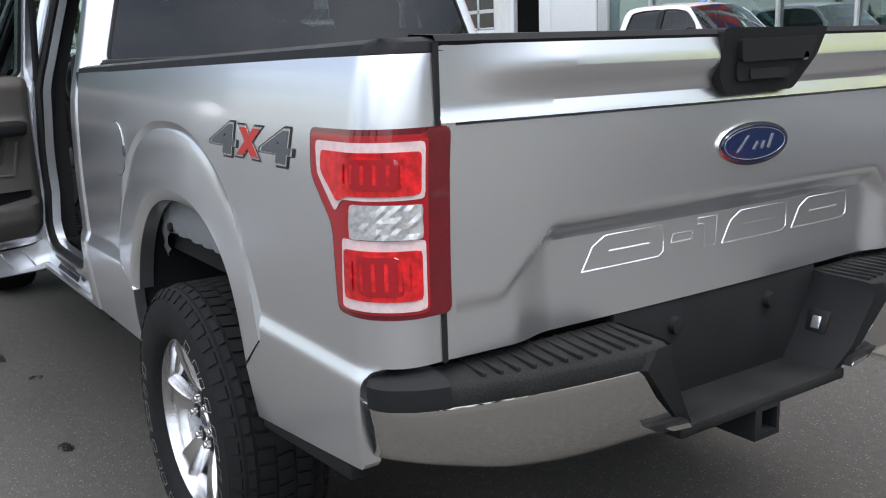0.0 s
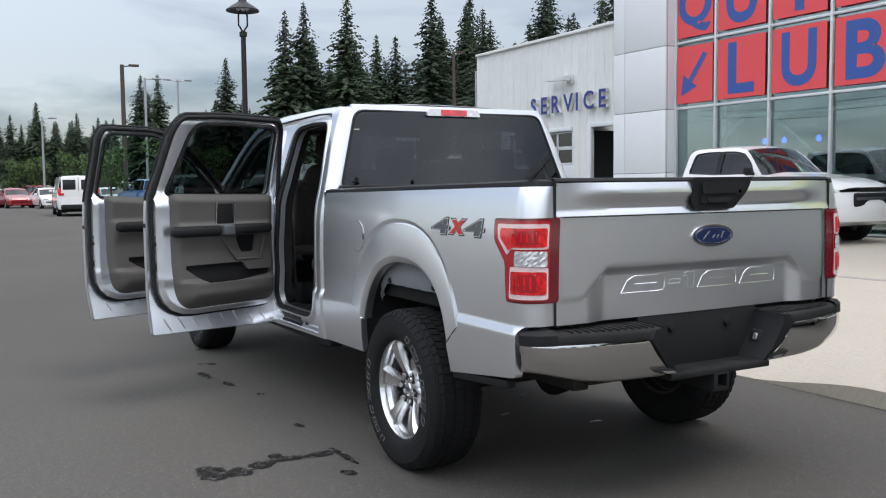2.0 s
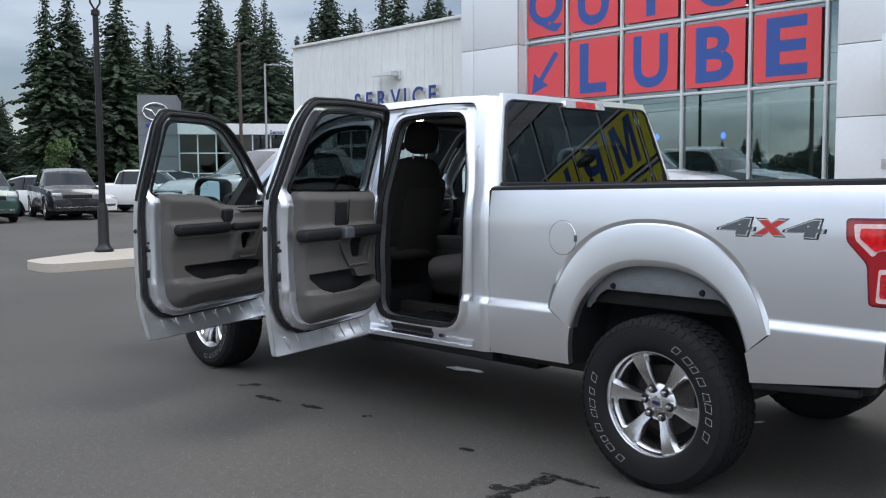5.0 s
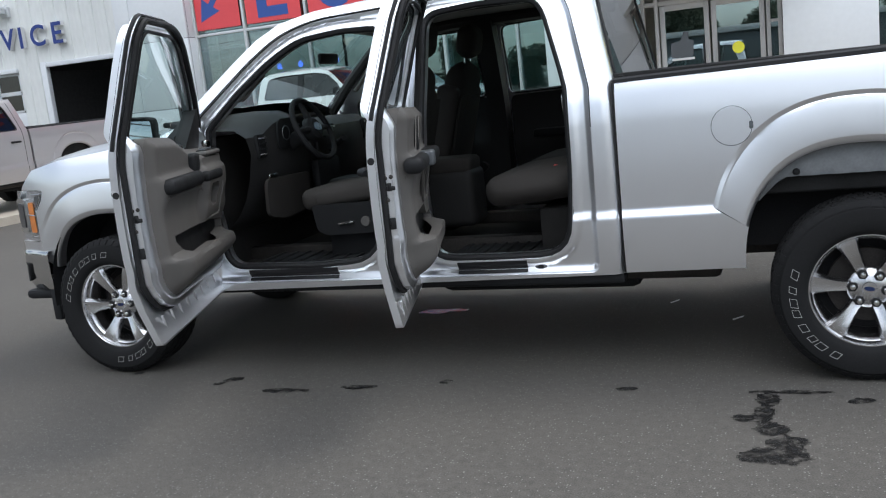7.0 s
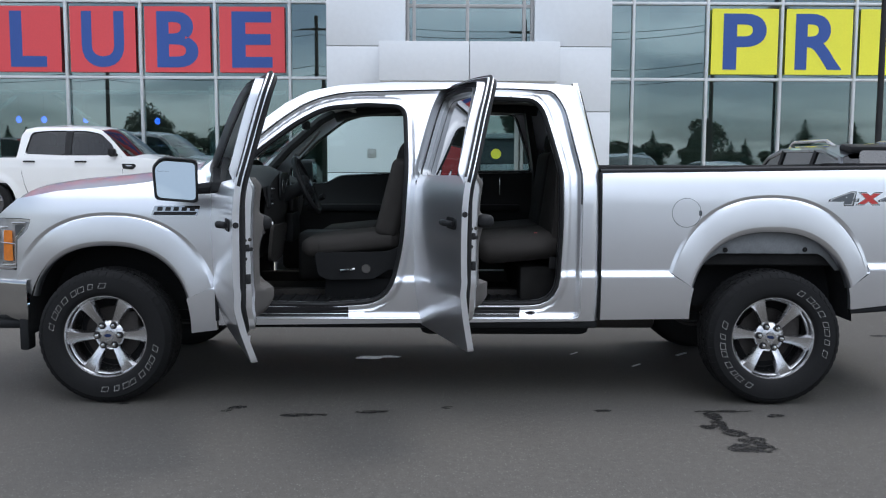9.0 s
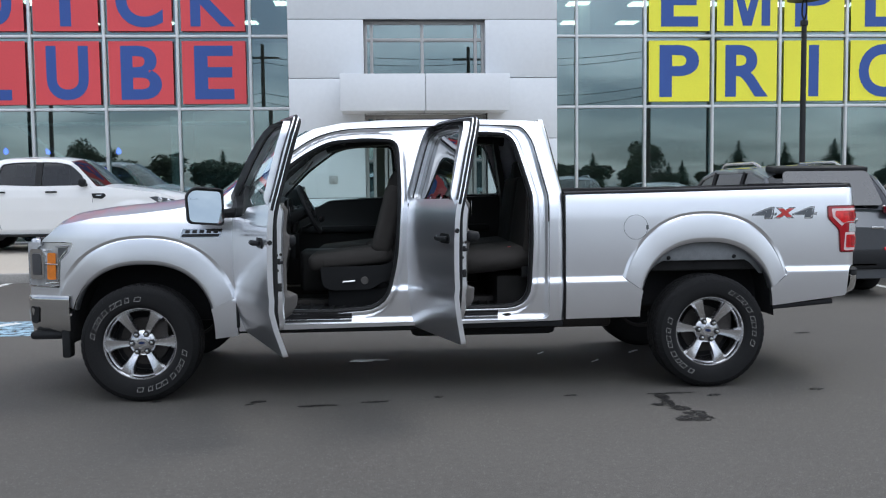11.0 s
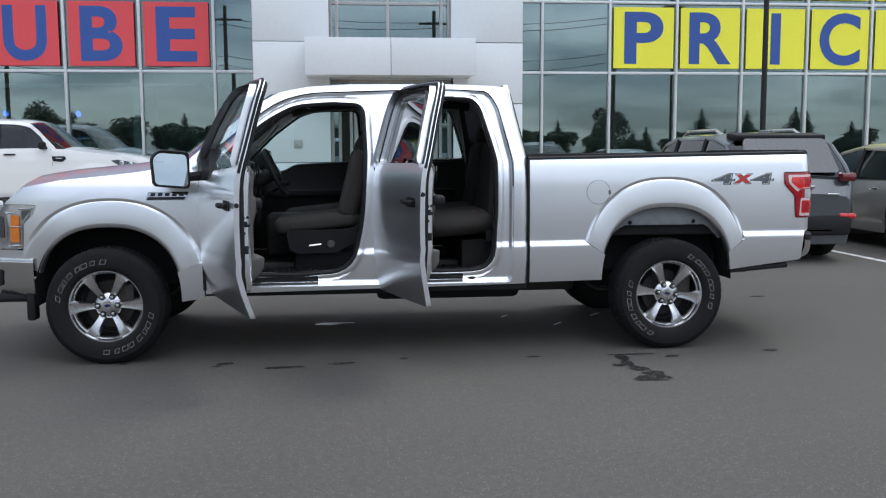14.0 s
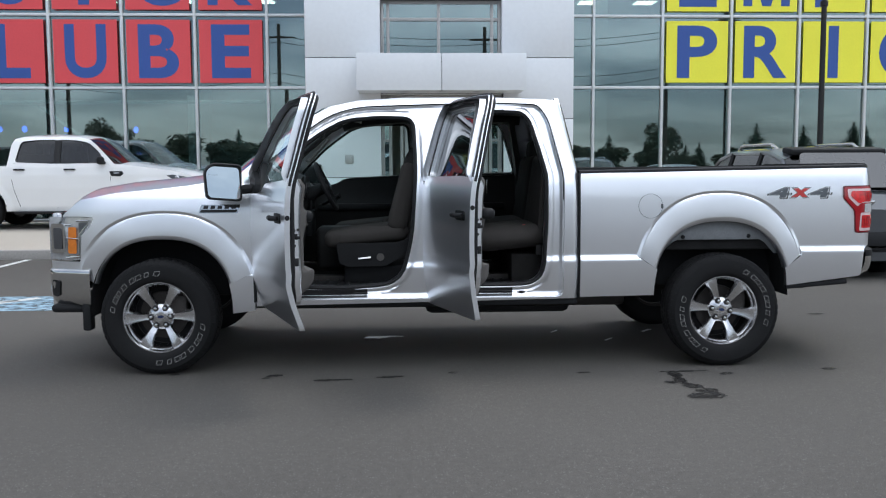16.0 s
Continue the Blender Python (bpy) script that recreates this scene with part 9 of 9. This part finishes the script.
# ---- lamp posts and poles ----
def street_lamp(x, y, z0, label):
    t = thing("street_lamp", label, "street lamp", "black lamp posts", at=(x, y, z0))
    Mesh().revolve([(0.0, 0.0), (0.17, 0.0), (0.17, 0.05), (0.12, 0.10), (0.10, 0.16), (0.095, 0.75), (0.075, 0.85), (0.062, 0.90)], lambda a, b, h: (a, b, h), 24).ob("base", POST, t)
    Mesh().tube([(0, 0, 0.85), (0, 0, 4.35)], [0.06, 0.05], 16).ob("pole", POST, t)
    Mesh().revolve([(0.05, 0), (0.075, 0.02), (0.075, 0.10), (0.05, 0.12)], lambda a, b, h: (a, b, 4.28 + h), 20).ob("collar", POST, t)
    for s in (-1, 1):
        Mesh().tube([(0, 0, 4.38), (0, s * 0.09, 4.52), (0, s * 0.09, 4.72), (0, s * 0.02, 4.86)], 0.018, 8).ob("yoke_arm", POST, t)
    Mesh().revolve([(0.02, 0.10), (0.06, 0.08), (0.09, 0.0), (0.25, -0.10), (0.33, -0.16), (0.33, -0.185), (0.24, -0.16), (0.0, -0.12)], lambda a, b, h: (a, b, 4.98 + h), 32).ob("shade", POST, t, "bell-shaped black shade")
    Mesh().revolve([(0.0, -0.05), (0.12, -0.03), (0.14, 0.0)], lambda a, b, h: (a, b, 4.85 + h), 20).ob("lens", LENSW, t)
    return t


street_lamp(-12.03, 2.62, WALK_Z, "black lamp post with a bell shade on the island")
street_lamp(8.1, 10.5, 0.28, "black lamp post with a bell shade on the pavement")


def pole(x, y, h, mat, label, arm=1.2, r=0.09, both_ways=False, turn=0.0):
    t = thing("light_pole", label, "light pole", "tall poles in the far lot", at=(x, y, 0))
    Mesh().tube([(0, 0, 0), (0, 0, h)], [r, r * 0.75], 10).ob("pole", mat, t)
    c, s = math.cos(turn), math.sin(turn)
    for k in ((-1, 1) if both_ways else (1,)):
        Mesh().tube([(0, 0, h - 0.12), (k * arm * s, k * arm * c, h - 0.02)], 0.04, 6).ob("arm", mat, t)
        Mesh().box((k * arm * s, k * arm * c, h - 0.02), (0.34, 0.6, 0.13), 0.03, Matrix.Rotation(-turn, 3, "Z")).ob("lamp_head", mat, t)
    return t


pole(-52.93, 7.59, 9.0, WOODP, "tall brown lamp pole in the far lot", 0.7, 0.16)
pole(-58.55, 10.07, 8.9, POSTG, "grey lamp pole in the far lot", 0.8, 0.1)
pole(-71.7, 15.39, 10.4, POSTG, "grey lamp pole in the far lot", 0.9, 0.1, True)
pole(-73.5, 4.97, 7.1, POSTG, "grey lamp pole in the far lot", 0.8, 0.1)
pole(-61.0, 36.0, 12.6, WOODP, "tall brown lamp pole in the far lot", 0.7, 0.16)
pole(-55.0, 34.5, 10.2, POSTG, "grey lamp pole in the far lot", 0.9, 0.1)
pole(-95.0, 1.0, 8.0, POSTG, "grey lamp pole in the far lot", 0.9, 0.1, True)
for x, y in ((-24, -34), (-8.0, -30), (6.0, -36), (19.0, -31)):
    t = thing("utility_pole", "tall wooden utility pole across the road", "utility pole", "utility poles across the road", at=(x, y, 0))
    Mesh().tube([(0, 0, 0), (0, 0, 11.5)], [0.17, 0.12], 10).ob("pole", WOODP, t)
    Mesh().box((0, 0, 10.6), (2.2, 0.12, 0.12), 0.01).ob("crossarm", WOODP, t)
for k, z in enumerate((10.7, 10.3, 8.2, 7.6)):
    pts = []
    ps = [(-60, -37), (-24, -34), (-8, -30), (6, -36), (19, -31), (60, -36)]
    for (xa, ya), (xb, yb) in zip(ps, ps[1:]):
        for i in range(10):
            f = i / 10
            pts.append((xa + (xb - xa) * f, ya + (yb - ya) * f, z - 0.9 * 4 * f * (1 - f) * (0.4 + 0.1 * k)))
    solid("power_line", Mesh().tube(pts, 0.022, 5), POST, "sagging black power line", "cable", "power lines across the road")

# ---- neighbouring dealership ----
nb = thing("far_showroom", "low white showroom with a grey entrance block and dark glass", "building")
dirx = Vector((5.6, 9.2, 0)).normalized()
out_ = Vector((dirx.y, -dirx.x, 0))
org = Vector((-65.2, 33.04, 0))


def fb(u, v, z):
    """u along the front, v towards the viewer."""
    p = org + dirx * u + out_ * v
    return (p.x, p.y, z)


def fbox(u0, u1, v0, v1, z0, z1):
    return Mesh().add([fb(u0, v1, z0), fb(u1, v1, z0), fb(u1, v0, z0), fb(u0, v0, z0), fb(u0, v1, z1), fb(u1, v1, z1), fb(u1, v0, z1), fb(u0, v0, z1)], [(0, 1, 5, 4), (1, 2, 6, 5), (2, 3, 7, 6), (3, 0, 4, 7), (4, 5, 6, 7), (3, 2, 1, 0)])


fbox(-3.5, -0.4, -6, 0.6, 0, 8.4).ob("entrance_block", SHOPGR, nb, angle=0)
for i in range(4):
    fbox(-3.5, -0.4, 0.6, 0.63, 1.7 * i + 1.68, 1.7 * i + 1.72).ob("panel_joint", CLADJ, nb, angle=0)
fbox(-0.4, 24, -14, 0.5, 5.2, 6.1).ob("roof_band", SHOPW, nb, angle=0)
fbox(-0.4, 24, -14, -13.8, 0, 5.2).ob("back_wall", SHOPGR, nb, angle=0)
fbox(-0.4, 24, -0.05, 0.0, 0.2, 5.2).ob("glass_front", DARKG, nb, "dark showroom glass", angle=0)
for i in range(17):
    fbox(-0.4 + i * 1.5, -0.28 + i * 1.5, 0.0, 0.1, 0, 5.2).ob("mullion", ALU, nb, angle=0)
for z in (1.9, 3.6):
    fbox(-0.4, 24, 0.0, 0.09, z, z + 0.1).ob("transom", ALU, nb, angle=0)
fbox(-2.9, -1.3, 0.6, 0.68, 5.75, 6.0).ob("blue_sign_bar", LETTB, nb, angle=0)
ring = [Vector(fb(-2.1 + 0.95 * math.cos(a), 0.7, 7.0 + 0.68 * math.sin(a))) for a in np.linspace(0, 2 * math.pi, 28, endpoint=False)]
Mesh().tube(ring, 0.10, 6, True).ob("emblem_ring", CHROME, nb, "bright oval emblem ring")
Mesh().tube([fb(-2.9, 0.7, 7.25), fb(-2.4, 0.7, 7.15), fb(-2.1, 0.7, 6.7), fb(-1.8, 0.7, 7.15), fb(-1.3, 0.7, 7.25)], 0.09, 6).ob("emblem_wing", CHROME, nb)
vs, fs, gw, gh = glyph("Service Drive-Thru", 0.5, 0.06, 0.006)
k = 3.55 / gw
Mesh().add([fb(8.9 + p[0] * k, 0.56 - p[1] * 0.5, 5.40 + p[2] * k) for p in vs], fs).ob("sign_lettering", LETTB, nb, "dark blue drive-through sign lettering", angle=0)
lw_ = thing("far_shed", "long low white shed beyond the far lot", "building")
Mesh().box((-140, 0, 1.6), (12, 90, 3.2), 0.05).ob("wall", SHOPW, lw_)
Mesh().box((-140, 0, 3.3), (12.6, 90.6, 0.3), 0.05).ob("roof", SHOPGR, lw_)
lw2 = thing("road_building", "low brown shop across the road", "building")
Mesh().box((3.0, -62, 1.9), (22, 9, 3.8), 0.05).ob("wall", SHOPGR, lw2)
Mesh().box((3.0, -62, 4.0), (22.8, 9.8, 0.5), 0.05).ob("roof", SHOPW, lw2)

# ---- trees ----
def fir_mesh(seed, h=20.0):
    rnd = random.Random(seed)
    tr = Mesh()
    lean = rnd.uniform(-0.2, 0.2)
    tr.tube([(0, 0, 0), (lean * 0.3, 0, h * 0.4), (lean, 0, h * 0.8), (lean, 0, h)], [0.34, 0.26, 0.12, 0.02], 7)
    v, f = [], []
    base = rnd.uniform(0.08, 0.2) * h
    z = base
    rmax = h * rnd.uniform(0.18, 0.225)
    while z < h * 0.99:
        k = (z - base) / (h - base)
        rr = min(0.38 * (h - z) ** 0.93, rmax * (1 - 0.35 * k)) * (0.84 + 0.16 * math.sin(3.1 * k * 9 + seed)) + 0.10
        n = max(4, int(5 + 8 * (1 - k)))
        a0 = rnd.uniform(0, 6.28)
        for i in range(n):
            if rnd.random() < 0.10:
                continue
            a = a0 + 2 * math.pi * i / n + rnd.uniform(-0.3, 0.3)
            ln = rr * rnd.choice((0.5, 0.75, 0.9, 1.0, 1.12, 1.25)) * (1 + 0.18 * math.sin(2 * a + seed))
            droop = rnd.uniform(0.18, 0.42) * (1 - 0.7 * k)
            ca, sa = math.cos(a), math.sin(a)
            m_ = max(2, int(ln / 0.27))
            for j in range(m_):
                t = (j + rnd.uniform(0.2, 0.9)) / m_
                px, py = lean * k + ca * ln * t, sa * ln * t
                pz = z - droop * ln * t * t + rnd.uniform(-0.12, 0.12)
                sz = (0.38 + 0.30 * (1 - t)) * min(1.0, 0.30 + 1.1 * (1 - k)) * rnd.uniform(0.6, 1.4)
                # a drooping spray: two crossed kite-shaped leaves of needles
                for tw in (rnd.uniform(0.9, 1.5), rnd.uniform(-1.5, -0.9)):
                    o = len(v)
                    ux, uy = math.cos(a + tw), math.sin(a + tw)
                    v += [(px - ca * sz * 0.3, py - sa * sz * 0.3, pz + 0.05), (px + ux * sz * 0.62, py + uy * sz * 0.62, pz - sz * rnd.uniform(0.2, 0.55)), (px + ca * sz * 0.9, py + sa * sz * 0.9, pz - sz * rnd.uniform(0.25, 0.6)), (px + ca * sz * 0.25 - ux * sz * 0.1, py + sa * sz * 0.25 - uy * sz * 0.1, pz - sz * 0.75)]
                    f += [(o, o + 1, o + 2), (o, o + 2, o + 3)]
        z += rnd.uniform(0.20, 0.42) * (1.15 - 0.55 * k)
    cr = Mesh().add(v, f)
    return tr, cr


def leafy_mesh(seed, h=5.0, spread=1.6, size=0.16, count=900):
    rnd = random.Random(seed)
    tr = Mesh()
    tr.tube([(0, 0, 0), (0.05, 0, h * 0.35), (0, 0.05, h * 0.7)], [0.02 * h, 0.015 * h, 0.006 * h], 7)
    for i in range(6):
        a = i * 1.05 + rnd.random()
        tr.tube([(0, 0, h * (0.25 + 0.07 * i)), (math.cos(a) * spread * 0.55, math.sin(a) * spread * 0.55, h * (0.45 + 0.07 * i))], [0.010 * h, 0.003 * h], 5)
    v, f = [], []
    lobes = [(rnd.uniform(-0.6, 0.6) * spread, rnd.uniform(-0.6, 0.6) * spread, h * rnd.uniform(0.42, 0.9), spread * rnd.uniform(0.3, 0.55)) for _ in range(11)]
    for i in range(count):
        lx, ly, lz, lr = rnd.choice(lobes)
        d = Vector((rnd.gauss(0, 1), rnd.gauss(0, 1), rnd.gauss(0, 1))).normalized() * lr * rnd.uniform(0.55, 1.05)
        p = Vector((lx, ly, lz)) + d
        n = Vector((rnd.gauss(0, 1), rnd.gauss(0, 1), rnd.gauss(0, 1))).normalized()
        a = n.orthogonal().normalized() * size * rnd.uniform(0.6, 1.3)
        b = n.cross(a) * 0.7
        o = len(v)
        v += [p - a, p + b, p + a, p - b]
        f += [(o, o + 1, o + 2, o + 3)]
    return tr, Mesh().add(v, f)


def tree_kind(builder, seeds, leaf, name, label, category, group):
    made = []
    for i, sd in enumerate(seeds):
        tr, cr = builder(sd)
        t = thing(name, label, category, group)
        tr.ob("trunk", BARK, t)
        cr.ob("crown", leaf if i % 3 else (FIRB if leaf is FIR else leaf), t, angle=0)
        made.append([t, False])
    return made


firs = tree_kind(fir_mesh, [3, 11, 24, 38, 52, 67], FIR, "fir_tree", "tall dark green fir tree", "tree", "firs behind the lots")
rt = random.Random(5)
used = [0]


def plant(kinds, x, y, h, ref, wide=1.0):
    k = kinds[used[0] % len(kinds)]
    used[0] += 1
    sc = h / ref
    m = pose(x, y, 0, 0, 0, rt.uniform(0, 360))
    if not k[1]:
        k[1] = True
        k[0].matrix_basis = m @ Matrix.Diagonal((sc * 1.05 * wide, sc * 1.05 * wide, sc, 1))
    else:
        k2 = copy_thing(k[0], m)
        k2.scale = (sc * wide * rt.uniform(0.92, 1.15), sc * wide * rt.uniform(0.92, 1.15), sc)


for x, y, h in ((-83.3, 29.0, 19.3), (-82.7, 30.9, 20.2), (-84.5, 32.6, 17.0), (-80.9, 34.9, 21.0), (-82.5, 36.6, 16.5), (-87.8, 43.9, 18.5), (-85.5, 40.5, 18.0), (-77.1, 42.7, 21.5), (-78.5, 44.6, 19.5), (-79.6, 48.4, 21.0), (-82.0, 46.5, 18.0), (-86.8, 53.5, 24.0), (-84.0, 51.0, 21.5), (-74.5, 56.0, 22.8), (-76.0, 59.5, 20.0), (-72.0, 61.0, 22.5), (-67.5, 65.2, 21.0), (-64.0, 68.0, 22.0), (-60.0, 70.0, 20.0), (-70.0, 63.5, 19.5),
        (-101.8, 18.3, 14.4), (-101.4, 20.1, 14.4), (-104.0, 19.5, 12.5), (-107, 26.0, 10.0), (-105, 29.0, 11.0), (-104, 31.5, 10.5), (-123.6, 6.2, 11.1), (-123.3, 9.3, 12.7), (-123.1, 11.4, 10.2), (-122.8, 14.2, 11.4), (-124.5, 7.6, 9.8), (-125.0, 16.5, 10.0), (-121.5, 12.8, 9.0), (-132, 19.3, 11.2), (-95.0, 25.1, 11.3), (-94.6, 26.5, 11.5), (-94.2, 27.8, 11.2), (-96.0, 23.6, 9.5), (-97, 29.5, 10.5), (-133.2, 10.2, 13.0), (-130, 12.5, 10.5), (-135, 5.5, 11.0), (-140, 2.5, 10.0), (-138, 15.5, 11.5), (-131, 18.0, 11.5), (-128, -2.0, 9.5), (-136, -6.5, 11.0), (-140, -12, 12.0), (-132, -16, 11.0), (-138, 21.0, 9.5), (-120, 23.5, 9.5), (-122, 27, 10.5), (-118, 30.0, 12.0)):
    plant(firs, x, y, h, 20.0)
for i in range(70):
    a = i / 69
    plant(firs, -94 + 46 * a + rt.uniform(-6, 4), 32 + 50 * a + rt.uniform(-8, 10), rt.uniform(12, 18.5) + 6 * smooth(0.35, 0.55, a), 20.0)
for i in range(44):
    plant(firs, -150 + rt.uniform(-12, 12), -55 + 110 * i / 43, rt.uniform(8, 12.5), 20.0)
rounds = tree_kind(lambda s: leafy_mesh(s, 9.0, 3.2, 0.15, 7000), [7, 19], LEAFD, "broadleaf_tree", "broad leafy green tree across the road", "tree", "leafy trees across the road")
for x, y, h in ((9.0, -62.0, 9.5), (-5.5, -60.0, 9.0), (-30.0, -60, 7.0), (26.0, -58, 6.5), (1.5, -66, 7.0)):
    plant(rounds, x, y, h, 9.0)
wood = tree_kind(lambda s: leafy_mesh(s, 9.0, 3.0, 0.24, 3400), [13, 29, 41], LEAFD, "roadside_tree", "dense dark green tree across the road", "tree", "dark trees across the road")
for i in range(64):
    plant(wood, -80 + 160 * i / 63 + rt.uniform(-2, 2), -95 + rt.uniform(-14, 10), rt.uniform(3.0, 4.6) + (1.5 if 14 < i < 25 else 0), 9.0, 1.7)
for i in range(46):
    plant(firs, -75 + 150 * i / 45 + rt.uniform(-3, 3), -96 + rt.uniform(-12, 8), rt.uniform(4.0, 7.5), 20.0, 1.5)
for i in range(24):
    plant(wood, -146 + rt.uniform(-6, 4), -50 + 100 * i / 23, rt.uniform(7, 10.5), 9.0)
young = tree_kind(lambda s: leafy_mesh(s, 4.0, 1.15, 0.085, 1100), [4, 9], LEAF, "young_tree", "young bright green tree in the far lot", "tree", "young trees in the far lot")
for x, y, h in ((-51.1, 6.4, 3.9), (-60.2, 7.4, 4.2), (-55.2, 5.9, 3.6), (-66.0, 6.2, 4.6), (-57.0, 11.0, 5.0), (-78.6, 4.8, 4.6), (-78.7, 3.3, 3.9), (-51.9, 12.3, 4.3), (-60.0, 15.5, 4.4), (-83.0, 0.5, 4.2), (-57.5, 20.0, 4.4)):
    plant(young, x, y, h, 4.0)
for k in (firs, rounds, wood, young):
    assert all(q[1] for q in k)
# unseen tree row, added to close off the bright horizon in reflections
for i in range(26):
    plant(firs if i % 3 else wood, 82 + rt.uniform(-8, 8), -62 + 124 * i / 25, rt.uniform(9, 14) if i % 3 else rt.uniform(5, 7), 20.0 if i % 3 else 9.0)
for i in range(12):
    plant(firs, 44 + rt.uniform(0, 13), 16 + 32 * i / 11 + rt.uniform(-2, 2), rt.uniform(20, 25), 20.0)
rr = random.Random(3)
for i in range(26):
    x, y, r = -39.5 + rr.uniform(-2.6, 2.6), 5.6 + rr.uniform(-0.6, 1.6), rr.uniform(0.12, 0.30)
    bm = bmesh.new()
    bmesh.ops.create_icosphere(bm, subdivisions=2, radius=r)
    for q in bm.verts:
        q.co *= 1 + 0.25 * noise.noise(q.co * 4 + Vector((i, 0, 0)))
        q.co.z *= 0.7
    solid("boulder", Mesh().take(bm, Matrix.Translation((x, y, WALK_Z + r * 0.4))), KERBM, "grey boulder on the planted island", "rock", "boulders on the island")
